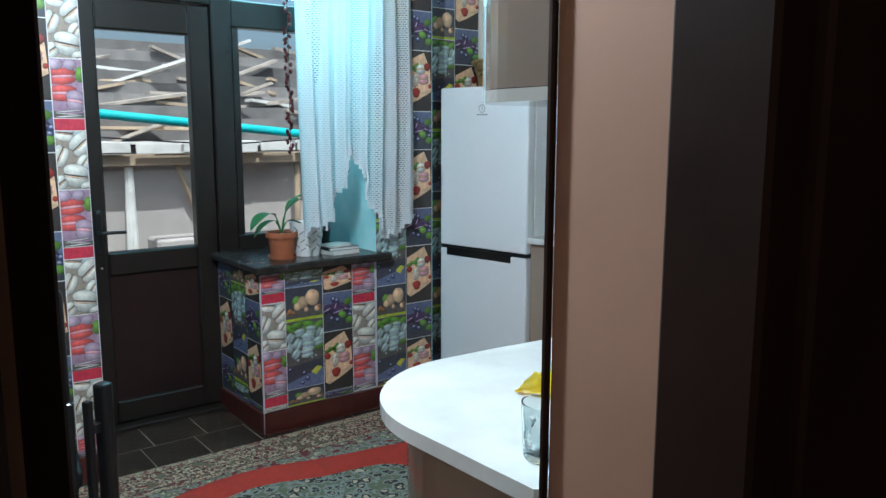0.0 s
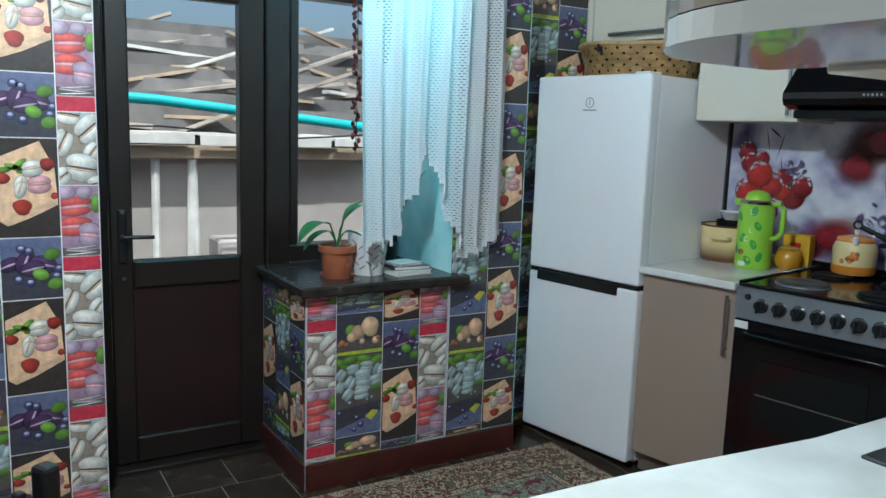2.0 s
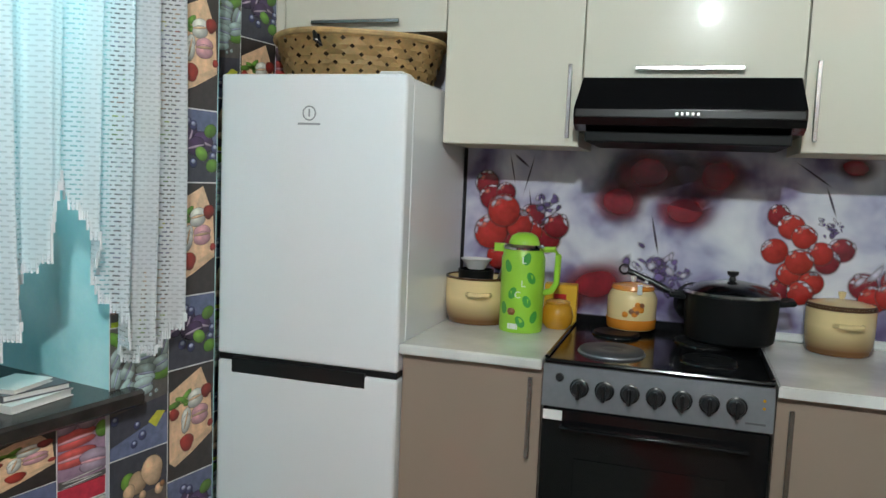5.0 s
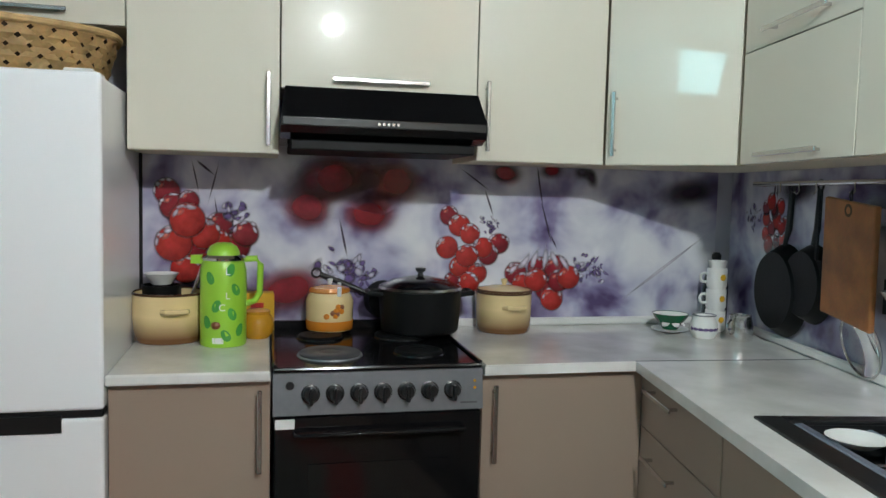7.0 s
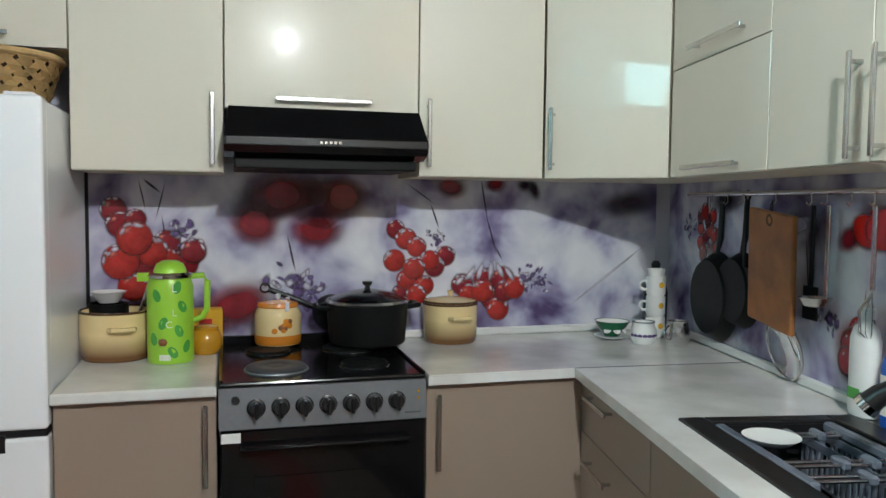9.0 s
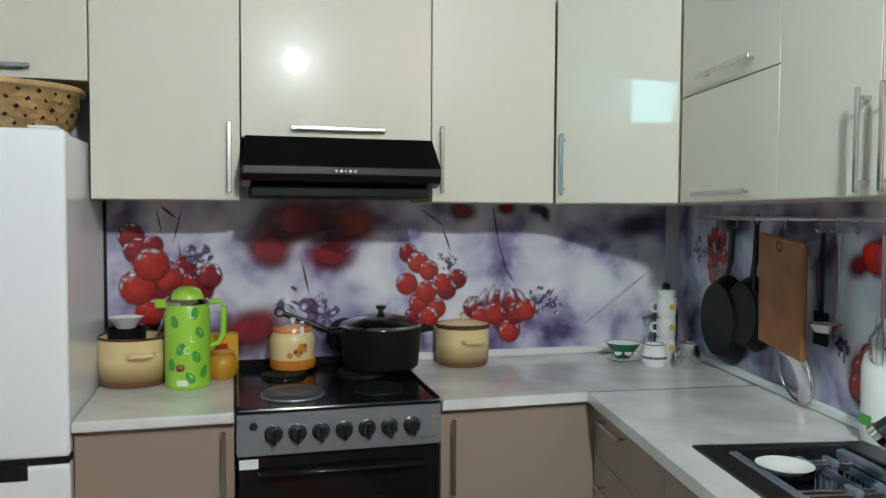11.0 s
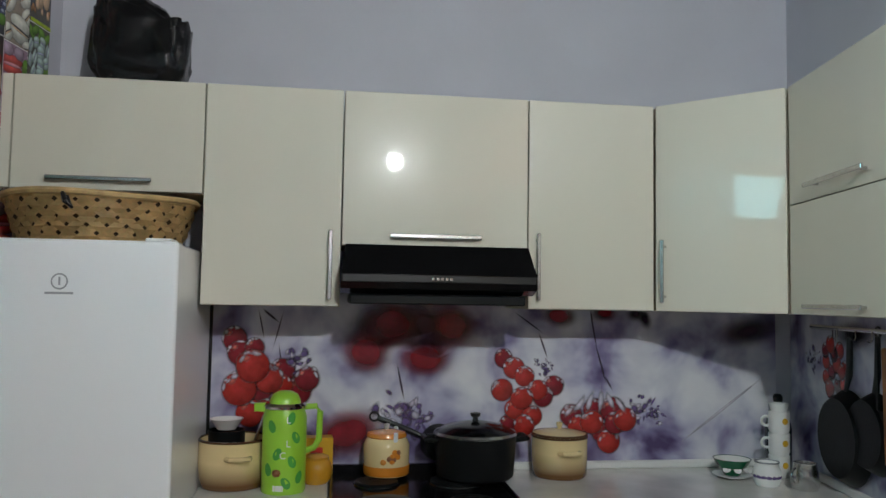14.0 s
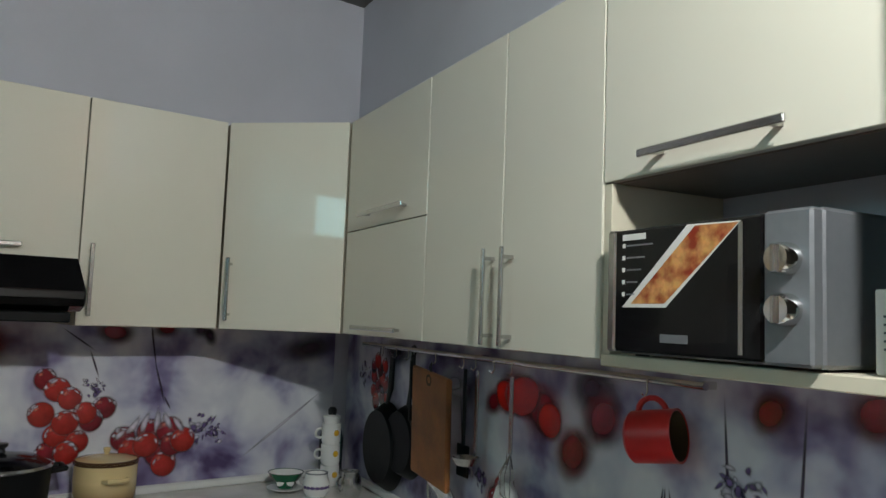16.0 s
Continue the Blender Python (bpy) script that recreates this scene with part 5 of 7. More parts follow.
# ---- yard behind the glass ----
M["yard"] = mat("yard_earth", (0.20, 0.16, 0.12), 0.9, vary=0.3, scale=3, bump=0.4)
M["shed_wall"] = mat("grey_render_wall", (0.40, 0.36, 0.335), 0.85, vary=0.15, scale=2.5, bump=0.2)
M["plank"] = mat("weathered_plank", (0.29, 0.25, 0.21), 0.8, vary=0.35, scale=5, bump=0.2, island=0.6)
M["plank_dark"] = mat("dark_timber", (0.21, 0.195, 0.185), 0.8, vary=0.35, scale=5, island=0.4)
M["pale_sheet"] = mat("pale_roof_sheet", (0.66, 0.64, 0.60), 0.6, vary=0.2, scale=6)
M["pipe"] = mat("turquoise_pipe", (0.05, 0.50, 0.52), 0.4, vary=0.15, scale=6)
M["raw_wood"] = mat("raw_timber", (0.38, 0.29, 0.20), 0.75, vary=0.25, scale=7, island=0.25)
structure("ground", box(-60, 60, 0.60, 120, -0.25, -0.15), "yard", WIN)


def shed():
    V = 3.5
    s = thing("woodshed", "low rendered woodshed with timber stacked on its roof", "shed", WIN @ pose(0, V, 0))
    part("wall", box(-4, 7, 0.0, 0.15, -0.15, 1.22), "shed_wall", s)
    part("roof", box(-4, 7, -0.15, 2.0, 1.24, 1.30), "plank_dark", s)
    rnd = random.Random(3)
    for i in range(34):
        x = -3.9 + i * 0.32
        part("roof_sheet", box(x, x + rnd.uniform(0.25, 0.5), -0.25, 0.5, 1.302 + rnd.uniform(0, 0.015), 1.322 + rnd.uniform(0, 0.02), m=pose(0, 0, 0, rnd.uniform(-0.6, 0.6), 0, 0)), "pale_sheet", s)
    for i in range(30):
        x = -3.9 + i * 0.36
        part("fascia_sheet", box(x, x + rnd.uniform(0.28, 0.42), -0.275, -0.262, 1.235 + rnd.uniform(0, 0.02), 1.325 + rnd.uniform(-0.01, 0.02), 0.002), "pale_sheet", s)
    part("eaves_beam", box(-4, 7, -0.20, -0.152, 1.14, 1.235, 0.006), "raw_wood", s)
    for x in (0.12, 0.36, 0.43, 1.9, 3.2, -1.6):
        part("post", tube([(x, -0.12, -0.15), (x + rnd.uniform(-0.05, 0.05), -0.12, 1.13)], 0.032, 8), "pale_sheet" if x < 0.5 else "raw_wood", s)
    part("brace", tube([(0.95, -0.05, 0.75), (0.80, -0.12, 1.14)], 0.025, 6), "raw_wood", s)
    part("low_box", box(0.5, 0.92, -0.45, -0.15, -0.15, 0.55, 0.02), "shed_wall", s)
    w = thing("timber_pile", "heap of weathered planks and boards on shed roof", "timber pile", WIN @ pose(0, V, 1.33))
    for i in range(230):
        x, y, z = rnd.uniform(-3.6, 6.5), rnd.uniform(0.0, 1.9), rnd.uniform(0.02, 0.92)
        y = 0.2 + z * 1.3 + rnd.uniform(-0.2, 0.6)
        L = rnd.uniform(0.4, 1.8)
        q = pose(x, y, z, rnd.uniform(-8, 8), rnd.uniform(-24, 24), rnd.uniform(-35, 35))
        part("plank", box(-L / 2, L / 2, -0.05, 0.05, -0.014, 0.014), "raw_wood" if rnd.random() < 0.28 else ("plank" if rnd.random() < 0.75 else "pale_sheet"), w, m=q)
    part("dark_heap", prism([(-3.8, 0.2), (6.6, 0.2), (6.6, 2.4), (-3.8, 2.4)], -0.02, 0.10), "plank_dark", w)
    bm = bmesh.new()
    for i in range(8):
        prism([(-3.8, 0.25 + i * 0.16), (6.6, 0.25 + i * 0.16), (6.6, 2.6), (-3.8, 2.6)], 0.10 + i * 0.11, 0.21 + i * 0.11, bm)
    part("heap_core", bm, "plank_dark", w)
    p = thing("pipe", "turquoise painted pipe crossing the yard", "pipe", WIN)
    part("tube", tube([(-3, 2.55, 1.66), (0.0, 2.6, 1.545), (1.3, 2.62, 1.43), (3.2, 2.65, 1.25), (4.6, 2.7, 1.12)], 0.035, 12), "pipe", p, "", True)
    part("cable", tube([(-3, 2.5, 1.30), (0.0, 2.55, 1.38), (0.9, 2.58, 1.32), (2.4, 2.6, 1.42)], 0.006, 6), "black_plastic", p, "thin sagging black cable")
    for x in (-2.9, 4.5):
        part("support", box(x - 0.03, x + 0.03, 2.57, 2.63, -0.15, 1.6 if x < 0 else 1.13), "plank_dark", p)


shed()


# ---- curtain ----
def lace_material():
    m = bpy.data.materials.new("white_lace")
    m.use_nodes = True
    nt = m.node_tree
    nt.nodes.remove(nt.nodes["Principled BSDF"])
    out = nt.nodes["Material Output"]
    tc = nt.nodes.new("ShaderNodeTexCoord")
    br = nt.nodes.new("ShaderNodeTexBrick")
    br.offset = 0.5
    br.inputs["Scale"].default_value = 1.0
    br.inputs["Brick Width"].default_value = 0.021
    br.inputs["Row Height"].default_value = 0.0105
    br.inputs["Mortar Size"].default_value = 0.0041
    br.inputs["Mortar Smooth"].default_value = 0.2
    nt.links.new(tc.outputs["UV"], br.inputs["Vector"])
    nz = nt.nodes.new("ShaderNodeTexNoise")
    nz.inputs["Scale"].default_value = 9
    nz.inputs["Detail"].default_value = 1
    mp = nt.nodes.new("ShaderNodeMapping")
    mp.inputs["Scale"].default_value = (1, 0.06, 1)
    nt.links.new(tc.outputs["UV"], mp.inputs["Vector"])
    nt.links.new(mp.outputs[0], nz.inputs["Vector"])
    gt = nt.nodes.new("ShaderNodeMath")
    gt.operation = "GREATER_THAN"
    gt.inputs[1].default_value = 0.47
    nt.links.new(nz.outputs[0], gt.inputs[0])
    fill = nt.nodes.new("ShaderNodeMath")
    fill.operation = "MULTIPLY_ADD"
    fill.inputs[1].default_value = 0.58
    fill.inputs[2].default_value = 0.22
    nt.links.new(gt.outputs[0], fill.inputs[0])
    mx = nt.nodes.new("ShaderNodeMath")
    mx.operation = "MAXIMUM"
    nt.links.new(br.outputs["Fac"], mx.inputs[0])
    nt.links.new(fill.outputs[0], mx.inputs[1])
    d = nt.nodes.new("ShaderNodeBsdfDiffuse")
    d.inputs[0].default_value = (0.86, 0.88, 0.90, 1)
    t = nt.nodes.new("ShaderNodeBsdfTranslucent")
    t.inputs[0].default_value = (0.86, 0.88, 0.90, 1)
    a = nt.nodes.new("ShaderNodeMixShader")
    a.inputs[0].default_value = 0.55
    nt.links.new(d.outputs[0], a.inputs[1])
    nt.links.new(t.outputs[0], a.inputs[2])
    tr = nt.nodes.new("ShaderNodeBsdfTransparent")
    s = nt.nodes.new("ShaderNodeMixShader")
    nt.links.new(mx.outputs[0], s.inputs[0])
    nt.links.new(tr.outputs[0], s.inputs[1])
    nt.links.new(a.outputs[0], s.inputs[2])
    nt.links.new(s.outputs[0], out.inputs[0])
    return m


M["lace"] = lace_material()
M["lace_hem"] = mat("white_lace_hem", (0.80, 0.82, 0.84), 0.8, vary=0.06, scale=40)


def curtain():
    c = thing("lace_curtain", "white net curtain with stepped lace hem, gathered in folds", "curtain", WIN)
    n, rows = 150, 60
    u0, u1, top = 0.20, 0.835, 2.60

    def hem(u):
        k = (u - u0) / (u1 - u0)
        if k < 0.20:
            z = 0.97 - 0.35 * abs(k - 0.12)
        elif k < 0.36:
            z = 0.98 + (k - 0.20) * 1.1
        elif k < 0.52:
            z = 1.26 + 0.05 * math.cos((k - 0.44) * 30)
        elif k < 0.66:
            z = 1.20 - (k - 0.52) * 1.6
        else:
            z = 0.93 - 0.04 * math.sin((k - 0.66) * 14)
        return round((z + 0.035 * abs(math.sin(k * 26))) / 0.022) * 0.022

    bm = bmesh.new()
    uv = bm.loops.layers.uv.new("cloth")
    grid = []
    for i in range(n + 1):
        u = u0 + (u1 - u0) * i / n
        k = i / n
        fold = 0.030 * math.sin(k * 46 + 0.8 * math.sin(k * 9)) + 0.010 * math.sin(k * 101)
        z0 = hem(u)
        col = []
        for j in range(rows + 1):
            z = z0 + (top - z0) * j / rows
            sway = 1 - 0.35 * (z - 0.8) / 1.8
            col.append((bm.verts.new((u + 0.012 * math.sin(z * 2.3 + k * 5), -0.055 + fold * sway, z)), (u * 1.7, z)))
        grid.append(col)
    for i in range(n):
        for j in range(rows):
            q = (grid[i][j], grid[i + 1][j], grid[i + 1][j + 1], grid[i][j + 1])
            f = bm.faces.new([v for v, _ in q])
            f.smooth = True
            for lp, (_, w) in zip(f.loops, q):
                lp[uv].uv = w
    part("cloth", bm, "lace", c)
    bm = bmesh.new()
    for i in range(n):
        a, b = (u0 + (u1 - u0) * i / n, u0 + (u1 - u0) * (i + 1) / n)
        ka = i / n
        fa = 0.030 * math.sin(ka * 46 + 0.8 * math.sin(ka * 9)) + 0.010 * math.sin(ka * 101)
        z, zb = sorted((hem(a), hem(b)))
        s = 1 - 0.35 * (z - 0.8) / 1.8
        dx = 0.012 * math.sin(z * 2.3 + ka * 5)
        box(a + dx, b + dx + 0.001, -0.0575 + fa * s, -0.0545 + fa * s, z - 0.004, zb + 0.016, bm=bm)
    part("hem_edge", bm, "lace_hem", c, "thick crocheted hem")
    r = thing("curtain_rod", "thin white curtain rod on the window wall", "curtain rod", WIN)
    part("rod", tube([(-0.5, -0.055, 2.615), (0.95, -0.055, 2.615)], 0.012, 10), "white_plastic", r, "", True)
    for x in (-0.4, 0.9):
        part("bracket", box(x - 0.01, x + 0.01, -0.06, 0.0, 2.60, 2.63, 0.002), "white_plastic", r)


curtain()


# ---- window sill things ----
def leaf_blade(bm, base, way, length, width, droop):
    """A pointed leaf with a folded midrib, curving over."""
    p = Vector(base)
    d = Vector(way).normalized()
    side = d.cross(Vector((0, 0, 1)))
    side = side.normalized() if side.length > 0.05 else Vector((1, 0, 0))
    n = 9
    last = None
    for i in range(n + 1):
        k = i / n
        w = width * math.sin(math.pi * min(1, k * 0.96 + 0.04)) ** 0.8
        a, b, c = bm.verts.new(p - side * w + Vector((0, 0, w * 0.25))), bm.verts.new(p), bm.verts.new(p + side * w + Vector((0, 0, w * 0.25)))
        if last:
            bm.faces.new((last[0], last[1], b, a))
            bm.faces.new((last[1], last[2], c, b))
        last = (a, b, c)
        p = p + d * (length / n)
        d = (d + Vector((0, 0, -droop / n))).normalized()


def potted_plant(m):
    p = thing("potted_plant", "green lily-like plant with arching leaves in terracotta pot", "plant", m)
    pot = part("pot", lathe([(0, 0.004), (0.050, 0), (0.054, 0.006), (0.066, 0.10), (0.075, 0.10), (0.077, 0.125), (0.070, 0.127), (0.062, 0.11), (0, 0.108)], 28), "clay", p, "terracotta plastic pot", True)
    part("saucer", lathe([(0, 0.0), (0.062, 0.0), (0.068, 0.014), (0.064, 0.014), (0.058, 0.004), (0, 0.004)], 28, m=pose(0, 0, -0.002)), "clay", pot, "", True)
    part("soil", lathe([(0, 0.116), (0.03, 0.119), (0.062, 0.113)], 20), "soil", p)
    for way, L, w, dr, st in (((-1, -0.2, 0.35), 0.19, 0.036, 1.6, 0.10), ((0.75, 0.1, 0.9), 0.21, 0.034, 2.1, 0.11), ((-0.9, 0.2, -0.05), 0.14, 0.036, 1.4, 0.07), ((0.35, -0.2, 1.1), 0.18, 0.028, 1.8, 0.08), ((0.9, -0.3, 0.3), 0.11, 0.028, 1.8, 0.06)):
        d = Vector(way).normalized()
        foot = Vector((0, 0, 0.115))
        tip = foot + Vector((d.x * 0.45, d.y * 0.45, 1)).normalized() * st
        part("stem", tube([foot, (foot + tip) / 2 + Vector((0, 0, 0.008)), tip], 0.004, 6), "leaf", p, "", True)
        bm = bmesh.new()
        leaf_blade(bm, tip, way, L, w, dr)
        part("leaf", bm, "leaf", p, "", True)


potted_plant(WIN @ pose(0.175, 0.12, 0.827, 0, 0, 10))


def dark_plant(m):
    p = thing("potted_plant", "dark green upright plant in small pot behind the curtain", "plant", m)
    part("pot", lathe([(0, 0), (0.05, 0), (0.062, 0.09), (0.066, 0.10), (0.058, 0.10), (0, 0.09)], 24), "black_plastic", p, "dark plastic pot", True)
    rnd = random.Random(4)
    for i in range(9):
        bm = bmesh.new()
        a = rnd.uniform(0, 6.28)
        leaf_blade(bm, (0.015 * math.cos(a), 0.015 * math.sin(a), 0.085), (0.35 * math.cos(a), 0.25 * math.sin(a), 1), rnd.uniform(0.18, 0.42), 0.028, rnd.uniform(0.2, 0.9))
        part("leaf", bm, "leaf_dark" if i % 3 else "leaf", p, "", True)


dark_plant(WIN @ pose(0.455, 0.27, 0.827))


def white_planter(m):
    p = thing("planter", "white tapered planter with grey zigzag print on sill", "planter", m)
    r0, r1, h = 0.062, 0.085, 0.165
    part("body", lathe([(0, 0), (r0, 0), (r1, h), (r1 - 0.005, h), (r0 - 0.004, 0.01), (0, 0.008)], 32), "white_plastic", p, "", True)
    part("soil", lathe([(0, h - 0.02), (r1 - 0.008, h - 0.022)], 24), "soil", p)
    for row in range(3):
        for i in range(16):
            a = 2 * math.pi * i / 16
            z = 0.035 + row * 0.042 + (0.018 if i % 2 else 0)
            r = r0 + (r1 - r0) * z / h + 0.0008
            part("zigzag_print", box(-0.015, 0.015, -0.0006, 0.0006, -0.0022, 0.0022, m=Matrix.Translation((r * math.cos(a), r * math.sin(a), z)) @ Euler((0, radians(35 if i % 2 else -35), a + radians(90))).to_matrix().to_4x4()), "panel_grey", p)


white_planter(WIN @ pose(0.315, 0.13, 0.826))


def book(m, w, d, h, cover, label):
    b = thing("book", label, "book", m, group="books on the sill")
    part("cover", box(-w / 2, w / 2, -d / 2, d / 2, 0, 0.0025), cover, b)
    part("cover", box(-w / 2, w / 2, -d / 2, d / 2, h - 0.0025, h), cover, b)
    part("spine", box(-w / 2 - 0.002, -w / 2, -d / 2, d / 2, 0, h), cover, b)
    part("pages", box(-w / 2, w / 2 - 0.004, -d / 2 + 0.003, d / 2 - 0.003, 0.0026, h - 0.0026), "paper", b, "white page block")


book(WIN @ pose(0.47, 0.09, 0.826, 0, 0, 8), 0.17, 0.13, 0.018, "paper", "pale paper-covered notebook lying on the window sill")
book(WIN @ pose(0.48, 0.10, 0.845, 0, 0, -4), 0.16, 0.12, 0.016, "print_grey", "dark-covered notebook on the stack")
book(WIN @ pose(0.46, 0.10, 0.862, 0, 0, 15), 0.12, 0.10, 0.010, "paper", "small white booklet on top of the stack")


def pepper_string():
    p = thing("pepper_string", "string of dried dark red peppers hanging at window", "dried peppers", WIN @ pose(0.405, 0.46, 0))
    part("string", tube([(0, 0, 2.2), (0.003, 0, 1.75), (0, 0, 1.30)], 0.002, 5), "black_plastic", p)
    M["pepper"] = mat("dried_pepper", (0.09, 0.010, 0.010), 0.4, vary=0.4, scale=30, island=0.5)
    rnd = random.Random(8)
    for i in range(46):
        z = 1.32 + i * 0.018
        a = rnd.uniform(0, 6.28)
        q = pose(0.014 * math.cos(a), 0.014 * math.sin(a), z, rnd.uniform(-50, 50), rnd.uniform(-50, 50), 0)
        part("pepper", lathe([(0, -0.016), (0.007, -0.010), (0.010, 0.002), (0.006, 0.012), (0, 0.016)], 8, m=q), "pepper", p, "", True)


pepper_string()


# ---- on the worktop beside the fridge ----
def enamel(name):
    """Cream enamel that browns towards the foot of the pot."""
    m = mat(name, (0.80, 0.62, 0.32), 0.16, vary=0.05, coat=0.5)
    nt = m.node_tree
    b = nt.nodes["Principled BSDF"]
    old = b.inputs["Base Color"].links[0].from_socket
    tc = nt.nodes.new("ShaderNodeTexCoord")
    sp = nt.nodes.new("ShaderNodeSeparateXYZ")
    nt.links.new(tc.outputs["Object"], sp.inputs[0])
    mr = nt.nodes.new("ShaderNodeMapRange")
    mr.inputs[1].default_value, mr.inputs[2].default_value = 0.015, 0.085
    mr.inputs[3].default_value, mr.inputs[4].default_value = 1, 0
    nt.links.new(sp.outputs[2], mr.inputs[0])
    mx = nt.nodes.new("ShaderNodeMix")
    mx.data_type = "RGBA"
    nt.links.new(mr.outputs[0], mx.inputs[0])
    nt.links.new(old, mx.inputs[6])
    mx.inputs[7].default_value = (0.17, 0.075, 0.025, 1)
    nt.links.new(mx.outputs[2], b.inputs["Base Color"])
    return m


M["enamel_fade"] = enamel("cream_to_brown_enamel")
M["brown_rim"] = mat("brown_enamel_rim", (0.10, 0.05, 0.025), 0.25, vary=0.1)


def enamel_pot(m, r, h, label, lid=False):
    p = thing("enamel_pot", label, "cooking pot", m, group="cream enamel pots")
    part("body", lathe([(0, 0), (r * 0.93, 0), (r * 0.98, 0.008), (r, h * 0.5), (r, h), (r * 0.965, h), (r * 0.96, 0.01), (0, 0.008)], 40), "enamel_fade", p, "", True)
    part("rim", lathe([(r * 0.96, h), (r * 1.02, h - 0.002), (r * 1.02, h + 0.005), (r * 0.96, h + 0.005), (r * 0.96, h)], 40), "brown_rim", p, "dark brown rim", True)
    for s in (0, 180):
        q = pose(0, 0, 0, 0, 0, s)
        part("handle", tube([q @ Vector((-0.038, -r * 0.93, h * 0.68)), q @ Vector((-0.03, -r - 0.02, h * 0.70)), q @ Vector((0, -r - 0.028, h * 0.70)), q @ Vector((0.03, -r - 0.02, h * 0.70)), q @ Vector((0.038, -r * 0.93, h * 0.68))], 0.008, 8), "enamel_cream", p, "", True)
    if lid:
        l = part("lid", lathe([(r * 0.99, h + 0.005), (r * 0.97, h + 0.011), (r * 0.5, h + 0.022), (0, h + 0.026)], 40), "enamel_cream", p, "cream lid with brown edge", True)
        part("lid_rim", lathe([(r * 0.985, h + 0.0045), (r * 1.005, h + 0.008), (r * 0.97, h + 0.013), (r * 0.96, h + 0.009)], 40), "brown_rim", l, "", True)
        part("knob", lathe([(0, h + 0.05), (0.012, h + 0.047), (0.010, h + 0.036), (0.006, h + 0.025), (0, h + 0.024)], 16), "enamel_cream", l, "", True)
    return p


enamel_pot(pose(3.60, 2.895, TOP + 0.001, 0, 0, -75), 0.112, 0.150, "open cream enamel pot with brown base, ladle inside")
ladle = thing("ladle", "steel ladle leaning in the open enamel pot", "ladle", pose(3.60, 2.87, TOP + 0.02))
part("handle", tube([(0, -0.02, 0.05), (-0.02, -0.055, 0.15), (-0.03, -0.075, 0.21)], 0.006, 8), "steel", ladle, "", True)
part("bowl", lathe([(0, 0), (0.025, 0.008), (0.034, 0.03), (0.031, 0.03), (0.022, 0.012), (0, 0.004)], 20), "steel", ladle, "", True)
enamel_pot(pose(3.655, 1.765, TOP + 0.001, 0, 0, 95), 0.099, 0.138, "lidded cream enamel pot with brown base on worktop", lid=True)
dp = thing("saucepan", "small dark saucepan standing behind the enamel pot", "saucepan", pose(3.685, 2.93, TOP + 0.001))
part("body", lathe([(0, 0), (0.06, 0), (0.063, 0.165), (0.059, 0.165), (0.056, 0.006), (0, 0.006)], 24), "black_matt", dp, "", True)
wb = thing("small_bowl", "small white bowl standing on dark saucepan", "bowl", pose(3.685, 2.93, TOP + 0.167))
part("dish", lathe([(0, 0), (0.03, 0), (0.05, 0.03), (0.056, 0.036), (0.052, 0.037), (0.03, 0.008), (0, 0.006)], 24), "white_plastic", wb, "", True)


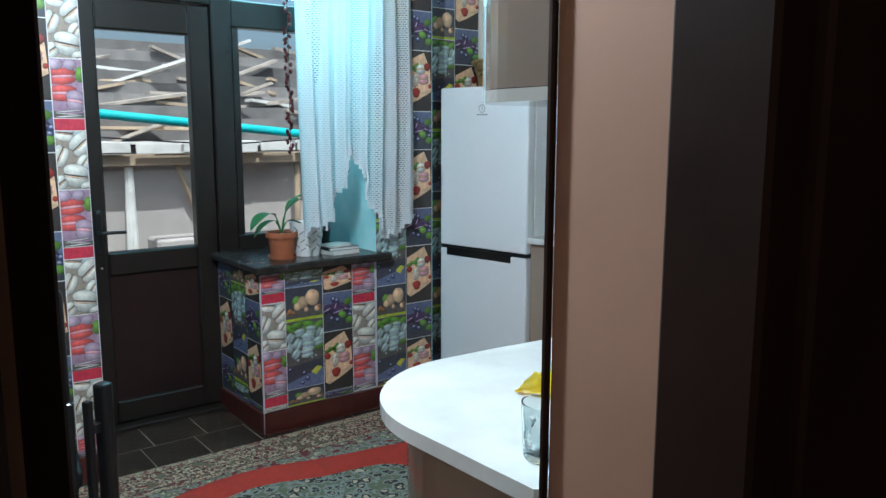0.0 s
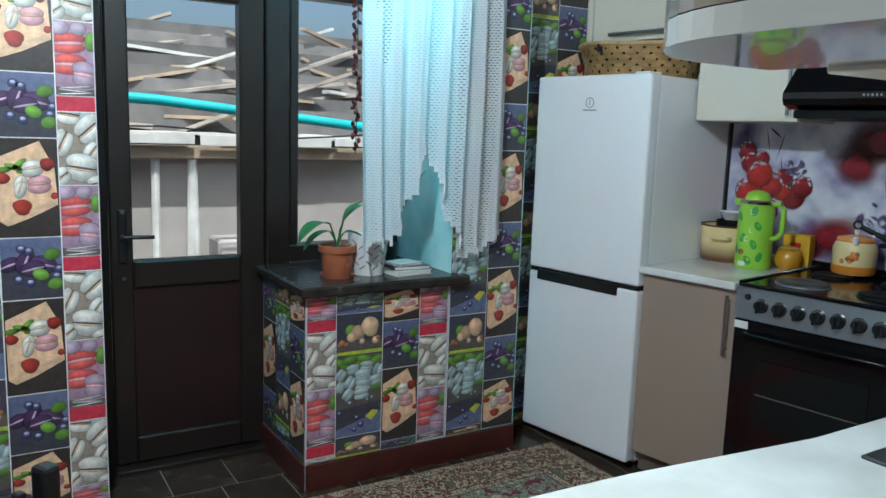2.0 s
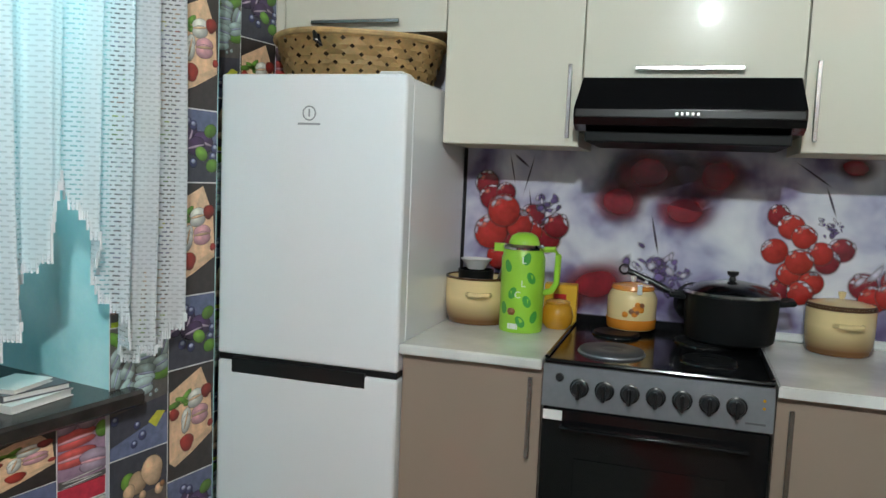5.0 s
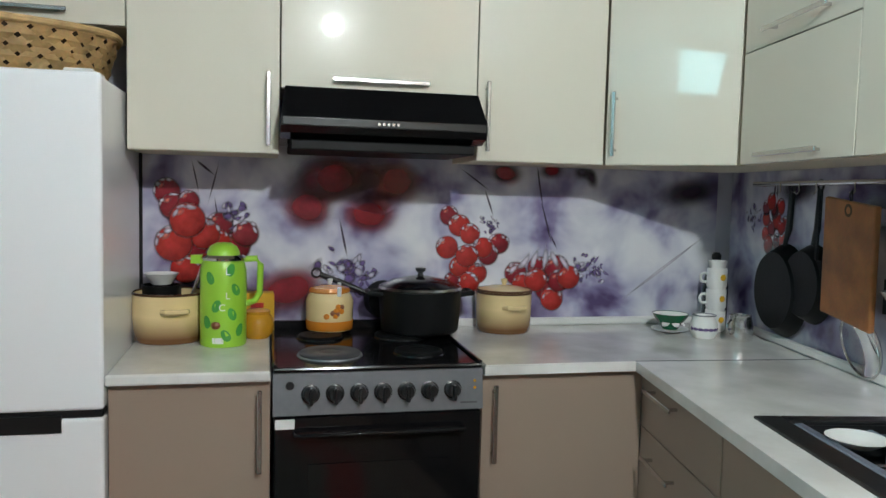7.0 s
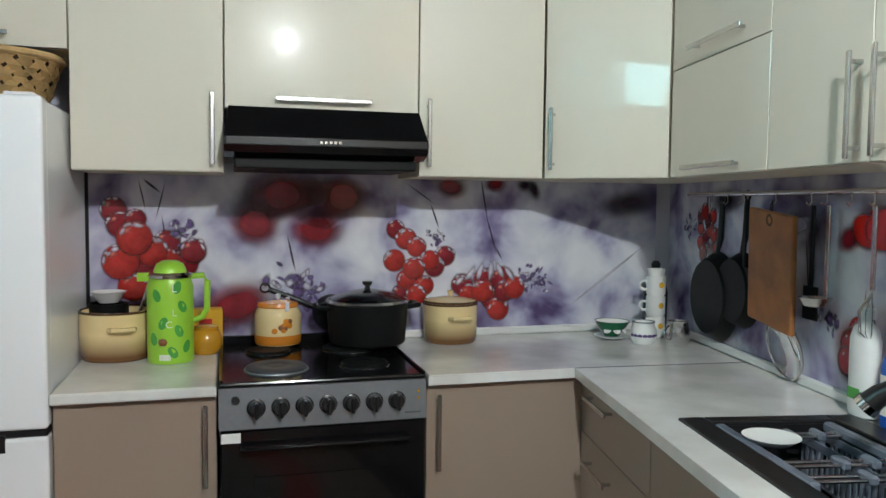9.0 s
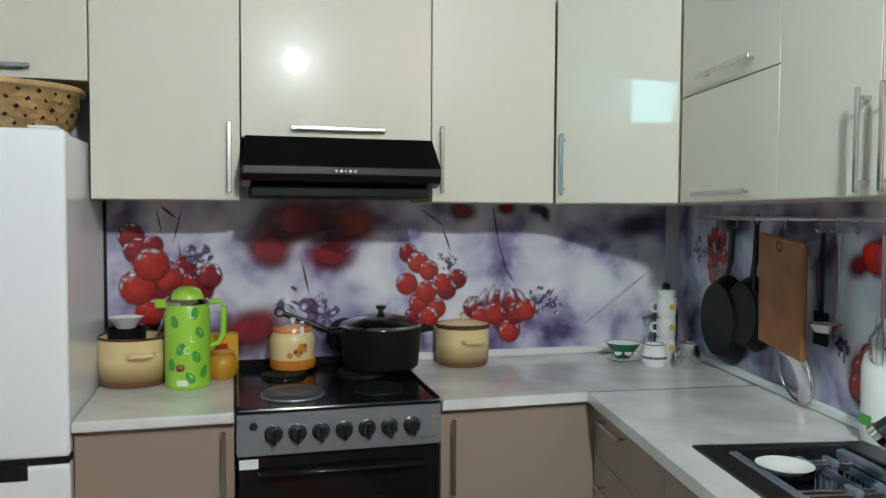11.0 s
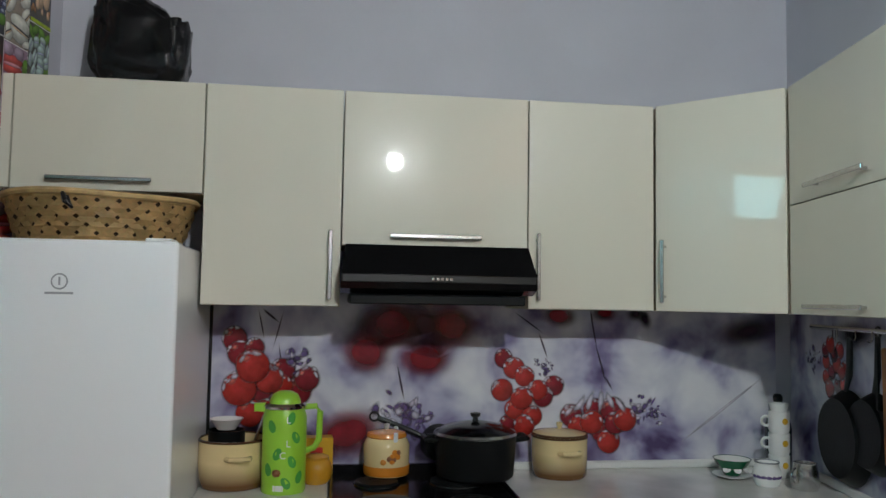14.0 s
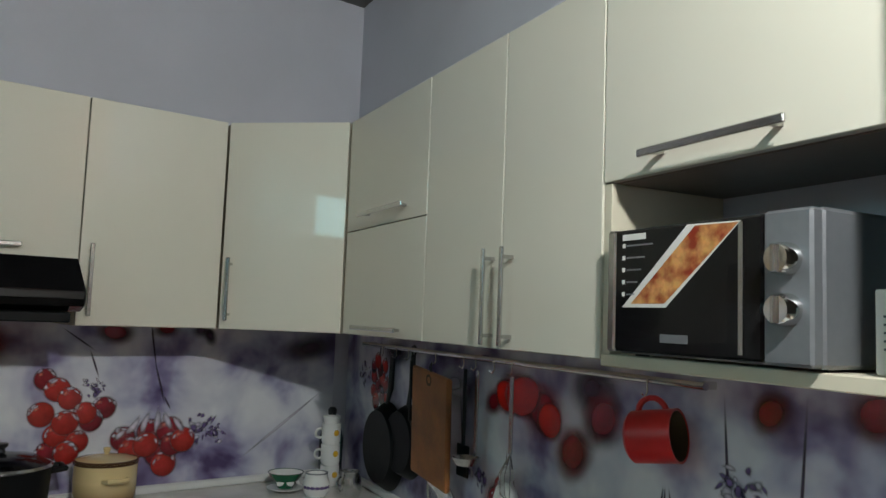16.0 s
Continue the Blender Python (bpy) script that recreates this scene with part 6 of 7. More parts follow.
def thermos(m):
    t = thing("vacuum_jug", "lime green vacuum jug with leaf print and handle", "vacuum jug", m)
    part("body", lathe([(0, 0), (0.068, 0), (0.070, 0.006), (0.070, 0.235), (0.062, 0.262), (0.060, 0.268), (0, 0.268)], 40), "lime", t, "", True)
    part("collar", lathe([(0.058, 0.262), (0.068, 0.264), (0.070, 0.272), (0.060, 0.280), (0, 0.280)], 40), "chrome", t, "chrome collar", True)
    part("lid", lathe([(0.050, 0.280), (0.048, 0.290), (0.040, 0.306), (0.022, 0.316), (0, 0.318)], 32), "lime", t, "rounded green lid", True)
    part("spout", prism([(-0.018, 0), (0.018, 0), (0.006, 0.045), (-0.006, 0.045)], 0.252, 0.278, m=pose(0, 0.052, 0)), "lime", t)
    part("handle", tube([(0, -0.058, 0.265), (0, -0.100, 0.268), (0, -0.112, 0.25), (0, -0.110, 0.16), (0, -0.095, 0.135), (0, -0.066, 0.125)], 0.010, 10), "lime", t, "", True)
    for a, z, tl in ((150, 0.21, 20), (200, 0.235, -15), (215, 0.175, 30), (165, 0.125, -25), (205, 0.10, 25), (140, 0.075, 10), (225, 0.05, -20), (190, 0.035, 35)):
        bm = bmesh.new()
        n = 12
        c = []
        for i in range(n):
            q = 2 * math.pi * i / n
            du, dz = 0.013 * math.cos(q), 0.020 * math.sin(q) * (1.15 if math.sin(q) > 0 else 0.9)
            k = radians(tl)
            x, y = du * math.cos(k) - dz * math.sin(k), du * math.sin(k) + dz * math.cos(k)
            b = radians(a) + x / 0.0707
            c.append(bm.verts.new((0.0708 * math.cos(b), 0.0708 * math.sin(b), z + y)))
        bm.faces.new(c)
        part("leaf_print", bm, "leaf_print", t)
    for ch, a, z in (("L", 193, 0.232), ("L", 193, 0.158), ("C", 180, 0.122)):
        b = radians(a)
        words("letter", ch, 0.030, "white_plastic", t, Matrix.Translation((0.0712 * math.cos(b), 0.0712 * math.sin(b), z)) @ Euler((radians(90), 0, b + radians(90))).to_matrix().to_4x4())
    part("picture_print", prism([(0.0700 * math.cos(radians(a)), 0.0700 * math.sin(radians(a))) for a in range(155, 187, 4)] + [(0.0712 * math.cos(radians(a)), 0.0712 * math.sin(radians(a))) for a in range(183, 151, -4)][:0] + [(0.0600 * math.cos(radians(170)), 0.06 * math.sin(radians(170)))], 0.012, 0.030), "white_plastic", t, "pale printed patch")
    part("toy_print", lathe([(0, 0.014), (0.012, 0.009), (0.015, 0), (0.011, -0.010), (0, -0.013)], 12, m=pose(-0.0625, 0.018, 0.068)), "hazel", t, "brown printed motif", True)


M["hazel"] = mat("brown_motif", (0.26, 0.09, 0.03), 0.4)
thermos(pose(3.505, 2.725, TOP + 0.001, 0, 0, 0))

tb = thing("tea_box", "yellow cardboard tea box beside the vacuum jug", "tea box", pose(3.69, 2.625, TOP + 0.001, 0, 0, 4))
part("carton", box(-0.03, 0.03, -0.055, 0.055, 0, 0.135, 0.002), "yellow", tb)
part("label", box(-0.0312, -0.030, -0.02, 0.022, 0.085, 0.105), "red", tb, "small red label")
part("flap", box(-0.029, 0.029, -0.054, 0.054, 0.1352, 0.137), "yellow", tb)
hj = thing("honey_pot", "round amber glazed pot with lid on worktop", "pot", pose(3.60, 2.622, TOP + 0.001))
part("body", lathe([(0, 0), (0.036, 0), (0.05, 0.018), (0.053, 0.045), (0.045, 0.072), (0.036, 0.080), (0, 0.080)], 32), "honey", hj, "", True)
part("lid", lathe([(0.040, 0.080), (0.041, 0.088), (0.025, 0.095), (0, 0.096)], 32), "honey", hj, "", True)


# ---- on the hob ----
def kettle(m):
    k = thing("enamel_kettle", "cream and orange enamel jug-kettle with flower motif", "kettle", m)
    part("body", lathe([(0, 0), (0.074, 0), (0.078, 0.006), (0.080, 0.10), (0.072, 0.118), (0.066, 0.126), (0, 0.126)], 40), "enamel_cream", k, "", True)
    part("base_band", lathe([(0.0775, 0.003), (0.0795, 0.006), (0.0805, 0.034), (0.0785, 0.034)], 40), "orange", k, "orange base band", True)
    lid = part("lid", lathe([(0.066, 0.126), (0.070, 0.130), (0.066, 0.142), (0.030, 0.150), (0, 0.151)], 40), "orange", k, "orange lid", True)
    part("knob", lathe([(0, 0.172), (0.010, 0.169), (0.008, 0.158), (0.005, 0.150), (0, 0.150)], 16), "white_plastic", lid, "", True)
    for a in (200, 330):
        c, s = math.cos(radians(a)), math.sin(radians(a))
        part("lug", box(-0.003, 0.003, -0.008, 0.008, 0.118, 0.150, 0.003, m=pose(0.076 * c, 0.076 * s, 0, 0, 0, a)), "white_plastic", k, "white handle lug")
    rnd = random.Random(2)
    for i in range(9):
        a = radians(rnd.uniform(166, 208))
        z = rnd.uniform(0.050, 0.085)
        part("flower_print", lathe([(0, 0.003), (0.009, 0.001), (0.011, -0.002), (0, -0.002)], 8, m=Matrix.Translation((0.0795 * math.cos(a), 0.0795 * math.sin(a), z)) @ Euler((0, radians(90), a)).to_matrix().to_4x4()), "orange" if i % 3 else "hazel", k)


kettle(pose(3.645, 2.385, 0.913, 0, 0, 0))


def cauldron(m):
    c = thing("cauldron", "large black cast cauldron with glass lid on cooker", "cauldron", m)
    r, h = 0.140, 0.142
    part("body", lathe([(0, 0), (r * 0.88, 0), (r * 0.94, 0.008), (r * 0.985, h * 0.6), (r, h), (r * 0.95, h), (r * 0.94, 0.02), (0, 0.014)], 40), "black_matt", c, "", True)
    lid = part("lid", lathe([(r * 1.01, h + 0.001), (r * 0.99, h + 0.010), (r * 0.7, h + 0.032), (r * 0.2, h + 0.045), (0, h + 0.046)], 40), "black_gloss", c, "dark glass lid", True)
    part("lid_ring", lathe([(r * 0.97, h + 0.0005), (r * 1.03, h + 0.004), (r * 0.99, h + 0.012), (r * 0.96, h + 0.008)], 40), "steel", lid, "steel lid rim", True)
    part("knob", lathe([(0, h + 0.075), (0.018, h + 0.072), (0.017, h + 0.062), (0.008, h + 0.055), (0.012, h + 0.045), (0, h + 0.044)], 18), "black_plastic", lid, "", True)
    for s in (0, 180):
        q = pose(0, 0, 0, 0, 0, s)
        part("handle", tube([q @ Vector((-0.04, -r * 0.95, h * 0.9)), q @ Vector((-0.035, -r - 0.035, h * 0.93)), q @ Vector((0.035, -r - 0.035, h * 0.93)), q @ Vector((0.04, -r * 0.95, h * 0.9))], 0.009, 8), "black_matt", c, "", True)


cauldron(pose(3.585, 2.085, 0.913, 0, 0, 0))


def frying_pan(m, r, label, hang):
    f = thing("frying_pan", label, "frying pan", m)
    part("pan", lathe([(0, 0), (r * 0.82, 0), (r, 0.042), (r * 1.01, 0.045), (r * 0.97, 0.045), (r * 0.80, 0.006), (0, 0.005)], 40), "black_matt", f, "", True)
    part("handle", tube([(0, r * 0.97, 0.036), (0, r + 0.05, 0.048), (0, r + 0.17, 0.052)], 0.010, 10, taper=[0.7, 1.1, 1.0]), "black_plastic", f, "", True)
    part("hanging_ring", tube([(0.016 * math.cos(a), r + 0.185 + 0.016 * math.sin(a), 0.052) for a in [radians(30 * i) for i in range(12)]], 0.004, 6, closed=True), "black_plastic", f, "", True)


frying_pan(Matrix(((0, 0, 1, 3.695), (-0.37, 0.93, 0, 2.19), (0.93, 0.37, 0, 1.000), (0, 0, 0, 1))), 0.066, "small black frying pan leaning behind the cauldron", False)


# ---- corner group ----
def cup_stack(m):
    c = thing("cup_stack", "stack of three white cups with lemon motif", "cups", m, group="stacked cups")
    for i in range(3):
        z = i * 0.078
        k = part("cup", lathe([(0, z + 0.002), (0.030, z), (0.036, z + 0.012), (0.036, z + 0.078), (0.033, z + 0.078), (0.032, z + 0.01), (0, z + 0.008)], 28), "white_plastic", c, "", True)
        part("handle", tube([(p[0], 0, p[2]) for p in arc(-0.044, z + 0.042, 0.017, 60, 300, 10)], 0.005, 8), "white_plastic", k, "", True)
        part("lemon_print", lathe([(0, 0.002), (0.010, 0.001), (0.012, -0.001), (0, -0.001)], 10, m=Matrix.Translation((0.012, -0.0345, z + 0.045)) @ Euler((radians(90), 0, radians(18))).to_matrix().to_4x4()), "yellow", k, "yellow lemon print")
    part("top_cup", lathe([(0, 0.236), (0.028, 0.234), (0.034, 0.262), (0.031, 0.262), (0.026, 0.24), (0, 0.238)], 28), "white_plastic", c, "", True)


cup_stack(SINK @ pose(-0.215, 0.135, TOP + 0.001, 0, 0, -95))
sb = thing("sugar_bowl", "white porcelain sugar bowl with blue flower print", "sugar bowl", SINK @ pose(-0.36, 0.235, TOP + 0.001))
part("body", lathe([(0, 0), (0.034, 0), (0.046, 0.02), (0.047, 0.05), (0.038, 0.072), (0.040, 0.080), (0.036, 0.080), (0.032, 0.07), (0, 0.06)], 32), "white_plastic", sb, "", True)
part("rim", lathe([(0.036, 0.079), (0.041, 0.079), (0.041, 0.083), (0.036, 0.083), (0.036, 0.079)], 32), "panel_grey", sb, "", True)
for a in range(100, 330, 22):
    part("flower_print", lathe([(0, 0.002), (0.010, 0.0), (0, -0.002)], 8, m=Matrix.Translation((0.0455 * math.cos(radians(a)), 0.0455 * math.sin(radians(a)), 0.035)) @ Euler((0, radians(90), radians(a))).to_matrix().to_4x4()), "b_violet", sb)
sj = thing("steel_jug", "small dark steel jug with handle on worktop", "jug", SINK @ pose(-0.405, 0.125, TOP + 0.001, 0, 0, 120))
part("body", lathe([(0, 0), (0.038, 0), (0.045, 0.015), (0.042, 0.06), (0.036, 0.085), (0.038, 0.09), (0.034, 0.09), (0.033, 0.08), (0, 0.075)], 28), "steel", sj, "", True)
part("handle", tube(arc(0.046, 0.05, 0.026, -80, 80, 8), 0.004, 8), "steel", sj, "", True)
gb = thing("tea_bowl", "green and white glazed tea bowl on saucer", "bowl", SINK @ pose(-0.245, 0.315, TOP + 0.001))
part("bowl", lathe([(0, 0.012), (0.028, 0.010), (0.032, 0.018), (0.058, 0.052), (0.066, 0.068), (0.063, 0.068), (0.054, 0.052), (0.028, 0.020), (0, 0.018)], 32), "green_glaze", gb, "", True)
part("saucer", lathe([(0, 0), (0.03, 0), (0.066, 0.010), (0.068, 0.013), (0.03, 0.006), (0, 0.005)], 32), "white_plastic", gb, "white saucer", True)
part("lining", lathe([(0.0615, 0.0665), (0.053, 0.0530), (0.028, 0.0215), (0, 0.0195)], 32), "white_plastic", gb, "white glazed inside", True)
for a in range(140, 330, 45):
    part("petal_print", lathe([(0, 0.003), (0.015, 0.0), (0, -0.003)], 8, m=Matrix.Translation((0.046 * math.cos(radians(a)), 0.046 * math.sin(radians(a)), 0.036)) @ Euler((0, radians(50), radians(a))).to_matrix().to_4x4()), "white_plastic", gb)


gj = thing("glass_bottle", "dark green glass bottle standing behind the cups", "bottle", SINK @ pose(-0.12, 0.10, TOP + 0.001))
M["green_glass"] = mat("dark_green_glass", (0.02, 0.045, 0.035), 0.08, vary=0.2, coat=0.5)
part("body", lathe([(0, 0), (0.045, 0), (0.048, 0.008), (0.048, 0.16), (0.038, 0.20), (0.016, 0.225), (0.015, 0.26), (0, 0.26)], 28), "green_glass", gj, "", True)
part("stopper", lathe([(0.017, 0.258), (0.018, 0.275), (0.010, 0.285), (0, 0.286)], 16), "black_plastic", gj, "", True)


# ---- hanging rail on the sink wall ----
def hook(parent, u):
    part("hook", tube([(u, 0.052, 1.447), (u, 0.058, 1.440), (u, 0.056, 1.415), (u, 0.064, 1.405), (u, 0.072, 1.412)], 0.0022, 6), "chrome", parent, "", True)


def utensil_rail():
    r = thing("utensil_rail", "chrome utensil rail with hooks under the cabinets", "rail", SINK)
    part("rail", tube([(-0.30, 0.05, 1.44), (-2.02, 0.05, 1.44)], 0.008, 10), "chrome", r, "", True)
    for u in (-0.32, -1.15, -2.0):
        part("bracket", box(u - 0.008, u + 0.008, 0.006, 0.05, 1.432, 1.448, 0.002), "chrome", r)
    for u in (-0.5, -0.62, -0.72, -0.92, -1.10, -1.17, -1.27, -1.36, -1.87):
        hook(r, u)


utensil_rail()
frying_pan(SINK @ pose(-0.50, 0.068, 1.085, 90, 0, 0), 0.155, "black frying pan hanging on the rail", True)
frying_pan(SINK @ pose(-0.66, 0.060, 1.125, 90, 0, 0), 0.125, "smaller black frying pan hanging on the rail", True)


def cutting_board():
    b = thing("cutting_board", "reddish wooden cutting board hanging on the rail", "cutting board", SINK @ pose(-0.955, 0.082, 1.055, -4, -6, 0))
    bm = box(-0.120, 0.120, -0.009, 0.009, 0, 0.335, 0.006, seg=2)
    part("board", bm, "board", b)
    # dark ring laid on the board in place of a shaded hole
    part("hole_ring", lathe([(0.010, -0.0095), (0.018, -0.0095), (0.018, 0.0095), (0.010, 0.0095), (0.010, -0.0095)], 18, m=pose(0.0, 0, 0.31, 90)), "wicker_dark", b, "dark hanging hole")
    part("loop", tube([(0, 0.0, 0.315), (0.006, 0.004, 0.35), (0, 0.0, 0.365), (-0.006, 0.004, 0.35), (0, 0, 0.315)], 0.002, 6), "black_plastic", b)


cutting_board()


def utensil(u, length, label, head, material="steel", v=0.062, tilt=0.0):
    t = thing("kitchen_utensil", label, "utensil", SINK @ pose(u, v, 1.405, 0, tilt, 0))
    part("handle", box(-0.008, 0.008, -0.003, 0.003, -length, 0, 0.002), material, t)
    if head == "spatula":
        part("blade", box(-0.035, 0.035, -0.002, 0.002, -length - 0.09, -length + 0.002, 0.0015), material, t)
    elif head == "ladle":
        part("bowl", lathe([(0, -0.03), (0.028, -0.022), (0.042, 0), (0.039, 0), (0.026, -0.018), (0, -0.026)], 20, m=pose(0, 0.03, -length, 0)), material, t, "", True)
    elif head == "scoop":
        part("scoop", lathe([(0, -0.055), (0.045, -0.040), (0.062, 0.0), (0.066, 0.045), (0.062, 0.045), (0.040, -0.034), (0, -0.048)], 24, m=pose(0, 0.045, -length - 0.01, 35, 0, 0)), material, t, "", True)
    else:
        for i in range(6):
            a = math.pi * i / 6
            part("wire", tube([(0, 0, -length), (0.028 * math.cos(a), 0.028 * math.sin(a), -length - 0.05), (0.024 * math.cos(a), 0.024 * math.sin(a), -length - 0.10), (0, 0, -length - 0.125)], 0.0015, 5), material, t, "", True)
    return t


utensil(-0.73, 0.20, "dark metal slice hanging on the rail", "spatula", "black_matt", 0.05)
utensil(-1.10, 0.22, "dark spatula hanging beside the board", "spatula", "black_matt", 0.05)
utensil(-1.17, 0.24, "steel ladle hanging on the rail", "ladle", "steel", 0.05)
utensil(-1.37, 0.20, "steel whisk hanging on the rail", "whisk", "steel")
gl = thing("glass_cover", "round glass pan lid leaning under the board", "pan lid", SINK @ pose(-0.985, 0.055, 0.995, 78, 0, 0))
part("glass", lathe([(0, 0.022), (0.05, 0.018), (0.088, 0.002), (0.09, 0.0), (0.05, 0.014), (0, 0.018)], 36), "lid_glass", gl, "", True)
part("rim", lathe([(0.088, -0.002), (0.094, 0.0), (0.091, 0.005), (0.087, 0.003), (0.088, -0.002)], 36), "steel", gl, "steel rim", True)
part("knob", lathe([(0, 0.045), (0.014, 0.042), (0.010, 0.03), (0.006, 0.02), (0, 0.02)], 16), "black_plastic", gl, "", True)
rc = thing("red_mug", "red mug with dark inside hanging on the rail", "mug", SINK @ pose(-1.925, 0.085, 1.335, 0, -82, 25) @ Matrix.Scale(1.22, 4))
part("cup", lathe([(0, -0.04), (0.036, -0.04), (0.042, -0.034), (0.043, 0.04), (0.040, 0.04), (0.038, -0.032), (0, -0.036)], 32), "red", rc, "", True)
part("inside", lathe([(0.0392, 0.039), (0.0375, -0.031), (0, -0.034)], 32), "wicker_dark", rc, "dark inside", True)
part("handle", tube(arc(0.037, 0.0, 0.024, -80, 80, 8), 0.005, 8), "red", rc, "", True)


# ---- behind the sink ----
def bottle(m, label, body_mat, cap_mat, r, h, name="detergent_bottle"):
    b = thing(name, label, "bottle", m)
    part("body", lathe([(0, 0), (r * 0.92, 0), (r, 0.008), (r, h * 0.68), (r * 0.8, h * 0.78), (r * 0.35, h * 0.84), (r * 0.35, h * 0.88), (0, h * 0.88)], 28, squash=0.6), body_mat, b, "", True)
    part("cap", lathe([(r * 0.42, h * 0.86), (r * 0.42, h * 0.95), (r * 0.2, h * 0.97), (r * 0.18, h), (0, h)], 18), cap_mat, b, "", True)
    part("label_print", lathe([(r * 1.004, h * 0.14), (r * 1.006, h * 0.60)], 28, squash=0.605), "paper" if body_mat != "white_plastic" else "leaf_print", b, "printed label band", True) if body_mat != "white_plastic" else part("label_print", box(-r * 0.5, r * 0.5, r * 0.595, r * 0.61, h * 0.15, h * 0.25), "leaf_print", b, "small green label")
    return b


bottle(SINK @ pose(-1.345, 0.055, TOP + 0.007), "white plastic detergent bottle behind the sink", "white_plastic", "white_plastic", 0.046, 0.27)
bottle(SINK @ pose(-1.455, 0.060, TOP + 0.007), "blue dish soap bottle behind the sink", "blue", "white_plastic", 0.036, 0.20)


def tap():
    t = thing("kitchen_tap", "chrome tap with black spray head at sink", "tap", SINK @ pose(-1.84, 0.10, TOP + 0.022))
    part("base", lathe([(0, 0), (0.028, 0), (0.026, 0.02), (0.020, 0.03), (0.019, 0.10), (0, 0.10)], 24), "chrome", t, "", True)
    part("spout", tube([(0, 0, 0.09), (0.0, 0.0, 0.14), (0.02, 0.02, 0.17), (0.07, 0.08, 0.175), (0.12, 0.14, 0.15)], 0.012, 12), "chrome", t, "", True)
    part("spray_head", tube([(0.115, 0.135, 0.155), (0.145, 0.165, 0.125), (0.155, 0.178, 0.108)], 0.019, 14, taper=[0.8, 1.1, 1.2]), "black_plastic", t, "black spray head", True)
    part("spray_ring", tube([(0.155, 0.178, 0.108), (0.162, 0.186, 0.096)], 0.025, 14), "chrome", t, "chrome ring", True)
    part("lever", tube([(0, -0.0, 0.10), (-0.03, -0.01, 0.135), (-0.06, -0.015, 0.15)], 0.007, 8), "chrome", t, "", True)


tap()


# ---- microwave and what stands beside it ----
def microwave():
    w, h, dep = 0.392, 0.208, 0.27
    m = thing("microwave", "silver and black microwave with food picture sticker", "microwave", on_sink(2.058, 0.318, 1.503))
    part("body", box(0.0, w, 0.02, dep, 0.0, h, 0.006), "panel_grey", m)
    d = part("door", box(0.004, 0.316, 0, 0.022, 0.004, h - 0.004, 0.004), "black_gloss", m, "black glass door")
    part("door_edge", box(-0.001, 0.020, -0.003, 0.019, 0.003, h - 0.003, 0.004), "steel", d, "silver door edge")
    p = part("control_panel", box(0.317, w, -0.001, 0.022, 0.002, h - 0.002, 0.004), "panel_grey", m, "silver control panel")
    for z in (0.140, 0.074):
        k = part("knob", lathe([(0, 0.024), (0.018, 0.024), (0.021, 0.018), (0.022, 0.0), (0, 0)], 24, m=pose(0.356, -0.001, z, 90)), "chrome", p, "", True)
        part("pointer", box(0.352, 0.358, -0.031, -0.024, z - 0.018, z + 0.018, 0.001), "steel", k)
    bm = bmesh.new()
    f = bm.faces.new([bm.verts.new((x, -0.0012, z)) for x, z in ((0.036, 0.076), (0.137, 0.076), (0.281, 0.198), (0.180, 0.201))])
    part("sticker", bm, "paper", d, "white sticker")
    bm = bmesh.new()
    bm.faces.new([bm.verts.new((x, -0.0016, z)) for x, z in ((0.058, 0.082), (0.134, 0.082), (0.277, 0.196), (0.196, 0.198))])
    M["pizza"] = mat("pizza_print", (0.62, 0.06, 0.015), 0.3, vary=0.5, scale=34, second=(0.82, 0.40, 0.14), amount=0.25)
    part("pizza_print", bm, "pizza", d, "orange and red food picture")
    part("maker_print", box(0.036, 0.090, -0.0014, -0.0002, 0.186, 0.196), "paper", d)
    for i in range(5):
        z = 0.174 - i * 0.020
        part("icon_print", box(0.036, 0.042, -0.0014, -0.0002, z, z + 0.007), "paper", d)
        part("text_bar", box(0.046, 0.046 + (0.060, 0.042, 0.034, 0.026, 0.02)[i], -0.0014, -0.0002, z + 0.002, z + 0.0045), "panel_grey", d)
    part("maker_print", box(0.125, 0.182, -0.0014, -0.0002, 0.022, 0.035), "panel_grey", d)
    part("silver_line", box(0.276, 0.284, -0.0016, -0.0002, 0.012, 0.196), "steel", d, "vertical silver line")
    for x in (0.03, w - 0.03):
        for y in (0.05, dep - 0.03):
            part("foot", lathe([(0, -0.004), (0.012, -0.004), (0.012, 0.002), (0, 0.002)], 10, m=pose(x, y, 0)), "black_plastic", m)


microwave()
wb2 = thing("paper_box", "white printed carton standing beside the microwave", "carton", on_sink(2.492, 0.26, UB + 0.0135))
part("carton", box(0, 0.055, 0, 0.19, 0, 0.105, 0.002), "paper", wb2)
for i in range(5):
    part("text_bar", box(0.012, 0.045 - 0.004 * (i % 3), -0.0012, 0.0002, 0.03 + i * 0.010, 0.033 + i * 0.010), "print_grey", wb2)


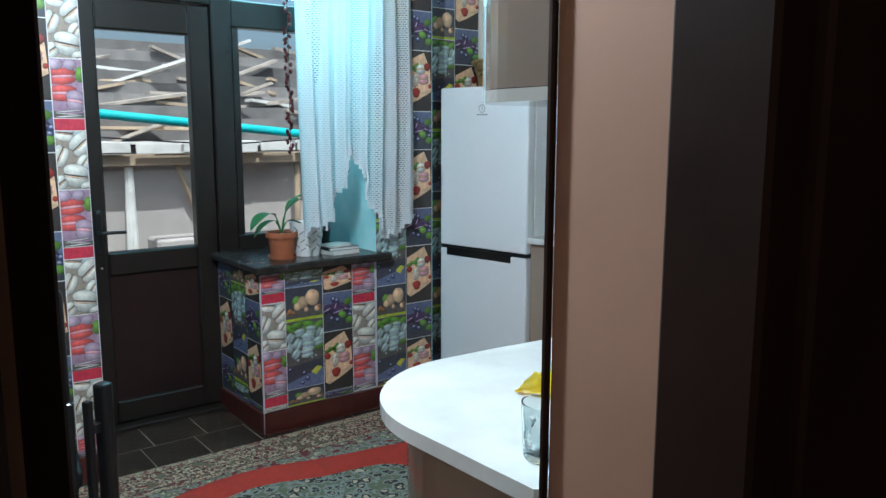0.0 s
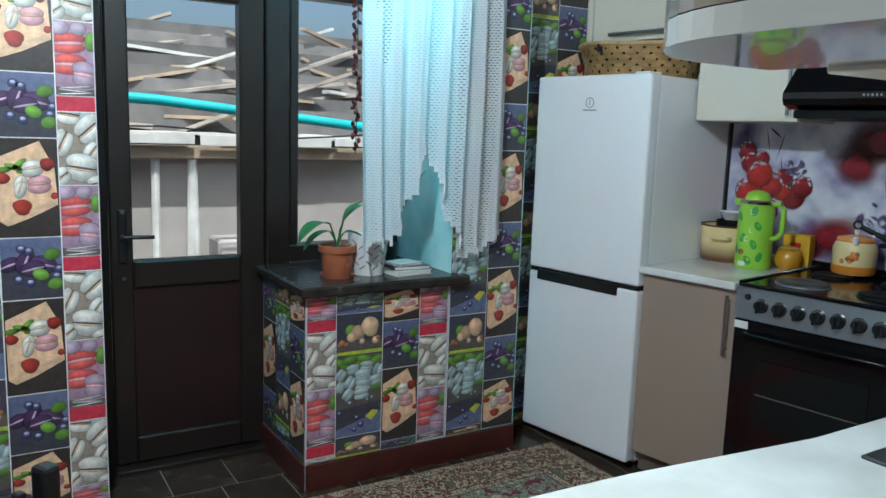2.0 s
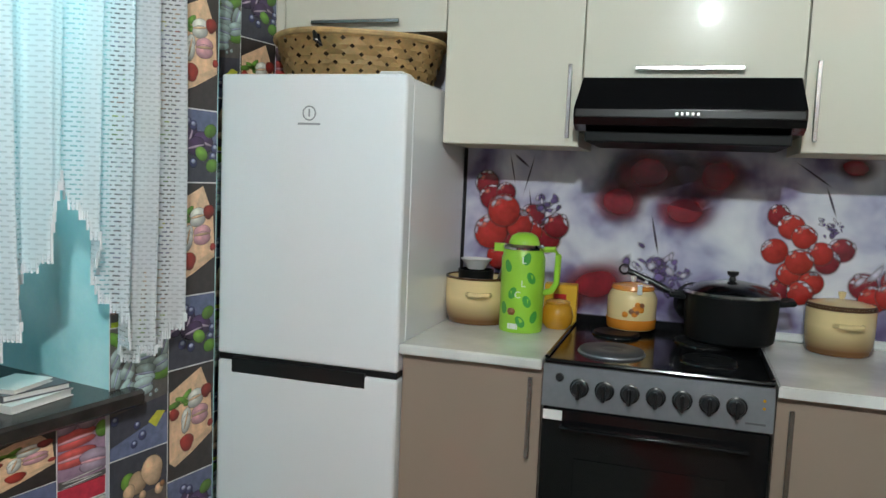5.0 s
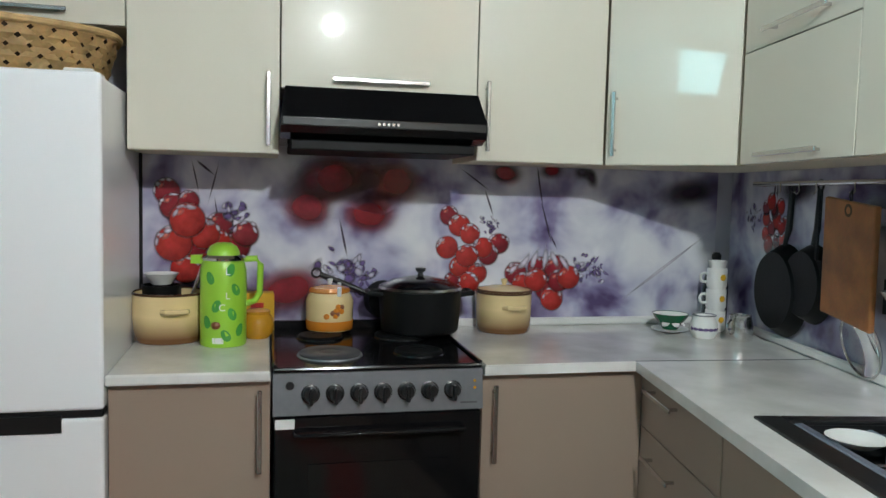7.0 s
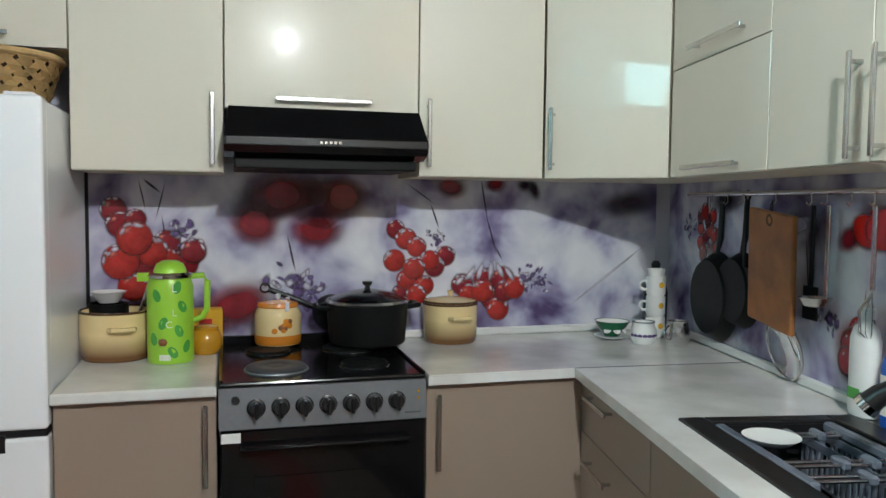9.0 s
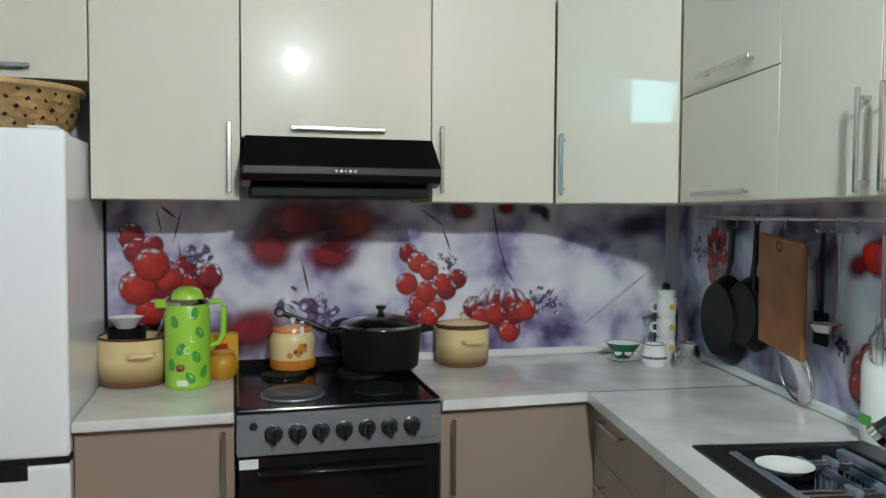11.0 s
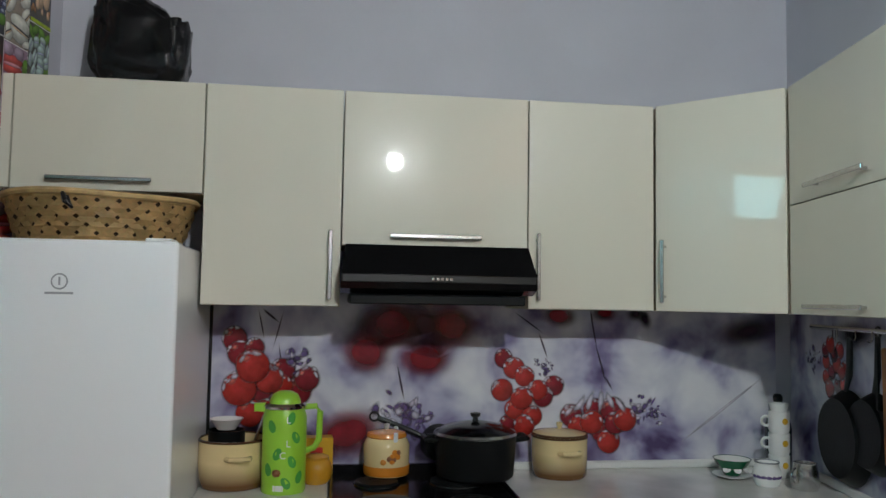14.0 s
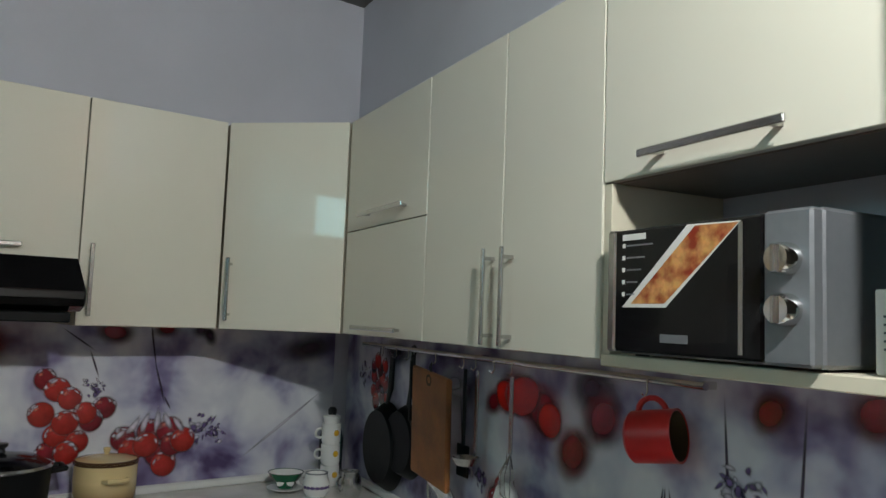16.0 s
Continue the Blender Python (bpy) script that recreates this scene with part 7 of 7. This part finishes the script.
# ---- over the fridge ----
def basket(m):
    b = thing("wicker_basket", "round woven split-bamboo basket on the fridge", "basket", m)
    r0, r1, h = 0.235, 0.275, 0.135
    # dark inner shell stands in for the shade seen between the strips
    part("lining", lathe([(0, 0.004), (r0 - 0.01, 0.004), (r1 - 0.012, h - 0.01)], 40), "wicker_dark", b, "", True)
    n = 30
    for k in range(2):
        for i in range(n):
            bm = bmesh.new()
            last = None
            a0 = 2 * math.pi * i / n
            for j in range(11):
                q = j / 10
                a = a0 + (0.62 if k else -0.62) * q
                wob = 0.004 * math.sin((q * 5 + i + k) * math.pi)
                r = r0 + (r1 - r0) * q + wob + 0.002
                z = h * q
                d = 0.082
                v = [bm.verts.new((r * math.cos(a + s * d), r * math.sin(a + s * d), z)) for s in (-0.9, 0.9)]
                if last:
                    bm.faces.new((last[0], last[1], v[1], v[0]))
                last = v
            bmesh.ops.solidify(bm, geom=bm.faces[:], thickness=0.002)
            part("strip", bm, "wicker", b)
    part("rim", tube([((r1 + 0.002) * math.cos(a), (r1 + 0.002) * math.sin(a), h + 0.004 * math.sin(3 * a)) for a in [2 * math.pi * i / 48 for i in range(48)]], 0.010, 8, closed=True), "wicker", b, "", True)
    part("bottom", lathe([(0, 0.0), (r0, 0.0), (r0, 0.006), (0, 0.006)], 40), "wicker", b)
    part("hang_loop", tube([(-r1 - 0.004, 0.03, h - 0.005), (-r1 - 0.018, 0.02, h - 0.03), (-r1 - 0.012, 0.005, h - 0.045), (-r1 - 0.004, 0.02, h - 0.015)], 0.007, 6), "black_plastic", b, "black cloth loop", True)


basket(pose(3.455, 3.295, 1.664, 0, 0, 0))


def black_bag(m):
    b = thing("black_bag", "crumpled black plastic bag on top of cabinet", "bag", m)
    bm = bmesh.new()
    bmesh.ops.create_icosphere(bm, subdivisions=5, radius=1)
    for v in bm.verts:
        p = v.co.copy()
        n = noise.noise(p * 2.2) * 0.16 + noise.noise(p * 6) * 0.06 + abs(noise.noise(p * 11)) * 0.05
        sx, sy = 0.10, 0.155
        q = Vector((math.copysign(abs(p.x) ** 0.6, p.x) * sx, math.copysign(abs(p.y) ** 0.55, p.y) * sy, math.copysign(abs(p.z) ** 0.6, p.z) * 0.165 + 0.165))
        q.x *= 1 + n
        q.y *= 1 + n * 0.6
        if q.z > 0.24:
            q.z -= 0.07 * max(0, min(1, (0.02 - q.y) / 0.12)) * (q.z - 0.12) / 0.2
        q.z = max(0.0, q.z * (1 + n * 0.4))
        v.co = q
    part("film", bm, "bag", b, "", True)
    for y in (0.055, 0.02):
        part("knot_ear", lathe([(0, 0.34), (0.014, 0.335), (0.030, 0.30), (0.016, 0.27), (0, 0.265)], 10, m=pose(0, y, 0), squash=0.5), "bag", b, "", True)


black_bag(pose(3.62, 3.24, UT + 0.001, 0, 0, 0))


# ---- on the rounded worktop ----
pk = thing("snack_packet", "crumpled yellow foil packet lying on the worktop", "packet", SINK @ pose(-2.555, 0.31, TOP + 0.001, 0, 0, 28))
bm = bmesh.new()
n = 14
gridv = [[bm.verts.new((-0.07 + 0.14 * i / n, -0.10 + 0.20 * j / n, 0.004 + 0.034 * math.sin(math.pi * i / n) * math.sin(math.pi * j / n) ** 0.6 + 0.008 * noise.noise((i * 0.5, j * 0.6, 3.1)))) for j in range(n + 1)] for i in range(n + 1)]
for i in range(n):
    for j in range(n):
        bm.faces.new((gridv[i][j], gridv[i + 1][j], gridv[i + 1][j + 1], gridv[i][j + 1]))
bmesh.ops.solidify(bm, geom=bm.faces[:], thickness=0.002)
M["foil"] = mat("yellow_foil", (0.75, 0.55, 0.01), 0.25, vary=0.15, scale=20, bump=0.2)
part("foil", bm, "foil", pk, "", True)
gm = thing("glass_mug", "clear grey glass mug with handle on worktop", "mug", SINK @ pose(-2.84, 0.10, TOP + 0.001, 0, 0, 200))
part("glass", lathe([(0, 0), (0.034, 0), (0.038, 0.008), (0.042, 0.097), (0.039, 0.097), (0.035, 0.014), (0, 0.012)], 28), "lid_glass", gm, "", True)
part("handle", tube(arc(0.045, 0.06, 0.026, -75, 75, 8), 0.006, 8), "lid_glass", gm, "", True)


# ---- chair by the window wall ----
def black_chair(m):
    c = thing("black_chair", "black padded chair with dark frame by window wall", "chair", m)
    M["leatherette"] = mat("black_leatherette", (0.012, 0.012, 0.013), 0.3, vary=0.25, bump=0.12)
    part("seat", box(-0.23, 0.23, -0.22, 0.22, 0.43, 0.49, 0.022, seg=3), "leatherette", c, "black padded seat", True)
    bm = box(-0.21, 0.21, 0.20, 0.245, 0.64, 1.01, 0.020, seg=4)
    part("backrest", bm, "leatherette", c, "black padded backrest", True)
    for x in (-0.20, 0.20):
        part("back_post", box(x - 0.013, x + 0.013, 0.232, 0.258, 0.44, 0.70, 0.004), "black_plastic", c)
        for y in (-0.19, 0.215):
            part("leg", box(x - 0.014, x + 0.014, y - 0.014, y + 0.014, 0, 0.435, 0.004), "black_plastic", c)
        part("stretcher", box(x - 0.009, x + 0.009, -0.176, 0.201, 0.18, 0.205, 0.003), "black_plastic", c)


black_chair(pose(0.625, 3.06, 0.009, 0, 0, 162))
st = thing("folding_stool", "dark folding stool frame standing beside the chair", "stool", pose(0.835, 2.76, 0.009, 0, 0, 20))
part("leg", box(-0.020, 0.020, -0.022, 0.022, 0, 0.735, 0.010, seg=2), "black_plastic", st)
part("leg", box(-0.066, -0.045, -0.012, 0.012, 0, 0.70, 0.006, seg=2), "black_plastic", st)
part("crossbar", box(-0.045, -0.02, -0.010, 0.010, 0.60, 0.63, 0.004), "black_plastic", st)
part("crossbar", box(-0.045, -0.02, -0.010, 0.010, 0.20, 0.23, 0.004), "black_plastic", st)


# ---- pendant lamp (above the walker) ----
def pendant():
    p = thing("pendant_lamp", "bare bulb hanging from the ceiling on a cord", "lamp", pose(*LAMP))
    part("cord", tube([(0, 0, 0.10), (0.004, 0, 0.4), (0, 0, CEIL - LAMP[2] - 0.01)], 0.003, 6), "black_plastic", p)
    part("socket", lathe([(0, 0.11), (0.016, 0.105), (0.020, 0.05), (0.018, 0.035), (0, 0.035)], 16), "white_plastic", p, "", True)
    part("ceiling_cup", lathe([(0, CEIL - LAMP[2] - 0.002), (0.045, CEIL - LAMP[2] - 0.002), (0.03, CEIL - LAMP[2] - 0.04), (0, CEIL - LAMP[2] - 0.05)], 20), "white_plastic", p, "", True)
    M["bulb"] = mat("lit_bulb", (1, 1, 1), 0.3, emit=(1, 0.93, 0.84, 30))
    b = part("bulb", lathe([(0, -0.045), (0.02, -0.038), (0.03, -0.015), (0.028, 0.005), (0.016, 0.035), (0, 0.036)], 20), "bulb", p, "glowing white bulb", True)
    b.visible_shadow = False


pendant()
